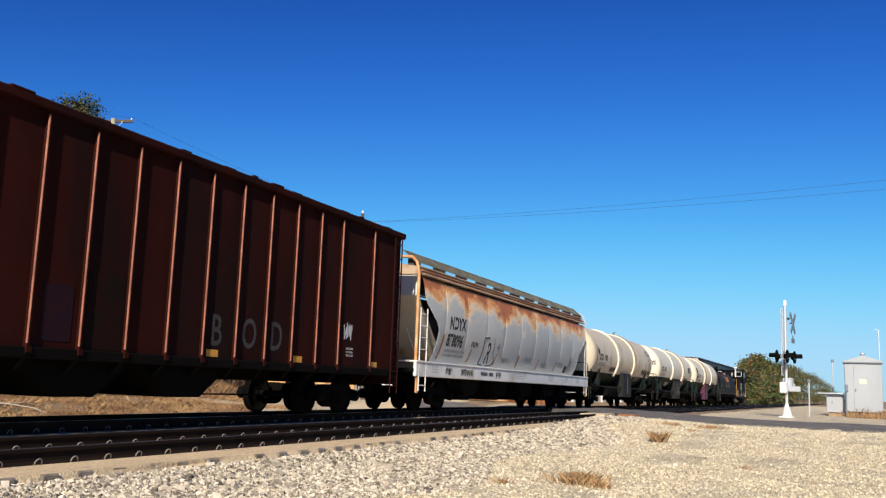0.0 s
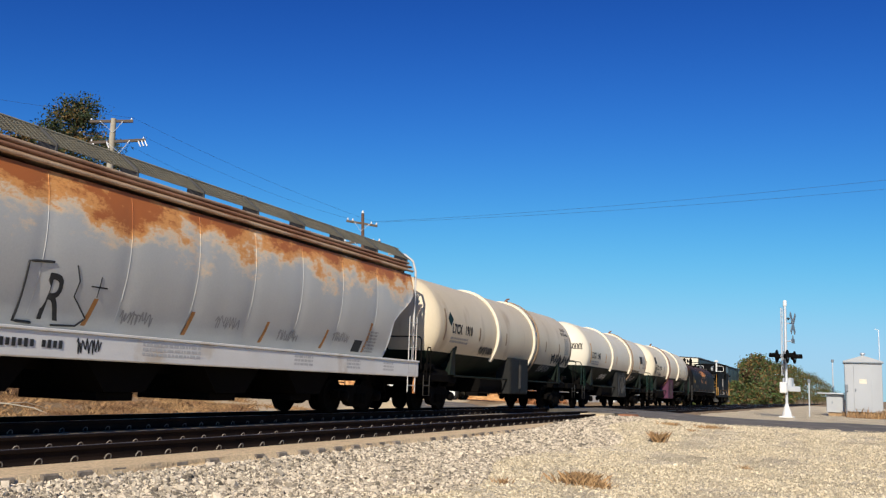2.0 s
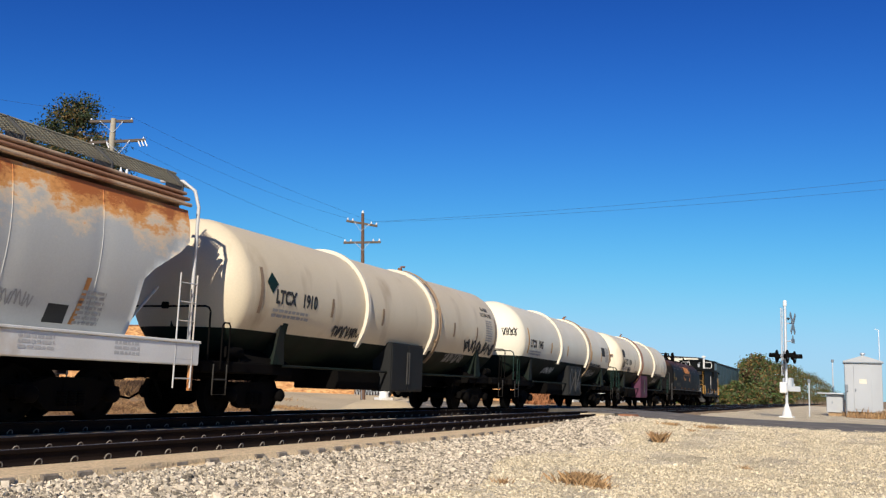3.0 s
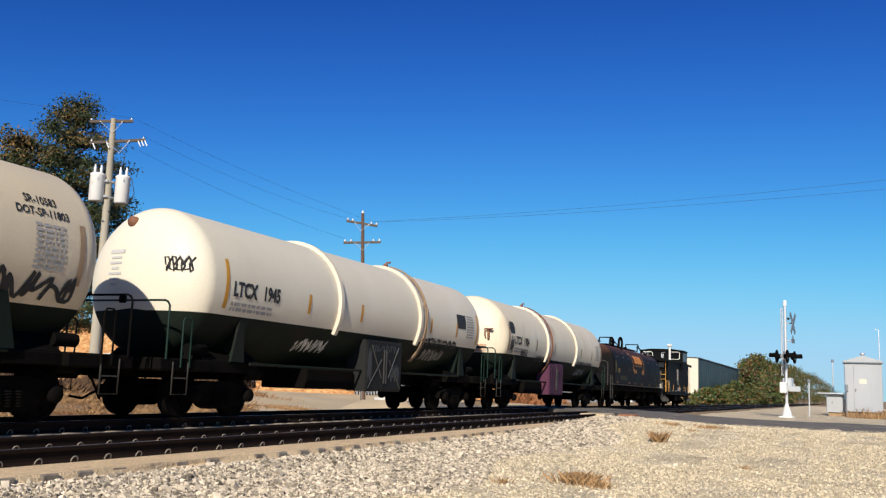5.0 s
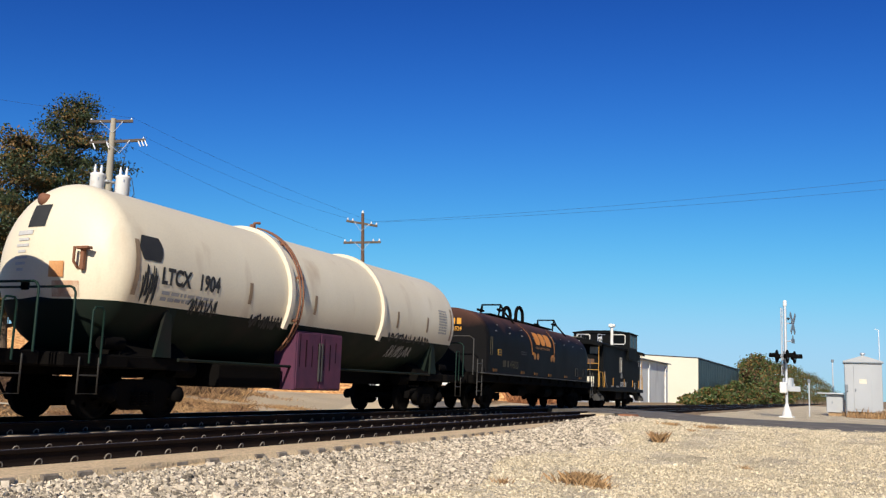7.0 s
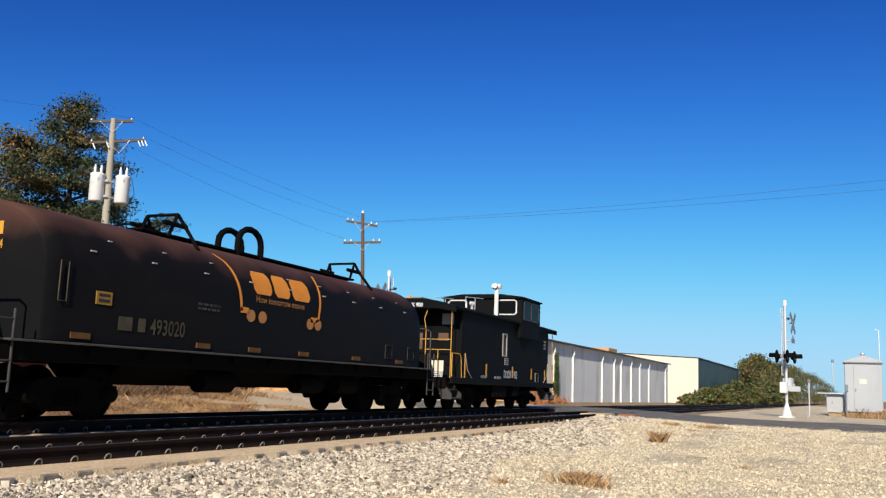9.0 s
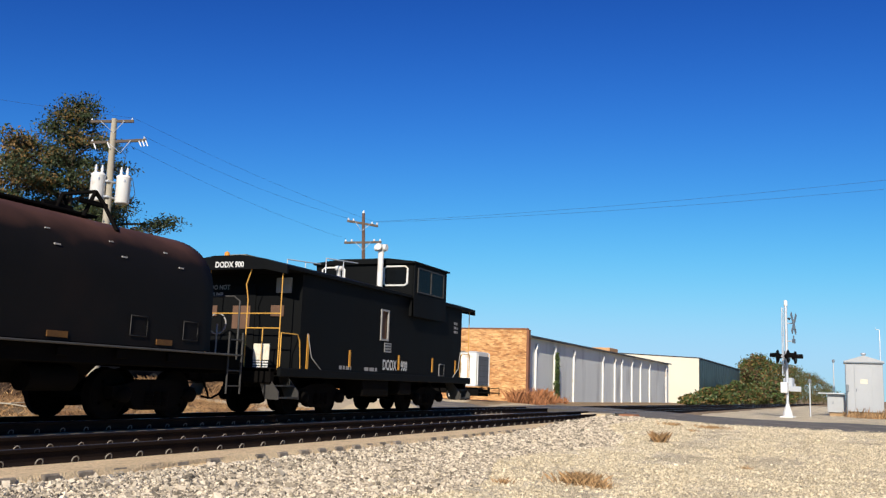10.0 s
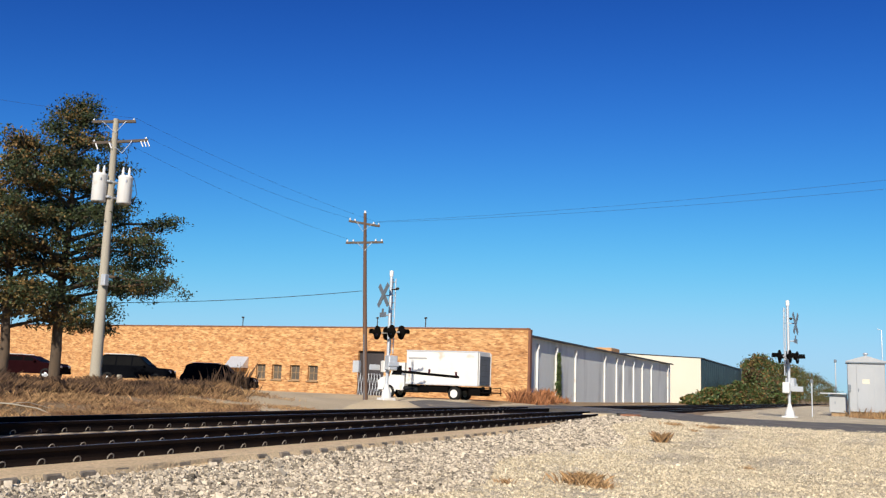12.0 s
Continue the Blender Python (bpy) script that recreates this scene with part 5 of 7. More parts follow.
        part("hood_clip", Geo().box((-hh + 1.5 + k * 1.4, Y(3.1), 3.1), (0.09, 0.03, 0.02)), M["greyletters"], c)
    bars(c, "stencil_line", M["faded"], -hh + 3.7, 2.2, 0.7, 0.05, 2, Y, 6)
    for x in (hh - 2.3, hh - 0.9):
        part("stencil_frame", Geo().tube([(x, -w - 0.02, 1.5), (x + 0.42, -w - 0.02, 1.5), (x + 0.42, -w - 0.02, 1.85), (x, -w - 0.02, 1.85), (x, -w - 0.02, 1.5)], 0.010, 4), M["stepgrey"], c)
    return c


def caboose():
    """Black caboose; local x = 0 is the middle of the roof."""
    hr, hb, w = 5.7, 4.85, 1.5
    c = thing("caboose", "black caboose with a raised cupola and yellow end railings", "caboose")
    z0, ze = 1.02, 3.28
    arc = [(-w - 0.12, ze), (-w - 0.12, ze + 0.07), (-1.0, ze + 0.24), (-0.4, ze + 0.33), (0.4, ze + 0.33), (1.0, ze + 0.24), (w + 0.12, ze + 0.07), (w + 0.12, ze)]
    part("roof", Geo().prism(arc, "x", -hr, hr), M["caboose"], c)
    for s in (-1, 1):
        part("roof_end_cap", Geo().prism([(-w - 0.12, ze - 0.12), (-w - 0.12, ze + 0.07), (-1.0, ze + 0.24), (-0.4, ze + 0.33), (0.4, ze + 0.33), (1.0, ze + 0.24), (w + 0.12, ze + 0.07), (w + 0.12, ze - 0.12), (1.0, ze + 0.0), (-1.0, ze + 0.0)], "x", s * hr - 0.03, s * hr + 0.03), M["caboose"], c)
        # sides with the window opening
        y = s * w
        xw, ww, zb, zt = -0.66, 0.42, 1.98, 2.78
        g = Geo()
        for a, b, lo, hi in ((-hb, xw - ww / 2, z0, ze), (xw + ww / 2, hb, z0, ze), (xw - ww / 2, xw + ww / 2, z0, zb), (xw - ww / 2, xw + ww / 2, zt, ze)):
            g.box(((a + b) / 2, y - s * 0.04, (lo + hi) / 2), (b - a, 0.08, hi - lo))
        part("side_wall", g, M["caboose"], c)
        win = part("window", Geo().box((xw, y - s * 0.05, (zb + zt) / 2), (ww, 0.02, zt - zb)), M["boarded"], c, "boarded side window")
        f = Geo()
        for k in (-1, 1):
            f.box((xw + k * ww / 2, y + s * 0.01, (zb + zt) / 2), (0.05, 0.04, zt - zb + 0.05))
            f.box((xw, y + s * 0.01, (zb + zt) / 2 + k * (zt - zb) / 2), (ww - 0.05, 0.04, 0.05))
        part("window_frame", f, M["framegrey"], win)
        part("sill_channel", Geo().box((0, y, z0 - 0.04), (2 * hb + 1.6, 0.1, 0.2), 0.02), M["caboose"], c)
        for x in (-hb + 0.35, -hb + 2.35, 0.30, 2.6, 4.4):
            part("reflector_strip", Geo().box((x, y + s * 0.006, 1.40), (0.09, 0.012, 0.42 if x > -4 else 0.95)), M["yellow"], c)
    # end walls
    for s in (-1, 1):
        ew = part("end_wall", Geo().box((s * (hb - 0.04), 0, (z0 + ze) / 2), (0.08, 2 * w - 0.16, ze - z0)), M["caboose"], c)
        part("door", Geo().box((s * (hb + 0.015), 0.15, 2.05), (0.04, 0.75, 1.95), 0.01), M["caboose"], ew)
        part("door_window", Geo().box((s * (hb + 0.04), 0.15, 2.25), (0.02, 0.5, 0.55), 0.005), M["boarded"], ew, "boarded door window")
        for yy in (-0.85, 1.05):
            part("end_window", Geo().box((s * (hb + 0.02), yy, 2.4), (0.04, 0.36, 0.26), 0.01), M["boarded"], ew)
        part("end_window", Geo().box((s * (hb + 0.02), -1.0, 3.0), (0.05, 0.42, 0.36), 0.01), M["framegrey"], ew)
        part("platform", Geo().box((s * (hr - 0.4), 0, 1.02), (0.9, 2.7, 0.1), 0.02), M["black"], c)
        part("end_sill", Geo().box((s * (hr - 0.05), 0, 0.9), (0.2, 2.7, 0.35), 0.03), M["black"], c)
        e = s * (hr - 0.08)
        rg = Geo()
        rg.tube([(e, -1.45, 1.05), (e, -1.45, ze)], 0.015, 6)
        rg.tube([(e, 1.45, 1.05), (e, 1.45, ze)], 0.015, 6)
        rg.tube([(e, -1.45, 2.28), (e, 1.45, 2.28)], 0.015, 6)
        rg.tube([(e, -1.45, 1.95), (e, -0.55, 1.95)], 0.015, 6)
        rg.tube([(e, 1.45, 1.95), (e, 0.55, 1.95)], 0.015, 6)
        rg.tube([(e, -0.55, 1.05), (e, -0.55, 2.6), (e, -0.48, 2.95), (e, -0.6, ze)], 0.015, 6)
        rg.tube([(e, 0.55, 1.05), (e, 0.55, ze)], 0.015, 6)
        rg.tube([(e, -1.0, 1.05), (e, -1.0, 1.95)], 0.015, 6)
        part("end_railing", rg, M["yellowrail"], c, "yellow end railing")
        for sy in (-1, 1):
            gr = Geo().tube([(e, sy * 1.5, 1.1), (s * (hr - 0.08), sy * 1.5, 1.85), (s * (hr - 0.75), sy * 1.5, 1.85), (s * (hr - 0.85), sy * 1.5, 1.7), (s * (hr - 0.92), sy * 1.5, 1.05)], 0.016, 6)
            part("step_grab", gr, M["yellowrail"], c)
            st = Geo()
            for k, zz in enumerate((0.42, 0.68, 0.9)):
                st.box((s * (hr - 0.45), sy * (1.42 - 0.12 * k), zz), (0.75, 0.26, 0.03))
            st.prism([(sy * 1.55, 0.38), (sy * 1.55, 0.55), (sy * 1.1, 1.05), (sy * 0.9, 1.05), (sy * 1.2, 0.38)], "x", s * (hr - 0.06), s * (hr - 0.03))
            st.prism([(sy * 1.55, 0.38), (sy * 1.55, 0.55), (sy * 1.1, 1.05), (sy * 0.9, 1.05), (sy * 1.2, 0.38)], "x", s * (hr - 0.86), s * (hr - 0.83))
            part("steps", st, M["stepgrey"], c, "worn grey steel steps")
        part("railing_panel", Geo().box((e, -1.0, 1.42), (0.02, 0.42, 0.36)), M["cladcream"], c, "cream placard on the railing")
        bars_g = Geo()
        for i in range(3):
            bars_g.box((e - s * 0.0 - 0.012, -1.0, 1.2 - i * 0.06), (0.012, 0.4, 0.035))
        part("placard_bars", bars_g, M["wletters"], c)
        wheel = Geo()
        wheel.tube([(e - s * 0.12, 0.35 + 0.24 * math.cos(a * math.pi / 8), 2.05 + 0.24 * math.sin(a * math.pi / 8)) for a in range(17)], 0.018, 5)
        wheel.tube([(e - s * 0.12, 0.35, 1.0), (e - s * 0.12, 0.35, 2.05)], 0.02, 6)
        part("brake_wheel", wheel, M["greyletters"], c)
        coupler(c, s * hr, s)
        WHEELS.append(truck(c, s * (hr - 2.55), 0.42, 1.70))
    # cupola, wider than the body
    cx0, cx1, cw, ct = 0.80, 3.12, 1.66, 4.28
    cz = 2.75
    cup = part("cupola", Geo().box(((cx0 + cx1) / 2, 0, (ze + ct) / 2), (cx1 - cx0, 2 * cw - 0.1, ct - ze)), M["caboose"], c)
    for s in (-1, 1):
        part("cupola_side", Geo().box(((cx0 + cx1) / 2, s * (cw - 0.03), (cz + ct) / 2), (cx1 - cx0, 0.06, ct - cz)), M["caboose"], cup)
        part("cupola_bay", Geo().box((cx0 + 0.06, s * (w + 0.08), (cz + ze) / 2), (0.12, 0.14, ze - cz)), M["caboose"], cup)
        for k, x in enumerate((cx0 + 0.66, cx0 + 1.62)):
            pw = part("side_pane", Geo().box((x, s * (cw + 0.006), 3.82), (0.82, 0.012, 0.66)), M["glass"], cup)
        f = Geo()
        for x in (cx0 + 0.22, cx0 + 1.14, cx0 + 2.06):
            f.box((x, s * (cw + 0.012), 3.82), (0.05, 0.03, 0.72))
        f.box((cx0 + 1.14, s * (cw + 0.012), 4.17), (1.8, 0.03, 0.04)).box((cx0 + 1.14, s * (cw + 0.012), 3.47), (1.8, 0.03, 0.04))
        part("pane_frame", f, M["stepgrey"], cup)
        for e, sx in ((cx0, -1), (cx1, 1)):
            part("end_pane", Geo().box((e + sx * 0.008, s * 1.05, 3.92), (0.016, 0.62, 0.36)), M["glass"], cup)
            fr = Geo()
            pts = [(-0.38, -0.22), (-0.30, -0.28), (0.30, -0.28), (0.38, -0.22), (0.38, 0.22), (0.30, 0.28), (-0.30, 0.28), (-0.38, 0.22), (-0.38, -0.22)]
            fr.tube([(e + sx * 0.02, s * 1.05 + u, 3.92 + v) for u, v in pts], 0.03, 6)
            part("end_pane_frame", fr, M["white"], cup, "white rubber window surround")
    part("cupola_roof", Geo().prism([(-cw - 0.06, ct), (-cw - 0.06, ct + 0.05), (-0.8, ct + 0.16), (0.8, ct + 0.16), (cw + 0.06, ct + 0.05), (cw + 0.06, ct)], "x", cx0 - 0.1, cx1 + 0.1), M["caboose"], cup)
    stack = Geo().lathe([(3.4, 0.085), (4.62, 0.085)], (0.39, -0.74, 0), "z", 14)
    stack.tube([(0.39, -0.92, 4.70), (0.39, -0.56, 4.70)], 0.10, 12)
    stack.tube([(0.19, -0.74, 4.71), (0.59, -0.74, 4.71)], 0.10, 12)
    part("smoke_stack", stack, M["white"], c, "white stove pipe with a tee cap")
    part("short_vent", Geo().lathe([(3.5, 0.06), (3.78, 0.06), (3.8, 0.1), (3.9, 0.1), (3.92, 0.0)], (-1.55, -0.5, 0), "z", 12), M["white"], c)
    part("short_vent", Geo().lathe([(3.4, 0.05), (3.7, 0.05), (3.72, 0.08), (3.8, 0.0)], (4.0, -0.8, 0), "z", 10), M["white"], c)
    for sy in (-0.6, 0.6):
        rr = Geo()
        rr.tube([(-2.4, sy, 3.55), (-2.4, sy, 4.0), (-0.7, sy, 4.1)], 0.016, 5)
        rr.tube([(-1.5, sy, 3.55), (-1.5, sy, 4.05)], 0.016, 5)
        part("roof_handrail", rr, M["galv"], c)
    part("roof_walk", Geo().box((-2.6, 0, 3.66), (5.6, 0.5, 0.04)), M["grate"], c)
    part("roof_walk", Geo().box((4.4, 0, 3.66), (2.2, 0.5, 0.04)), M["grate"], c)
    part("cupola_dome_light", Geo().lathe([(ct + 0.1, 0.09), (ct + 0.22, 0.09), (ct + 0.28, 0.0)], (cx0 + 1.5, -0.5, 0), "z", 10), M["galv"], cup)
    part("marker_lamp", Geo().lathe([(3.55, 0.06), (3.68, 0.06), (3.72, 0.0)], (-hr + 0.05, 0.1, 0), "z", 10), M["orange"], c, "amber marker lamp")
    for sy in (-1, 1):
        part("door_grab", Geo().tube([(-hb + 0.3, sy * (w + 0.02), 1.9), (-hb + 0.5, sy * (w + 0.03), 1.35), (-hb + 1.0, sy * (w + 0.02), 1.05), (-hb + 1.4, sy * (w + 0.02), 0.98)], 0.012, 5), M["greyletters"], c)
        part("door_grab", Geo().tube([(hb - 0.1, sy * (w + 0.02), 1.9), (hb - 0.25, sy * (w + 0.03), 1.35), (hb - 0.7, sy * (w + 0.02), 1.05)], 0.012, 5), M["greyletters"], c)
    Y = flat_y(-w - 0.004)
    lettering(c, "DODX", 0.27, M["wletters"], -0.68, 1.18, Y, 0.008, 0.72)
    lettering(c, "900", 0.27, M["wletters"], 0.43, 1.18, Y, 0.008, 0.72)
    part("lettering", text_mesh("DODX 900", 0.13, M["wletters"], lambda u, z: (-hr - 0.036, 0.35 - u, 3.33 + z), 0.006, 0.9), None, c)
    part("data_plate", Geo().box((-0.42, -w - 0.006, 1.78), (0.42, 0.012, 0.26), 0.003), M["framegrey"], c, "worn grey data plate")
    for k in range(3):
        part("plate_line", Geo().box((-0.42, -w - 0.014, 1.86 - 0.075 * k), (0.34, 0.006, 0.03)), M["letters"], c)
    for words, zz in (("DO NOT", 2.92), ("HUMP", 2.74)):
        part("lettering", text_mesh(words, 0.11, M["greyletters"], lambda u, z, zz=zz: (-hb - 0.012, 1.12 - u, zz + z), 0.003, 0.9), None, c)
    bars(c, "stencil_line", M["greyletters"], -3.0, 1.12, 0.6, 0.09, 1, Y, 4)
    bars(c, "stencil_line", M["greyletters"], -1.7, 1.12, 0.7, 0.09, 1, Y, 5)
    bars(c, "stencil_line", M["greyletters"], -4.6, 1.05, 1.0, 0.03, 1, Y, 6)
    bars(c, "stencil_line", M["greyletters"], 4.2, 2.75, 0.3, 0.08, 3, Y, 7)
    part("stencil_frame", Geo().tube([(3.1, -w - 0.01, 1.1), (3.5, -w - 0.01, 1.1), (3.5, -w - 0.01, 1.45), (3.1, -w - 0.01, 1.45), (3.1, -w - 0.01, 1.1)], 0.012, 4), M["greyletters"], c)
    part("underframe", Geo().box((0, 0, 0.8), (2 * hr - 1.0, 0.6, 0.35)), M["black"], c)
    part("equipment_box", Geo().box((-0.9, -1.1, 0.68), (1.5, 0.7, 0.45), 0.03), M["black"], c)
    part("equipment_box", Geo().box((0.9, -1.1, 0.7), (0.8, 0.7, 0.4), 0.03), M["black"], c)
    return c


M["rustpost"] = mat("rusty_cream_post", (0.62, 0.42, 0.22), (0.5, 0.2, 0.06), 0.7, 0, 3, 40, 0.1, dirt=(0.38, 0.13, 0.03), dirt_amt=0.4)
M["endpaint"] = mat("pale_end_paint", (0.74, 0.69, 0.60), (0.62, 0.52, 0.40), 0.55, 0, 0.8, 30, 0, dirt=(0.40, 0.20, 0.08), dirt_amt=0.1, grain=0.4)
M["ringpaint"] = mat("pale_ring_paint", (0.68, 0.61, 0.49), (0.58, 0.50, 0.38), 0.5, 0, 1, 40, 0.03)
M["stripdull"] = mat("dull_reflector", (0.30, 0.20, 0.12), (0.24, 0.17, 0.11), 0.7, 0, 3, 40, 0)
M["walkedge"] = mat("walkway_edge", (0.085, 0.083, 0.08), (0.05, 0.05, 0.05), 0.6, 0.2, 3, 40, 0)
M["orangedull"] = mat("faded_orange", (0.45, 0.20, 0.05), (0.34, 0.15, 0.05), 0.7, 0, 3, 40, 0)
M["stencilfaint"] = mat("worn_stencil_paint", (0.42, 0.41, 0.40), (0.52, 0.51, 0.49), 0.7, 0, 6, 40, 0)
M["numdim"] = mat("dim_yellow_lettering", (0.085, 0.07, 0.035), (0.035, 0.03, 0.02), 0.8, 0, 5, 40, 0)
M["orangedim"] = mat("dirty_orange_strip", (0.16, 0.07, 0.012), (0.08, 0.035, 0.010), 0.8, 0, 4, 40, 0)
M["yellowdim"] = mat("dirty_yellow_placard", (0.36, 0.20, 0.02), (0.26, 0.14, 0.02), 0.7, 0, 4, 40, 0)
M["boarded"] = mat("brown_boarding", (0.14, 0.075, 0.045), (0.10, 0.055, 0.035), 0.8, 0, 3, 40, 0.1)
M["framegrey"] = mat("grey_frame", (0.30, 0.29, 0.27), (0.22, 0.21, 0.2), 0.6, 0, 3, 40, 0)
M["yellowrail"] = mat("yellow_rail_paint", (0.60, 0.33, 0.06), (0.48, 0.25, 0.05), 0.5, 0, 4, 40, 0)
M["stepgrey"] = mat("worn_grey_steel", (0.055, 0.052, 0.048), (0.035, 0.033, 0.031), 0.6, 0.2, 3, 40, 0.05)


def hopper_side_material():
    """Grey paint; rust blooms that hang from the roof edge, denser towards the top of the side."""
    m = mat("rust_streaked_grey", (0.53, 0.53, 0.50), (0.45, 0.45, 0.425), 0.55, 0, 0.7, 30, 0.0, streak=3, grain=0.3)
    t = m.node_tree
    n, l = t.nodes, t.links
    b = n["Principled BSDF"]
    base = b.inputs["Base Color"].links[0].from_socket
    co = n.new("ShaderNodeTexCoord")
    sep = n.new("ShaderNodeSeparateXYZ")
    l.new(co.outputs["Object"], sep.inputs[0])
    mp = n.new("ShaderNodeMapping")
    mp.inputs["Scale"].default_value = (0.8, 1, 1.35)
    l.new(co.outputs["Object"], mp.inputs["Vector"])
    nz = n.new("ShaderNodeTexNoise")
    nz.inputs["Scale"].default_value, nz.inputs["Detail"].default_value, nz.inputs["Roughness"].default_value = 2.2, 12, 0.76
    l.new(mp.outputs[0], nz.inputs["Vector"])
    top = n.new("ShaderNodeMapRange")
    top.inputs["From Min"].default_value, top.inputs["From Max"].default_value = 2.5, 3.85
    top.inputs["To Min"].default_value, top.inputs["To Max"].default_value = -0.42, 0.30
    l.new(sep.outputs["Z"], top.inputs["Value"])
    add = n.new("ShaderNodeMath")
    l.new(nz.outputs[0], add.inputs[0])
    l.new(top.outputs[0], add.inputs[1])
    gap = n.new("ShaderNodeTexNoise")
    gap.inputs["Scale"].default_value, gap.inputs["Detail"].default_value = 0.75, 2
    l.new(co.outputs["Object"], gap.inputs["Vector"])
    thin = n.new("ShaderNodeMath")
    thin.operation = "MULTIPLY_ADD"
    thin.inputs[1].default_value = 0.9
    l.new(gap.outputs[0], thin.inputs[0])
    l.new(add.outputs[0], thin.inputs[2])
    add = n.new("ShaderNodeMath")
    add.inputs[1].default_value = -0.47
    l.new(thin.outputs[0], add.inputs[0])
    for lo, hi, colr in ((0.38, 0.54, (0.78, 0.60, 0.40)), (0.53, 0.62, (0.72, 0.33, 0.10)), (0.66, 0.76, (0.42, 0.13, 0.035))):
        r = n.new("ShaderNodeMapRange")
        r.inputs["From Min"].default_value, r.inputs["From Max"].default_value = lo, hi
        l.new(add.outputs[0], r.inputs["Value"])
        k = n.new("ShaderNodeMix")
        k.data_type = "RGBA"
        l.new(r.outputs[0], k.inputs[0])
        l.new(base, k.inputs[6])
        k.inputs[7].default_value = (*colr, 1)
        base = k.outputs[2]
    l.new(base, b.inputs["Base Color"])
    return m


M["hopperside"] = hopper_side_material()

SPEED = 9.856
SURGE = {0.0: -0.06, 0.5: -0.12, 1.0: 0.12, 2.0: 0.03, 2.5: 0.07, 3.0: -0.10, 5.0: 0.03, 7.0: -0.10, 10.0: 0.06, 10.5: -0.11, 11.0: -0.02}   # how far the train is ahead or behind
TRAIN = []                                   # thing, place of its middle along the track at the start
TRAIN.append((red_hopper(), 13.25))
TRAIN.append((covered_hopper(), 33.92))
TRAIN.append((tank_car(M["tan"], "1910", "tan tank car with a dark belly and black scribbles", (-2.4, 1.85), 2.0, 0.3, M["cabgrey"], 0, 7.5), 52.92))
TRAIN.append((tank_car(M["greytank"], "1945", "pale tank car with a dark green belly and yellow strips", (-2.3, 2.4), 2.5, 0.35, M["cabgrey"], 1), 71.0))
TRAIN.append((tank_car(M["cream"], "1904", "cream tank car with dark belly and a purple cabinet", (-2.25, 2.3), -2.1, -0.75, M["purple"], 2), 88.55))
TRAIN.append((coil_car(), 106.1))
TRAIN.append((caboose(), 121.1))

# ---- poles and wires ----


def cross_arm(parent, a, b, name="cross_arm"):
    a, b = Vector(a), Vector(b)
    d = (b - a)
    ang = math.degrees(math.atan2(d.y, d.x))
    tilt = -math.degrees(math.asin(d.z / d.length))
    m = pose(*((a + b) / 2), 0, 0, ang) @ pose(0, 0, 0, 0, tilt, 0)
    arm = part(name, Geo().box((0, 0, 0), (d.length, 0.10, 0.13), 0.012, m), M["armwood"], parent)
    return arm, m, d.length


def insulator(parent, p, s=1.0):
    prof = [(0.0, 0.03), (0.02, 0.07), (0.06, 0.075), (0.07, 0.045), (0.10, 0.055), (0.13, 0.05), (0.17, 0.0)]
    part("insulator", Geo().lathe([(a * s, r * s) for a, r in prof], p, "z", 10), M["porcelain"], parent)


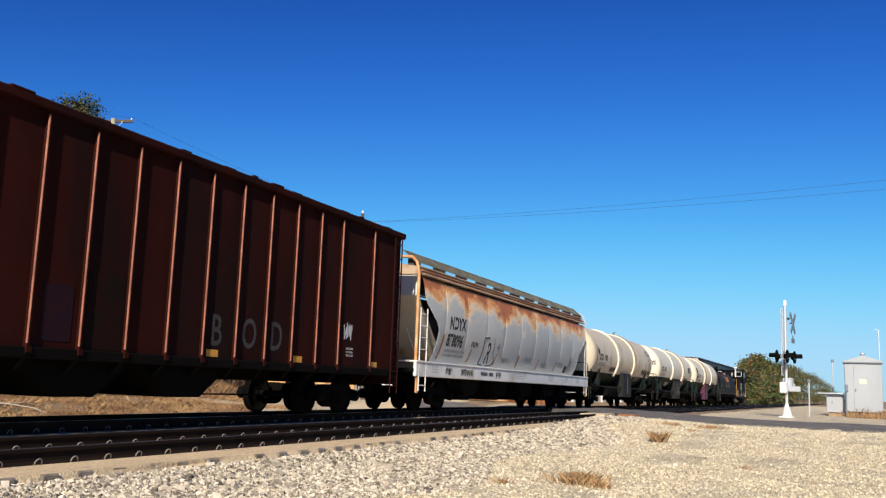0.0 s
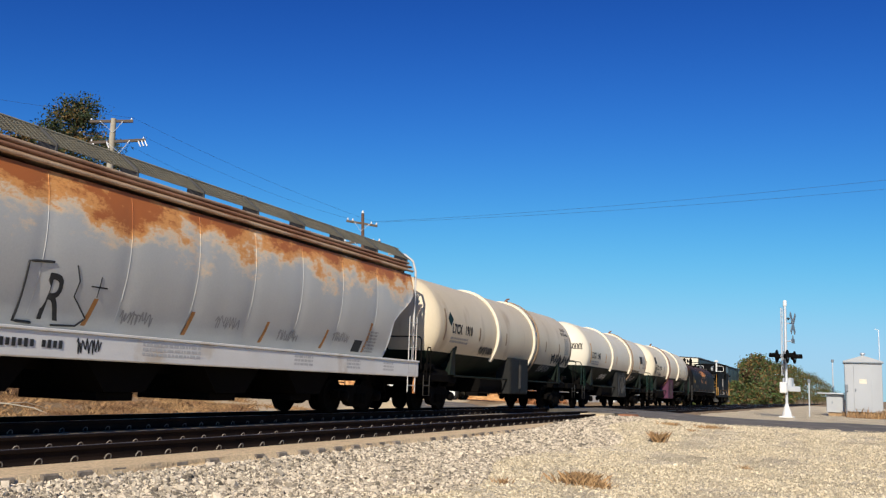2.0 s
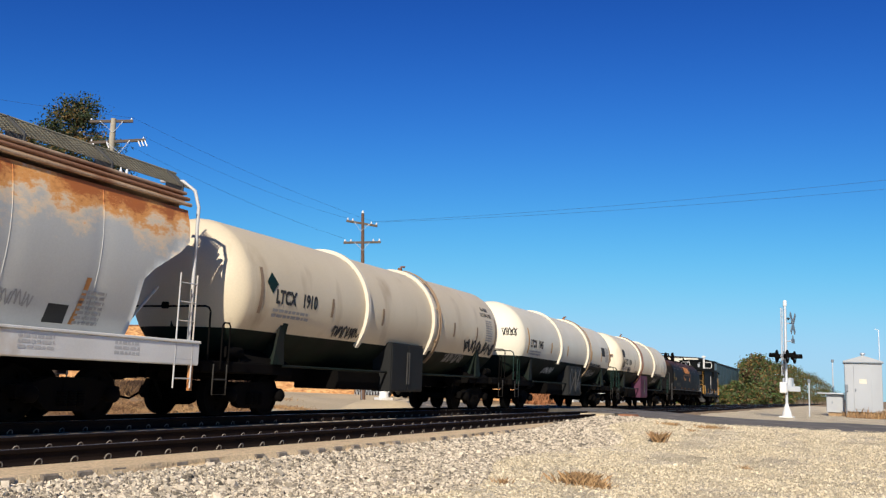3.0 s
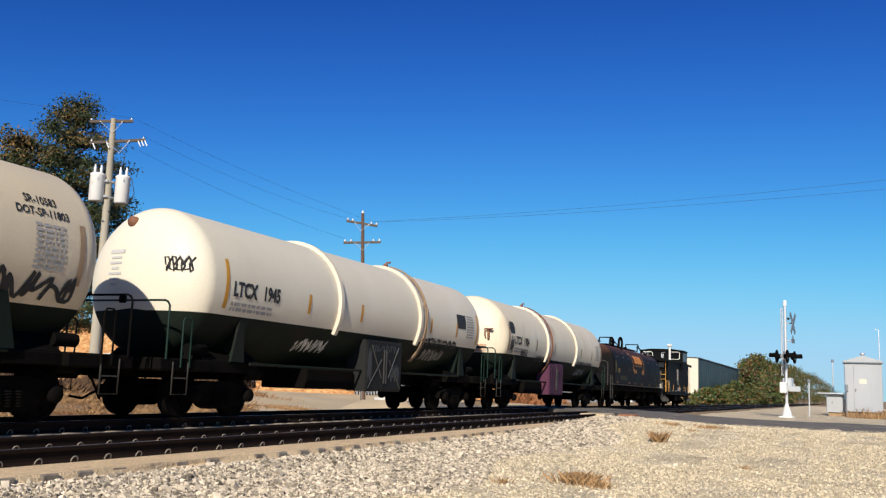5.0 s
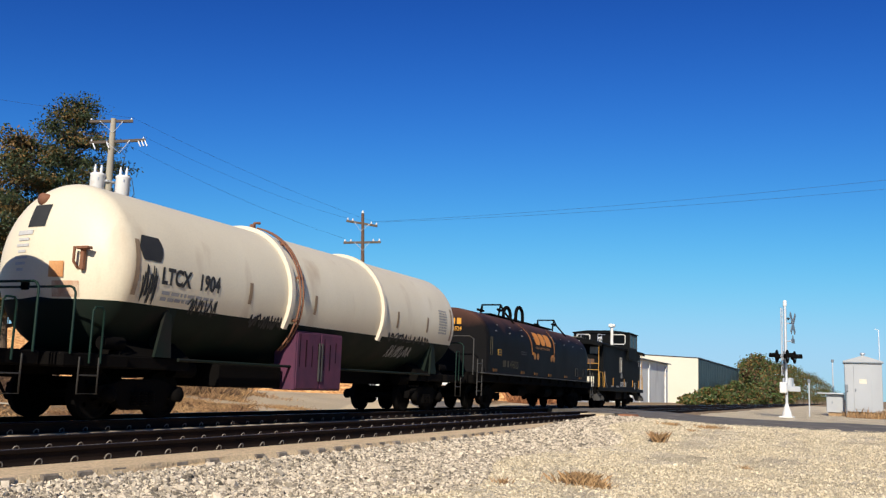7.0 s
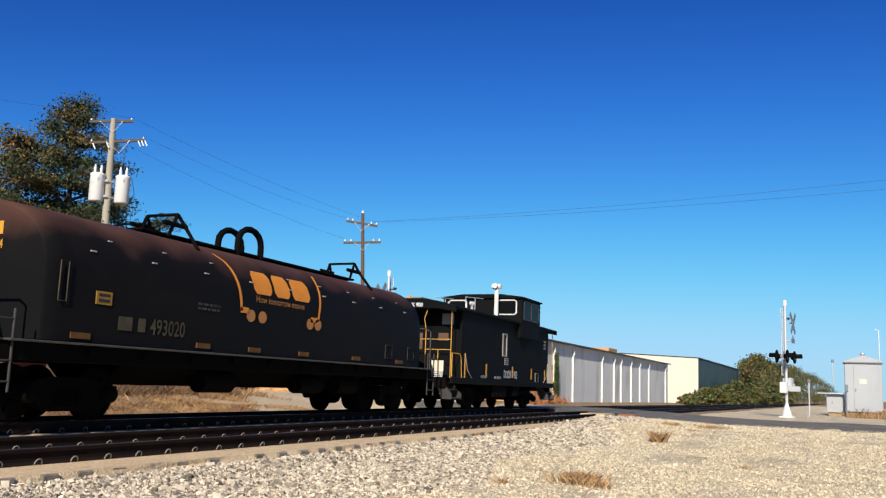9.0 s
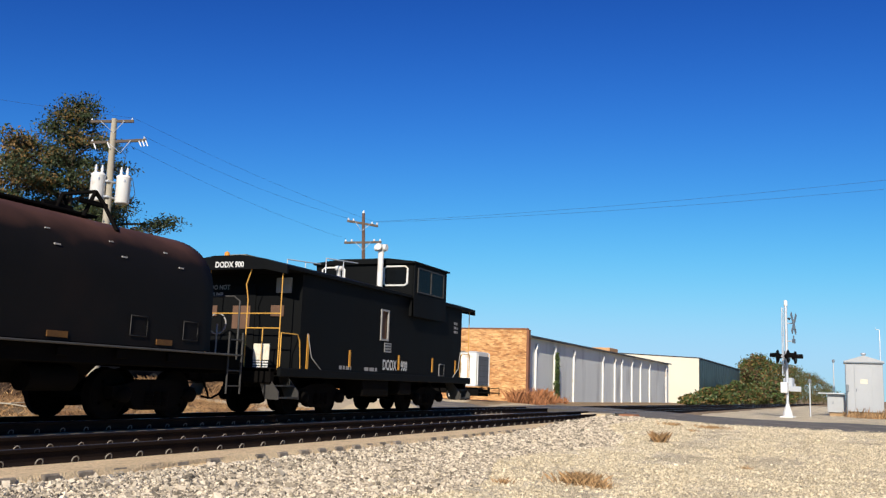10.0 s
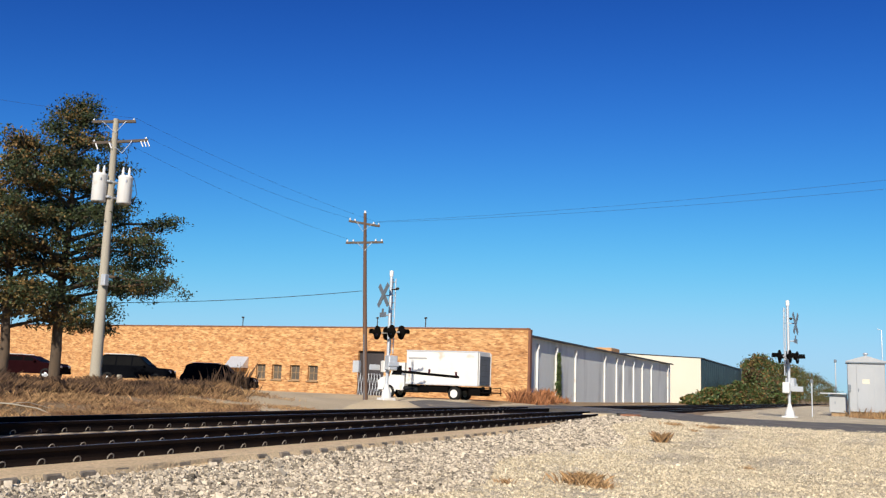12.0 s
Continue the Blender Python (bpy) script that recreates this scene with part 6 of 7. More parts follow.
def left_pole():
    p = thing("utility_pole", "weathered grey utility pole with two white transformers", "utility pole")
    part("pole", Geo().tube([(29.95, 29.45, 0.1), (29.93, 29.47, 4.0), (29.9, 29.5, 8.0), (29.87, 29.53, 12.1)], 0.25, 14, 0.12), M["timber"], p)
    a1, m1, l1 = cross_arm(p, (29.17, 30.22, 11.83), (30.45, 28.93, 12.10))
    a2, m2, l2 = cross_arm(p, (29.22, 30.17, 10.86), (30.86, 28.49, 11.30))
    for m, l, a in ((m1, l1, a1), (m2, l2, a2)):
        for k in (-0.46, 0.46):
            insulator(p, m @ Vector((k * l, 0, 0.06)), 0.6)
        part("arm_brace", Geo().tube([m @ Vector((-0.5, -0.08, 0)), m @ Vector((0, -0.12, -0.55)), m @ Vector((0.5, -0.08, 0))], 0.018, 5), M["galv"], a)
    for k in (-0.44, -0.2, 0.36, 0.42, 0.48):
        part("fuse_cutout", Geo().tube([m2 @ Vector((k * l2, -0.1, -0.05)), m2 @ Vector((k * l2 + 0.06, -0.16, -0.32))], 0.030, 7), M["porcelain"], p)
    for x, y in ((29.50, 29.78), (30.24, 29.02)):
        z = 8.25
        t = part("transformer", Geo().lathe([(z, 0.0), (z, 0.28), (z + 0.05, 0.31), (z + 1.12, 0.31), (z + 1.16, 0.325), (z + 1.22, 0.325), (z + 1.27, 0.26), (z + 1.3, 0.0)], (x, y, 0), "z", 24), M["white"], p, "white transformer can")
        for dx in (-0.13, 0.13):
            part("bushing", Geo().lathe([(z + 1.25, 0.05), (z + 1.32, 0.075), (z + 1.40, 0.05), (z + 1.48, 0.07), (z + 1.56, 0.045), (z + 1.66, 0.03), (z + 1.68, 0.0)], (x + dx * 0.7, y - dx * 0.7, 0), "z", 10), M["porcelain"], t)
        part("lifting_lug", Geo().box((x - 0.2, y - 0.24, z + 1.0), (0.06, 0.06, 0.12), 0.01), M["galv"], t)
    part("hanger", Geo().box((29.9, 29.5, 9.2), (0.55, 0.3, 0.1), 0.02).box((29.9, 29.5, 8.5), (0.55, 0.3, 0.1), 0.02), M["galv"], p)
    lead = Geo()
    for a, b in (((30.5, 28.75, 9.4), (30.35, 28.9, 8.0)), ((29.2, 30.0, 9.5), (29.3, 29.9, 8.1)), ((30.0, 29.35, 10.9), (30.2, 29.1, 9.9)), ((29.6, 29.8, 10.8), (29.5, 29.8, 9.9))):
        a, b = Vector(a), Vector(b)
        mid = (a + b) / 2 + Vector((0.15, -0.2, 0.05))
        lead.tube([a, a * 0.6 + mid * 0.4, mid, b * 0.6 + mid * 0.4, b], 0.016, 5)
    part("drop_lead", lead, M["wire"], p)
    part("meter_box", Geo().box((29.72, 29.2, 4.8), (0.25, 0.25, 0.5), 0.02), M["galv"], p)


def mid_pole():
    p = thing("utility_pole", "slim brown utility pole with two cross arms", "utility pole")
    part("pole", Geo().tube([(47.49, 25.71, -0.5), (47.33, 25.98, 5.5), (47.22, 26.2, 10.9)], 0.15, 12, 0.09), M["timberdark"], p)
    for a, b in (((46.74, 27.04, 10.40), (47.66, 25.39, 10.17)), ((46.69, 27.13, 9.05), (47.78, 25.17, 9.20))):
        arm, m, l = cross_arm(p, a, b)
        for k in (-0.46, -0.3, 0.3, 0.46):
            insulator(p, m @ Vector((k * l, 0, 0.06)), 0.9)
        part("arm_brace", Geo().tube([m @ Vector((-0.45, -0.08, 0)), m @ Vector((0, -0.12, -0.5)), m @ Vector((0.45, -0.08, 0))], 0.018, 5), M["galv"], arm)
    insulator(p, (47.22, 26.2, 10.9), 1.2)
    part("conduit", Geo().tube([(47.35, 25.72, -0.4), (47.25, 25.9, 3.6)], 0.03, 6), M["greyplate"], p)
    part("meter_box", Geo().box((47.2, 26.25, 1.7), (0.3, 0.4, 0.7), 0.03), M["galv"], p)


def wire(a, b, sag, r=0.005, label="thin dark overhead wire"):
    a, b = Vector(a), Vector(b)
    pts = []
    for i in range(25):
        t = i / 24
        q = a.lerp(b, t)
        q.z -= 4 * sag * t * (1 - t)
        pts.append(q)
    solo("overhead_wire", Geo().tube(pts, r, 5), M["wire"], label, "wire", group="overhead wires")


left_pole()
mid_pole()
for a, b, s in (((30.45, 28.93, 12.25), (47.6, 25.5, 10.4), 0.25), ((30.8, 28.55, 11.45), (46.8, 26.95, 10.55), 0.3), ((30.0, 29.4, 11.2), (46.75, 27.05, 9.3), 0.3)):
    wire(a, b, s)
for a, b, s in (((47.6, 25.5, 10.45), (44.6, -14.0, 11.6), 0.4), ((47.45, 25.76, 10.38), (44.6, -14.0, 11.0), 0.4), ((47.25, 26.15, 6.2), (34.0, 47.0, 4.6), 0.5)):
    wire(a, b, s, 0.018 if b[1] > 0 else 0.006)
for a, b, s in (((30.45, 28.93, 12.25), (10.0, 44.0, 12.6), 0.4), ((29.2, 30.2, 11.1), (10.0, 45.0, 11.6), 0.4)):
    wire(a, b, s)

# ---- crossing signals and trackside cabinets ----


def crossing_signal(x, y, z, facing, label, arm):
    """Flashing-light mast with crossbuck; facing: the way its crossbuck looks, in degrees. arm: length of its gate arm or 0."""
    s = thing("crossing_signal", label, "crossing signal", pose(x, y, z, 0, 0, facing))
    part("base", Geo().box((0, 0, -0.1), (0.6, 0.6, 0.3), 0.03).lathe([(0.05, 0.22), (0.25, 0.19), (0.5, 0.10), (0.6, 0.08)], (0, 0, 0), "z", 16), M["white"], s)
    mast = part("mast", Geo().tube([(0, 0, 0.1), (0, 0, 5.2)], 0.065, 14), M["galv"], s)
    part("mast_cap", Geo().lathe([(5.18, 0.085), (5.42, 0.085), (5.46, 0.0)], (0, 0, 0), "z", 12), M["white"], mast)
    xb = part("crossbuck", Geo().box((-0.34, 0, 4.35), (0.025, 1.22, 0.22), 0.004, pose(0, 0, 4.35, 48, 0, 0) @ pose(0, 0, -4.35)).box((-0.365, 0, 4.35), (0.025, 1.22, 0.22), 0.004, pose(0, 0, 4.35, -48, 0, 0) @ pose(0, 0, -4.35)), M["greyplate"], s, "crossbuck boards seen from behind")
    part("number_board", Geo().box((-0.34, 0, 3.52), (0.025, 0.52, 0.2), 0.004).box((-0.34, 0.02, 3.66), (0.02, 0.16, 0.24), 0.004), M["greyplate"], s)
    part("sign_bracket", Geo().tube([(0, 0, 4.35), (-0.34, 0, 4.35)], 0.03, 6).tube([(0, 0, 3.52), (-0.34, 0, 3.52)], 0.03, 6), M["galv"], s)
    part("light_bar", Geo().tube([(0, -0.85, 2.78), (0, 0.85, 2.78)], 0.03, 8), M["galv"], s)
    for yy in (-0.62, 0.62):
        for f in (-1, 1):
            lt = part("flasher", Geo().lathe([(f * 0.02, 0.0), (f * 0.02, 0.30), (f * 0.05, 0.30), (f * 0.05, 0.0)], (f * 0.2, yy, 2.78), "x", 22), M["black"], s, "round black flasher disc")
            part("hood", Geo().lathe([(f * 0.05, 0.16), (f * 0.36, 0.16), (f * 0.36, 0.145), (f * 0.05, 0.145)], (f * 0.2, yy, 2.78), "x", 14, -15, 195), M["black"], lt)
            part("lens", Geo().lathe([(f * 0.06, 0.0), (f * 0.065, 0.14)], (f * 0.2, yy, 2.78), "x", 14), M["lens"], lt)
            part("lamp_housing", Geo().lathe([(f * -0.12, 0.0), (f * -0.12, 0.10), (f * 0.02, 0.14)], (f * 0.2, yy, 2.78), "x", 12), M["black"], lt)
    part("bell_bracket", Geo().tube([(0, 0, 4.62), (0, -0.62, 4.58)], 0.028, 6).lathe([(-0.04, 0.0), (-0.03, 0.07), (0.02, 0.09), (0.05, 0.0)], (0, -0.55, 4.63), "z", 10), M["stepgrey"], s)
    jb = part("gate_mechanism", Geo().box((0.0, -0.28, 1.5), (0.42, 0.42, 0.62), 0.04), M["galv"], s, "grey gate mechanism box")
    part("side_bracket", Geo().box((0, 0.1, 1.5), (0.14, 0.5, 0.12), 0.02), M["galv"], jb)
    part("junction_box", Geo().box((0.05, 0.28, 1.35), (0.3, 0.3, 0.5), 0.03), M["white"], s)
    part("counterweight", Geo().box((0, -0.5, 1.45), (0.5, 0.06, 0.2), 0.02), M["galv"], s)
    part("counterweight", Geo().box((-0.45, 0.3, 1.3), (0.5, 0.06, 0.24), 0.02), M["galv"], s)
    ladder(s, 0.16, 0.0, 1.9, 5.1, 0.24, 11, "y", M["galv"])
    if arm:
        ux, uy = math.sin(radians(-facing)), -math.cos(radians(-facing))   # square across the tracks' approach
        q = pose(0, 0, 0, 0, 0, math.degrees(math.atan2(uy, ux)))
        g = Geo().box((arm / 2 + 0.3, 0, 1.2), (arm, 0.04, 0.11), 0.01, q @ pose(0, 0, 1.25, 0, 3.5, 0) @ pose(0, 0, -1.25))
        part("gate_arm", g, M["black"], s, "lowered gate arm")
        for k in (0.25, 0.55, 0.95):
            part("arm_lamp", Geo().lathe([(1.26, 0.05), (1.42, 0.05), (1.44, 0.0)], (ux * (0.3 + arm * k), uy * (0.3 + arm * k), -0.05 - 0.06 * arm * k), "z", 8), M["lens"], s)
    return s


far_signal = crossing_signal(34.26, 17.57, 0.15, -33, "galvanised crossing signal with crossbuck and a lowered gate arm", 3.0)
near_signal = crossing_signal(45.44, 2.26, -0.1, 78, "galvanised crossing signal mast beside the road", 0)
mound = Geo()
mound.lathe([(-0.75, 2.6), (-0.2, 1.6), (0.08, 0.9), (0.12, 0.0)], (34.3, 17.6, 0), "z", 24)
solo("signal_mound", mound, M["lot"], "low mound of dusty gravel under the signal", kind="structure")


def bungalow():
    b = thing("signal_bungalow", "silver aluminium signal bungalow with a low gable roof", "equipment hut")
    x0, x1, ya, yb, z0, z1 = 57.4, 60.4, -2.26, -0.3, 0.12, 2.92
    ym = (ya + yb) / 2
    part("body", Geo().box(((x0 + x1) / 2, ym, (z0 + z1) / 2), (x1 - x0, yb - ya, z1 - z0), 0.02), M["cabinet"], b)
    part("roof", Geo().prism([(ya - 0.08, z1), (yb + 0.08, z1), (yb + 0.08, z1 + 0.08), (ym, z1 + 0.40), (ya - 0.08, z1 + 0.08)], "x", x0 - 0.1, x1 + 0.1), M["cabinet"], b)
    part("eave_strip", Geo().box((x0 - 0.11, ym, z1 + 0.0), (0.02, yb - ya + 0.16, 0.06)), M["greyplate"], b)
    d = part("door", Geo().box((x0 - 0.015, ym + 0.05, (z0 + z1) / 2 - 0.02), (0.03, 0.92, z1 - z0 - 0.3), 0.008), M["cabinet"], b)
    part("door_handle", Geo().box((x0 - 0.05, ym + 0.42, 1.35), (0.04, 0.05, 0.18), 0.01), M["greyplate"], d)
    part("notice", Geo().box((x0 - 0.034, ym + 0.02, 1.85), (0.008, 0.38, 0.26)), M["cladcream"], d, "pale yellow notice")
    part("roof_fan", Geo().lathe([(z1 + 0.35, 0.09), (z1 + 0.48, 0.09), (z1 + 0.5, 0.16), (z1 + 0.58, 0.12), (z1 + 0.6, 0.0)], (x0 + 0.6, ym, 0), "z", 14), M["galv"], b)
    part("antenna", Geo().tube([(x0 + 0.3, ya + 0.1, z1), (x0 + 0.3, ya + 0.1, z1 + 1.9), (x0 + 0.3, ya + 0.3, z1 + 1.95)], 0.025, 6), M["galv"], b)
    for x in (x0 + 0.3, x1 - 0.3):
        for y in (ya + 0.2, yb - 0.2):
            part("footing", Geo().box((x, y, -0.15), (0.3, 0.3, 0.56), 0.02), M["mortar"], b)
    part("conduit", Geo().tube([(x0 - 0.06, yb - 0.05, -0.1), (x0 - 0.06, yb - 0.05, 1.6)], 0.04, 6).box((x0 - 0.06, yb - 0.08, 1.45), (0.1, 0.16, 0.4), 0.02), M["greyplate"], b)
    s = thing("battery_cabinet", "low silver trackside cabinet under a flat lid", "cabinet")
    part("body", Geo().box((58.6, 0.22, 0.55), (1.2, 0.98, 1.05), 0.02), M["cabinet"], s)
    part("lid", Geo().box((58.5, 0.45, 1.12), (1.6, 1.5, 0.06), 0.01), M["galv"], s)
    part("door_handle", Geo().box((57.98, 0.4, 0.6), (0.03, 0.04, 0.15), 0.005), M["greyplate"], s)
    part("footing", Geo().box((58.6, 0.22, -0.1), (1.0, 0.8, 0.4), 0.02), M["mortar"], s)
    for x, y, h in ((62.0, 0.35, 3.4), (49.5, 1.4, 1.9)):
        p = thing("marker_post", "thin grey steel post beside the track", "post", pose(x, y, -0.25), group="trackside posts")
        part("post", Geo().tube([(0, 0, 0), (0, 0, h)], 0.035, 7), M["galv"], p)
        part("post_head", Geo().box((0, 0, h), (0.12, 0.16, 0.2), 0.03), M["greyplate"], p)


bungalow()
post = thing("short_post", "short pale wooden post in the dry weeds", "post", pose(29.4, 27.6, ground_z(29.4, 27.6)))
part("post", Geo().box((0, 0, 0.28), (0.16, 0.16, 0.7), 0.02), M["timber"], post)

# ---- vehicles ----


def road_wheel(parent, x, y, r, w, rim):
    t = part("wheel", Geo().lathe([(-w / 2, r * 0.62), (-w / 2, r * 0.92), (-w / 2 + 0.03, r), (w / 2 - 0.03, r), (w / 2, r * 0.92), (w / 2, r * 0.62)], (x, y, r), "y", 22), M["tyre"], parent)
    s = -1 if y < 0 else 1
    part("rim", Geo().lathe([(s * (w / 2 - 0.02), r * 0.63), (s * (w / 2 - 0.05), r * 0.45), (s * (w / 2 - 0.01), r * 0.2), (s * (w / 2), 0.0)], (x, y, r), "y", 18), rim, t)


def box_truck():
    """Local x points to the cab; origin on the ground under the rear."""
    t = thing("box_truck", "white box truck parked before the brick wall", "truck", pose(62.9, 24.2, -0.29, 0, 0, 90))
    body = part("cargo_box", Geo().box((2.95, 0, 2.34), (5.8, 2.45, 2.5), 0.04), M["white"], t)
    for y in (-1.23, 1.23):
        part("lower_rail", Geo().box((2.95, y, 1.12), (5.82, 0.05, 0.12), 0.01), M["galv"], body)
        part("upper_rail", Geo().box((2.95, y, 3.55), (5.82, 0.05, 0.10), 0.01), M["galv"], body)
    part("rear_door", Geo().box((-0.02, 0, 2.22), (0.05, 2.2, 2.1), 0.01), M["rollgrey"], t, "grey roll-up rear door")
    for k in range(5):
        part("door_seam", Geo().box((-0.048, 0, 1.4 + k * 0.4), (0.008, 2.16, 0.015)), M["stepgrey"], body)
    for y in (-1.15, 1.15):
        part("door_post", Geo().box((-0.05, y, 2.3), (0.06, 0.12, 2.4), 0.01), M["white"], body)
    # black panels added to stand for the darkness under the cargo box
    for y in (-1.0, 1.0):
        part("side_skirt", Geo().box((4.1, y, 0.78), (3.3, 0.1, 0.52), 0.02), M["black"], t)
    part("under_guard", Geo().box((0.35, 0, 0.62), (0.9, 2.1, 0.5), 0.03), M["black"], t)
    part("chassis", Geo().box((3.9, 0, 0.85), (7.6, 0.9, 0.28)), M["black"], t)
    part("tail_lift", Geo().box((-0.55, 0, 0.62), (0.9, 2.2, 0.08), 0.01).box((-0.2, 0.7, 0.8), (0.12, 0.1, 0.5)).box((-0.2, -0.7, 0.8), (0.12, 0.1, 0.5)), M["black"], t)
    part("tail_lift_rail", Geo().tube([(-0.1, 1.0, 0.9), (-0.95, 1.0, 1.0), (-0.95, 1.0, 0.45)], 0.04, 6).tube([(-0.1, -1.0, 0.9), (-0.95, -1.0, 1.0), (-0.95, -1.0, 0.45)], 0.04, 6), M["black"], t)
    cab = Geo().prism([(6.05, 0.6), (8.25, 0.6), (8.3, 1.25), (8.05, 1.5), (7.3, 1.66), (7.0, 2.5), (6.75, 2.65), (6.05, 2.65)], "y", -1.05, 1.05)
    cb = part("cab", cab, M["white"], t)
    for s in (-1, 1):
        part("side_window", Geo().prism([(6.3, 1.72), (7.15, 1.72), (6.9, 2.42), (6.3, 2.42)], "y", s * 1.052, s * 1.06), M["glass"], cb)
        part("mirror", Geo().box((7.3, s * 1.22, 1.95), (0.08, 0.2, 0.45), 0.02), M["black"], cb)
        part("fuel_tank", Geo().tube([(4.9, s * 0.9, 0.68), (6.1, s * 0.9, 0.68)], 0.24, 12), M["cabgrey"], t)
        road_wheel(t, 7.35, s * 0.98, 0.48, 0.26, M["white"])
        road_wheel(t, 1.9, s * 0.96, 0.48, 0.5, M["white"])
        part("wheel_arch", Geo().lathe([(s * 0.9, 0.55), (s * 1.07, 0.55), (s * 1.07, 0.50), (s * 0.9, 0.50)], (7.35, 0, 0.48), "y", 14, 0, 180), M["white"], cb)
    part("windscreen", Geo().box((7.18, 0, 2.08), (0.04, 1.8, 0.75), 0.0, pose(7.18, 0, 2.08, 0, -20, 0) @ pose(-7.18, 0, -2.08)), M["glass"], cb)
    part("bumper", Geo().box((8.3, 0, 0.6), (0.15, 2.1, 0.28), 0.04), M["galv"], t)
    g = Geo()
    g.box((4.9, 1.236, 3.0), (1.5, 0.012, 0.12))
    part("painted_stripe", g, M["greyletters"], body)
    return t


def parked_car(x, y, z, heading, paint, label, tall):
    """Local x points to its front."""
    c = thing("car", label, "car", pose(x, y, z, 0, 0, heading), group="parked cars")
    h = 1.85 if tall else 1.55
    lo = [(-2.35, 0.35), (2.3, 0.35), (2.42, 0.55), (2.40, 0.85), (2.15, 1.02), (1.2, 1.10), (-2.3, 1.12), (-2.42, 0.9), (-2.42, 0.5)]
    up = [(-2.25, 1.12), (1.15, 1.10), (0.35, h - 0.06), (-0.2, h), (-1.7, h), (-2.1, h - 0.15)]
    body = part("body", Geo().prism(lo, "y", -0.93, 0.93), paint, c)
    gh = Geo()
    n = len(up)
    vs = [(u, s * (0.92 - 0.22 * max(0, w - 1.1) / (h - 1.1)), w) for s in (-1, 1) for u, w in up]
    gh.add(vs, [tuple(range(n)), tuple(reversed(range(n, 2 * n)))] + [(i, (i + 1) % n, n + (i + 1) % n, n + i)[::-1] for i in range(n)])
    cabin = part("cabin", gh, paint, c)
    zt, k = h - 0.12, 0.22 / (h - 1.1)
    for s in (-1, 1):
        for a, b, aa, bb in ((-2.0, -1.1, -1.9, -1.1), (-1.0, -0.1, -1.0, -0.1), (0.0, 0.85, 0.0, 0.36)):
            q = [(a, s * (0.93 - 0.22 * (1.17 - 1.1) / (h - 1.1)), 1.17), (b, s * (0.93 - k * 0.07), 1.17), (bb, s * (0.93 - k * (zt - 1.1)), zt), (aa, s * (0.93 - k * (zt - 1.1)), zt)]
            part("side_window", Geo().add(q, [(0, 1, 2, 3) if s < 0 else (3, 2, 1, 0)]), M["carglass"], cabin)
        road_wheel(c, 1.5, s * 0.84, 0.36, 0.22, M["galv"])
        road_wheel(c, -1.5, s * 0.84, 0.36, 0.22, M["galv"])
        part("headlight", Geo().box((2.36, s * 0.68, 0.82), (0.12, 0.36, 0.16), 0.03), M["porcelain"], body)
        part("mirror", Geo().box((0.75, s * 1.02, 1.16), (0.14, 0.18, 0.13), 0.04), paint, body)
        part("roof_rail", Geo().tube([(-1.9, s * 0.62, h + 0.03), (0.0, s * 0.62, h + 0.03)], 0.02, 6), M["galv"], cabin)
    part("windscreen", Geo().add([(1.10, -0.8, 1.14), (1.10, 0.8, 1.14), (0.41, 0.68, h - 0.1), (0.41, -0.68, h - 0.1)], [(0, 1, 2, 3)]), M["carglass"], cabin)
    part("grille", Geo().box((2.41, 0, 0.68), (0.04, 1.0, 0.22), 0.02), M["black"], body)
    part("bumper", Geo().box((2.40, 0, 0.45), (0.14, 1.8, 0.2), 0.05), M["black"], body)
    return c


box_truck()
parked_car(49.2, 37.6, ground_z(49.2, 37.6), -62, M["carpaint"], "dark sport utility vehicle parked behind dry brush", True)
parked_car(46.25, 42.1, ground_z(46.25, 42.1), -62, M["carpaint"], "tall black sport utility vehicle parked by the pole", True)
parked_car(44.3, 49.4, ground_z(44.3, 49.4), -66, M["carred"], "dark maroon car parked beyond the trees", False)

# ---- trees and plants ----


def leaf_cloud(centres, spread, size, count, rnd):
    """Many small leaves scattered about the given centres, as one mesh of four-sided leaves."""
    c = np.array(centres)[rnd.integers(0, len(centres), count)]
    p = c + rnd.normal(0, 1, (count, 3)) * np.array(spread)
    d = rnd.normal(0, 1, (count, 3))
    d /= np.linalg.norm(d, axis=1)[:, None]
    e = np.cross(d, rnd.normal(0, 1, (count, 3)))
    e /= np.linalg.norm(e, axis=1)[:, None]
    s = size * rnd.uniform(0.6, 1.35, (count, 1))
    v = np.stack([p - d * s, p + e * s * 0.45, p + d * s, p - e * s * 0.45], 1).reshape(-1, 3)
    return v, np.arange(count * 4).reshape(-1, 4)


def leaf_part(name, v, f, material, parent, label=""):
    me = bpy.data.meshes.new(name)
    me.from_pydata(v.tolist(), [], f.tolist())
    me.materials.append(material)
    ob = new(name, me)
    ob.parent = parent
    return tagged(ob, label)


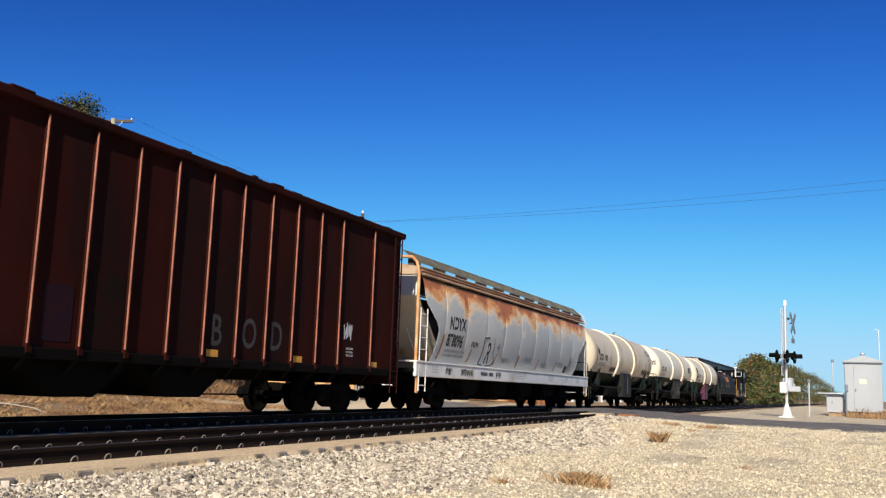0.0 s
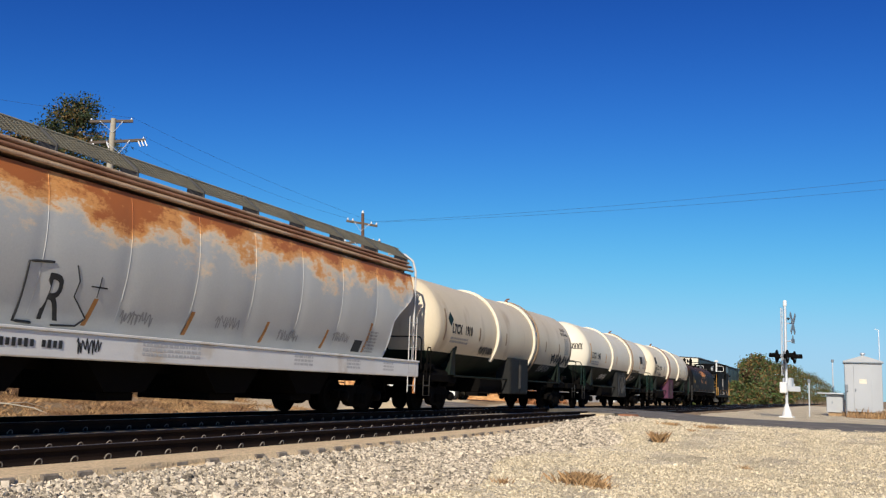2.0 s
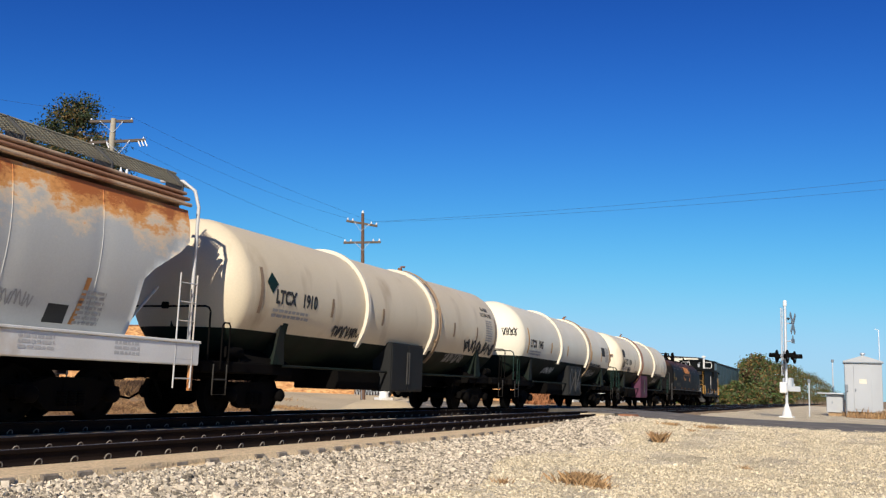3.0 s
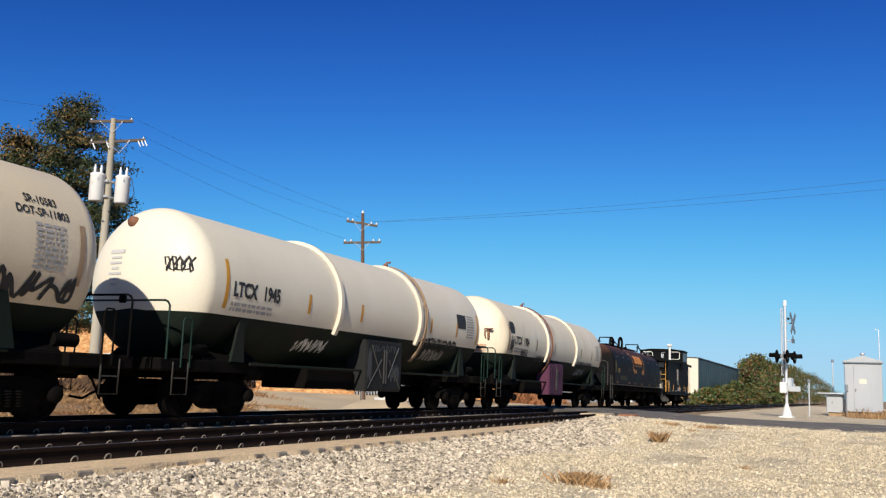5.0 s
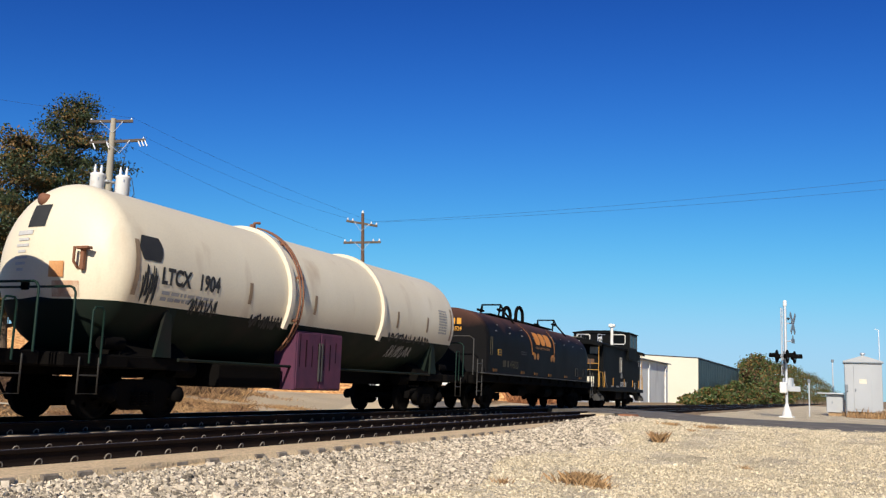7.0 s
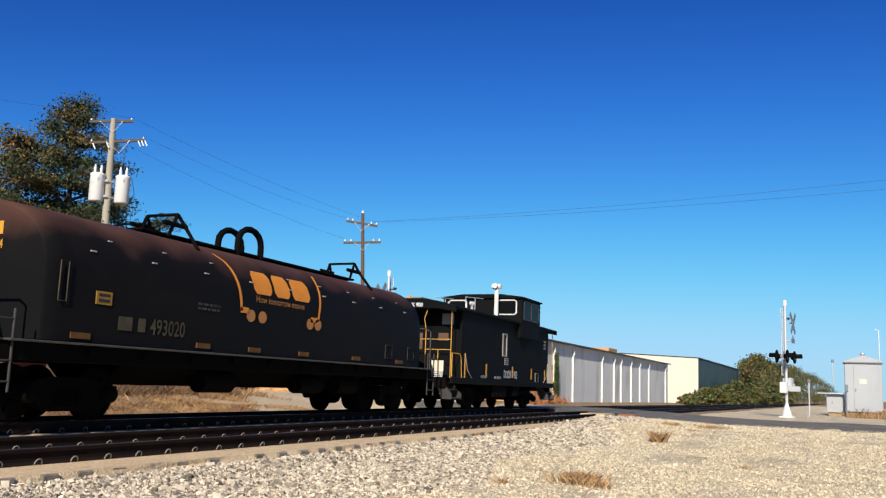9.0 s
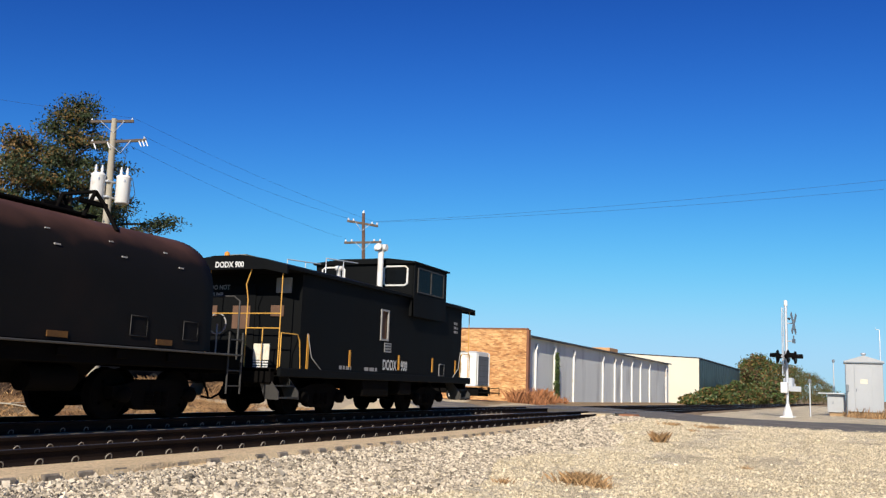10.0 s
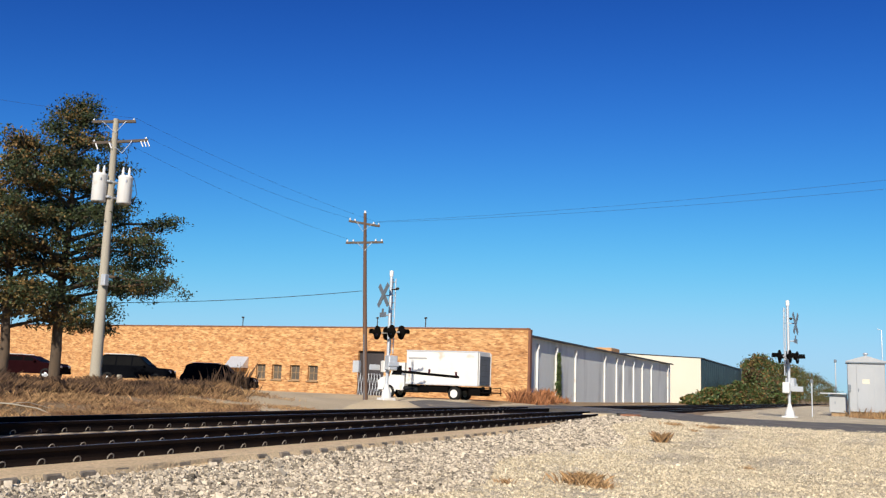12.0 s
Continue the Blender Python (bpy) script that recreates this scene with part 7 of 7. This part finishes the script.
def tree(x, y, z, height, reach, first, count, leaf, seed, leaves, label, squash=1.0, radius=0.3, lean=(0, 0)):
    """A trunk with tiers of limbs; leaves sit in clumps along the outer part of each limb."""
    rnd = np.random.default_rng(seed)
    t = thing("tree", label, "tree", pose(x, y, z))
    top = Vector((lean[0], lean[1], height))
    pts = [top * k + Vector((0.12 * math.sin(k * 9 + seed), 0.12 * math.cos(k * 7 + seed), 0)) * (k > 0) for k in np.linspace(0, 1, 9)]
    pts[0].z = -0.4
    part("trunk", Geo().tube(pts, radius, 12, 0.04), M["bark"], t)
    limbs = Geo()
    clumps = []
    n = int(height * 3.6)
    for i in range(n):
        k = first + (1 - first) * (i + rnd.uniform(0, 1)) / n
        base = top * k
        shape = (1 - (k - first) / (1 - first)) ** 0.75 * (0.62 + 0.38 * min(1, (k - first) * 6 + 0.35))
        ln = max(reach * shape * rnd.uniform(0.55, 1.08), 0.5)
        a = i * 2.4 + rnd.uniform(-0.4, 0.4)
        rise = rnd.uniform(-0.22, 0.10) + 0.75 * k
        tip = base + Vector((math.cos(a) * ln, math.sin(a) * ln, ln * rise * 0.6))
        mid = base.lerp(tip, 0.5) + Vector((0, 0, 0.08 * ln))
        limbs.tube([base, mid, tip], 0.02 + 0.022 * ln, 5, 0.012, caps=False)
        for j in range(int(3 + ln * 3.4)):
            q = 0.30 + 0.74 * (j + rnd.uniform(0, 1)) / int(3 + ln * 3.4)
            c = base.lerp(mid, q * 2) if q < 0.5 else mid.lerp(tip, q * 2 - 1)
            w = (0.25 + 0.10 * ln) * (1 if q < 0.9 else 0.5)
            c = c + Vector((rnd.normal(0, w), rnd.normal(0, w), rnd.normal(0, 0.16)))
            clumps.append(tuple(c))
            if j % 2 == 0:
                limbs.tube([base.lerp(tip, max(q - 0.15, 0)), c], 0.018, 4, 0.008, caps=False)
    part("branchwork", limbs, M["bark"], t)
    for q, (m, share) in enumerate(leaves):
        sel = [c for i, c in enumerate(clumps) if (i * 7919 % 100) / 100 < share] if q else clumps
        v, f = leaf_cloud(sel, (0.30, 0.30, 0.15 * squash), leaf, int(count * share), rnd)
        leaf_part("crown", v, f, m, t)
    return t


tree(31.5, 33.5, 0.1, 13.6, 6.7, 0.20, 60000, 0.074, 3, ((M["leafdark"], 1.0), (M["leafbrown"], 0.16)), "tall dark green tree with layered limbs beside the pole", radius=0.27)
tree(29.3, 34.4, 0.1, 11.4, 4.3, 0.22, 12000, 0.105, 8, ((M["leafbrown"], 0.9), (M["leafdark"], 0.45)), "smaller tree with browning autumn leaves", radius=0.24)
tree(24.0, 37.0, 0.1, 9.5, 4.4, 0.2, 12000, 0.11, 12, ((M["leafbrown"], 0.8), (M["leafdark"], 0.5)), "browning tree at the edge of the lot", radius=0.24)


def far_tree(x, y, h, w, leaves, seed, label):
    rnd = np.random.default_rng(seed)
    t = thing("tree", label, "tree", pose(x, y, ground_z(x, y)), group="distant trees")
    part("trunk", Geo().tube([(0, 0, -0.3), (0.1, 0, h * 0.5), (0, 0.1, h * 0.9)], 0.3, 7, 0.06), M["bark"], t)
    cl = []
    for i in range(46):
        a, k = rnd.uniform(0, 6.28), rnd.uniform(0.1, 1.0)
        r = w * math.sin(math.pi * min(k * 0.8 + 0.18, 1.0)) ** 0.7 * rnd.uniform(0.3, 1.0)
        cl.append((math.cos(a) * r, math.sin(a) * r, h * k))
    lim = Geo()
    for c in cl[::4]:
        lim.tube([(0, 0, max(c[2] - 1.5, 0.4)), c], 0.09, 4, 0.03, caps=False)
    part("branchwork", lim, M["bark"], t)
    s = 0.42 if x > 230 else 0.32
    for m, share in leaves:
        v, f = leaf_cloud(cl, (w * 0.17, w * 0.17, h * 0.055), s, int(1900 * share), rnd)
        leaf_part("crown", v, f, m, t)


rr = random.Random(11)
G, B, R = M["leafgreen"], M["leafbrown"], M["leafrust"]
for i, (x, y, h, w) in enumerate(((248, 22, 9.0, 4.5), (262, 23, 11.5, 5), (280, 22.5, 13.5, 5.5), (296, 22.5, 14.5, 6), (318, 22, 13.5, 6), (345, 23, 15, 6), (375, 21, 15, 6.5), (410, 22, 17, 7), (450, 20, 17, 7), (500, 20, 18, 8), (560, 19, 18, 8), (630, 17, 18.5, 9), (720, 15, 19, 9), (830, 13, 19, 10), (980, 11, 19, 11))):
    far_tree(x, y, h, w, ((G, 0.8), (B if i % 3 else R, 0.5)), 30 + i, "green and brown roadside tree in the far treeline")
for i, (x, y, h, w) in enumerate(((141, 20.8, 1.4, 1.4), (152, 20.2, 2.0, 2.0), (163, 20.5, 3.0, 2.3), (172, 20.2, 2.4, 2.0), (184, 20.6, 3.6, 2.4), (194, 20.4, 2.8, 2.2), (202, 20.6, 4.6, 3.0), (216, 20.0, 3.8, 2.8), (230, 19.8, 4.8, 3.0), (246, 18.8, 5.0, 3.0), (262, 17.8, 4.6, 3.0), (285, 17.0, 4.6, 3.0), (310, 16.6, 4.6, 3.2))):
    far_tree(x, y, h, w, ((G, 0.95), (R if i in (6, 9, 10) else B, 0.40)), 60 + i, "bushy green and rust scrub along the track")


def blades(points, height, width, rnd, lean=0.35):
    n = len(points)
    p = np.array(points)
    h = height * rnd.uniform(0.45, 1.25, (n, 1))
    a = rnd.uniform(0, 6.28, n)
    d = np.stack([np.cos(a), np.sin(a), np.zeros(n)], 1)
    b = rnd.uniform(0, 6.28, n)
    ln = np.stack([np.cos(b), np.sin(b), np.zeros(n)], 1) * h * lean * rnd.uniform(0.2, 1.4, (n, 1))
    up = np.array([[0, 0, 1.0]])
    v = np.stack([p - d * width, p + d * width, p + ln * 0.4 + up * h * 0.6 + d * width * 0.6, p + ln + up * h], 1).reshape(-1, 3)
    return v, np.arange(4 * n).reshape(-1, 4)


def grass_field(name, label, material, where, count, height, width, seed, lean=0.35):
    """Blades scattered by where(u, v), which returns x, y."""
    rnd = np.random.default_rng(seed)
    pts = []
    while len(pts) < count:
        x, y = where(rnd)
        pts.append((x, y, ground_z(x, y) - 0.02))
    rise = np.array([[max(0.25, 0.85 + 0.9 * noise.noise(Vector((x * 0.55, y * 0.55, seed))))] for x, y, z in pts])
    v, f = blades(pts, height * rise, width, rnd, lean)
    ob = leaf_part(name, v, f, material, None)
    return tagged(ob, label, "grass", kind="stuff")


def clustered(x0, x1, y0, y1, n, spread, seed):
    r = np.random.default_rng(seed)
    cs = [(r.uniform(x0, x1), r.uniform(y0, y1)) for _ in range(n)]

    def where(rnd):
        c = cs[rnd.integers(0, n)]
        return c[0] + rnd.normal(0, spread), c[1] + rnd.normal(0, spread)
    return where


grass_field("dry_grass", "straw-coloured dead grass on the bank", M["straw"], clustered(6, 33, 19.5, 25, 120, 0.40, 1), 40000, 0.17, 0.006, 2, 1.1)
grass_field("dry_grass", "tall straw-coloured dead grass", M["straw"], clustered(14, 37, 24, 28.5, 80, 0.45, 4), 16000, 0.27, 0.006, 3, 0.9)
grass_field("brown_weeds", "tall dead brown weeds along the bank", M["straw2"], clustered(10, 36, 25.6, 28.0, 46, 0.46, 5), 34000, 0.40, 0.0055, 4, 0.75)
grass_field("dry_brush", "dark tangled dead brush along the bank", M["drybrush"], clustered(12, 36, 25.2, 27.4, 30, 0.42, 15), 26000, 0.46, 0.0055, 14, 0.8)
grass_field("brown_weeds", "dead brown brush before the parked car", M["straw2"], clustered(33.5, 37.2, 26.6, 29.2, 13, 0.32, 6), 6000, 0.46, 0.006, 5, 0.7)
grass_field("dry_stalks", "sparse tall dead stalks before the parked car", M["drybrush"], clustered(35.8, 38.4, 27.0, 28.6, 12, 0.25, 16), 190, 1.15, 0.010, 15)
grass_field("rusty_weeds", "rust-orange dead weeds at the foot of the warehouse", M["rustweed"], clustered(66.5, 69.6, 21.6, 23.2, 16, 0.3, 7), 3000, 0.72, 0.014, 6, 0.6)
grass_field("rusty_weeds", "dead weeds along the pale side wall", M["rustweed"], clustered(70.5, 79, 22.3, 23.0, 10, 0.35, 8), 1100, 0.75, 0.012, 7, 0.5)
grass_field("dry_grass", "thin dead grass beyond the road", M["straw"], clustered(52, 70, -3.5, -1.0, 20, 0.5, 9), 5000, 0.4, 0.02, 8)


def tuft(x, y, r, count, h, seed, label):
    rnd = np.random.default_rng(seed)
    pts = []
    for _ in range(count):
        a, k = rnd.uniform(0, 6.28), abs(rnd.normal(0, r * 0.5))
        px, py = x + math.cos(a) * k, y + math.sin(a) * k * 0.8
        pts.append((px, py, ground_z(px, py) + 0.0))
    v, f = blades(pts, h, 0.004, rnd, 0.9)
    tagged(leaf_part("grass_tuft", v, f, M["straw"], None), label, "grass tuft", group="grass tufts", kind="stuff")


for i, (x, y, r, n, h) in enumerate(((13.35, 3.55, 0.42, 900, 0.16), (13.0, 3.2, 0.3, 260, 0.1), (21.4, 3.85, 0.18, 220, 0.24), (27.2, 4.5, 0.5, 300, 0.1), (27.4, 3.4, 0.7, 500, 0.1), (25.6, 3.7, 0.3, 120, 0.08), (12.2, 4.35, 0.2, 90, 0.09), (17.5, 1.6, 0.3, 90, 0.07), (11.2, 1.6, 0.25, 90, 0.06), (10.2, 9.3, 0.06, 8, 0.4))):
    tuft(x, y, r, n, h, 80 + i, "dry tan grass tuft in the gravel")


branch = thing("fallen_branch", "pale bare fallen branch lying on the straw bank", "branch")
part("stem", Geo().tube([(18.9, 22.9, ground_z(18.9, 22.9) + 0.10), (19.4, 22.3, ground_z(19.4, 22.3) + 0.15), (19.7, 21.5, ground_z(19.7, 21.5) + 0.11), (19.6, 20.8, ground_z(19.6, 20.8) + 0.02)], 0.028, 6, 0.014), M["timber"], branch)
part("twig", Geo().tube([(19.4, 22.3, ground_z(19.4, 22.3) + 0.15), (20.0, 22.2, ground_z(20.0, 22.2) + 0.2), (20.6, 21.9, ground_z(20.6, 21.9) + 0.05)], 0.014, 5, 0.007), M["timber"], branch)


def ivy():
    rnd = np.random.default_rng(21)
    t = thing("ivy", "narrow strip of green ivy climbing the pale wall", "ivy")
    cs = [(78.9 + rnd.normal(0, 0.35 * (1 - k)), 23.2, -1.0 + 4.6 * k) for k in rnd.uniform(0, 1, 60)]
    v, f = leaf_cloud(cs, (0.16, 0.05, 0.2), 0.14, 2600, rnd)
    leaf_part("leaves", v, f, M["leafgreen"], t)


ivy()

# ---- loose stones ----


def stone_cloud(pts, sizes, rnd, coarse):
    """Irregular stones as one vertex and face array."""
    if coarse:
        base = np.array([(1, 0, 0), (-1, 0, 0), (0, 1, 0), (0, -1, 0), (0, 0, 1), (0, 0, -1)], float)
        tri = np.array([(0, 2, 4), (2, 1, 4), (1, 3, 4), (3, 0, 4), (2, 0, 5), (1, 2, 5), (3, 1, 5), (0, 3, 5)])
    else:
        base = np.array([(1, 1, 1), (-1, 1, 1), (-1, -1, 1), (1, -1, 1), (1, 1, -1), (-1, 1, -1), (-1, -1, -1), (1, -1, -1)], float) * 0.75
        tri = np.array([(0, 1, 2), (0, 2, 3), (4, 6, 5), (4, 7, 6), (0, 4, 5), (0, 5, 1), (1, 5, 6), (1, 6, 2), (2, 6, 7), (2, 7, 3), (3, 7, 4), (3, 4, 0)])
    n, k = len(pts), len(base)
    v = base[None] * (1 + rnd.uniform(-0.42, 0.30, (n, k, 3)))
    v *= rnd.uniform(0.6, 1.25, (n, 1, 3))
    q = rnd.normal(0, 1, (n, 4))
    q /= np.linalg.norm(q, axis=1)[:, None]
    w, x, y, z = q.T
    rot = np.stack([np.stack([1 - 2 * (y * y + z * z), 2 * (x * y - z * w), 2 * (x * z + y * w)], 1),
                    np.stack([2 * (x * y + z * w), 1 - 2 * (x * x + z * z), 2 * (y * z - x * w)], 1),
                    np.stack([2 * (x * z - y * w), 2 * (y * z + x * w), 1 - 2 * (x * x + y * y)], 1)], 1)
    v = np.einsum("nij,nkj->nki", rot, v) * sizes[:, None, None] + pts[:, None, :]
    f = (tri[None] + (np.arange(n) * k)[:, None, None]).reshape(-1, 3)
    return v.reshape(-1, 3), f


def shoulder_z(x, y):
    pr = [(5.0, ground_z(x, 5.0) + 0.02), (6.2, -0.48), (6.9, -0.365), (7.12, -0.295), (7.42, -0.235)]
    for (a, za), (b, zb) in zip(pr, pr[1:]):
        if a <= y <= b:
            return max(za + (zb - za) * (y - a) / (b - a), ground_z(x, y) + 0.02)
    return ground_z(x, y) + 0.02 if y < 5 else -0.2


def scatter(name, label, material, count, x0, x1, yf, size, coarse, seed, parent=None):
    rnd = np.random.default_rng(seed)
    k = rnd.uniform(0, 1, count) ** 1.5
    x = x0 + (x1 - x0) * k
    y = np.array([yf(a, b) for a, b in zip(x, rnd.uniform(0, 1, count))])
    s = size * np.exp(rnd.normal(0, 0.35, count))
    z = np.array([shoulder_z(a, b) for a, b in zip(x, y)]) + s * rnd.uniform(-0.1, 0.5, count)
    v, f = stone_cloud(np.stack([x, y, z], 1), s, rnd, coarse)
    ob = leaf_part(name, v, f, material, parent)
    return tagged(ob, label, kind="stuff")


scatter("ballast_stones", "loose pale grey crushed ballast stones", M["stones"], 112000, 5.5, 33, lambda x, u: 7.27 - (2.27 + 0.5 * math.sin(x * 0.7)) * u ** 0.9 * (1 if x < 22 else max(0.35, 1 - (x - 22) * 0.06)), 0.0165, False, 1)
scatter("gravel_pebbles", "loose pale tan pebbles over the gravel yard", M["pebbles"], 130000, 7.0, 31, lambda x, u: -2.0 + 8.3 * u ** 0.9, 0.0105, False, 2)
scatter("crib_stones", "small pale stones between the rails", M["pebbles"], 6000, 4, 33, lambda x, u: 8.15 + 1.3 * u, 0.014, True, 3)


def nearest_stones():
    """The stones at the foot of the bank, each by itself."""
    rnd = np.random.default_rng(9)
    kinds = []
    for i in range(8):
        v, f = stone_cloud(np.zeros((1, 3)), np.array([0.019]), rnd, False)
        me = bpy.data.meshes.new("stone")
        me.from_pydata(v.tolist(), [], f.tolist())
        me.materials.append(M["stone"])
        kinds.append(me)
    bed = next(o for o in scene.objects if o.name == "ballast_bed")
    for i in range(300):
        x, y = rnd.uniform(6.8, 10.6), rnd.uniform(5.4, 7.2)
        s = part("stone", kinds[i % 8], None, bed)
        s.matrix_basis = pose(x, y, shoulder_z(x, y) + 0.02, rnd.uniform(0, 360), rnd.uniform(0, 360), rnd.uniform(0, 360))


nearest_stones()


def motions():
    """The train rolls along its track at an even speed; its wheels turn with it."""
    for car, start in TRAIN:
        rows = []
        for k in range(0, 25):
            t = k * 0.5
            x = start - SPEED * t + SURGE.get(t, 0.0)
            a, b = track_z(x - 5.5), track_z(x + 5.5)
            rows.append((t, pose(x, TRACK_B, (a + b) / 2, 0, -math.degrees(math.atan2(b - a, 11.0)), 0)))
        walk(car, rows)
    for sets in WHEELS:
        for ws in sets:
            x, y, z = ws.location
            turn = math.degrees(SPEED / z)
            walk(ws, [(k / 15, pose(x, y, z, 0, -turn * k / 15, 0)) for k in range(0, 181)])


motions()
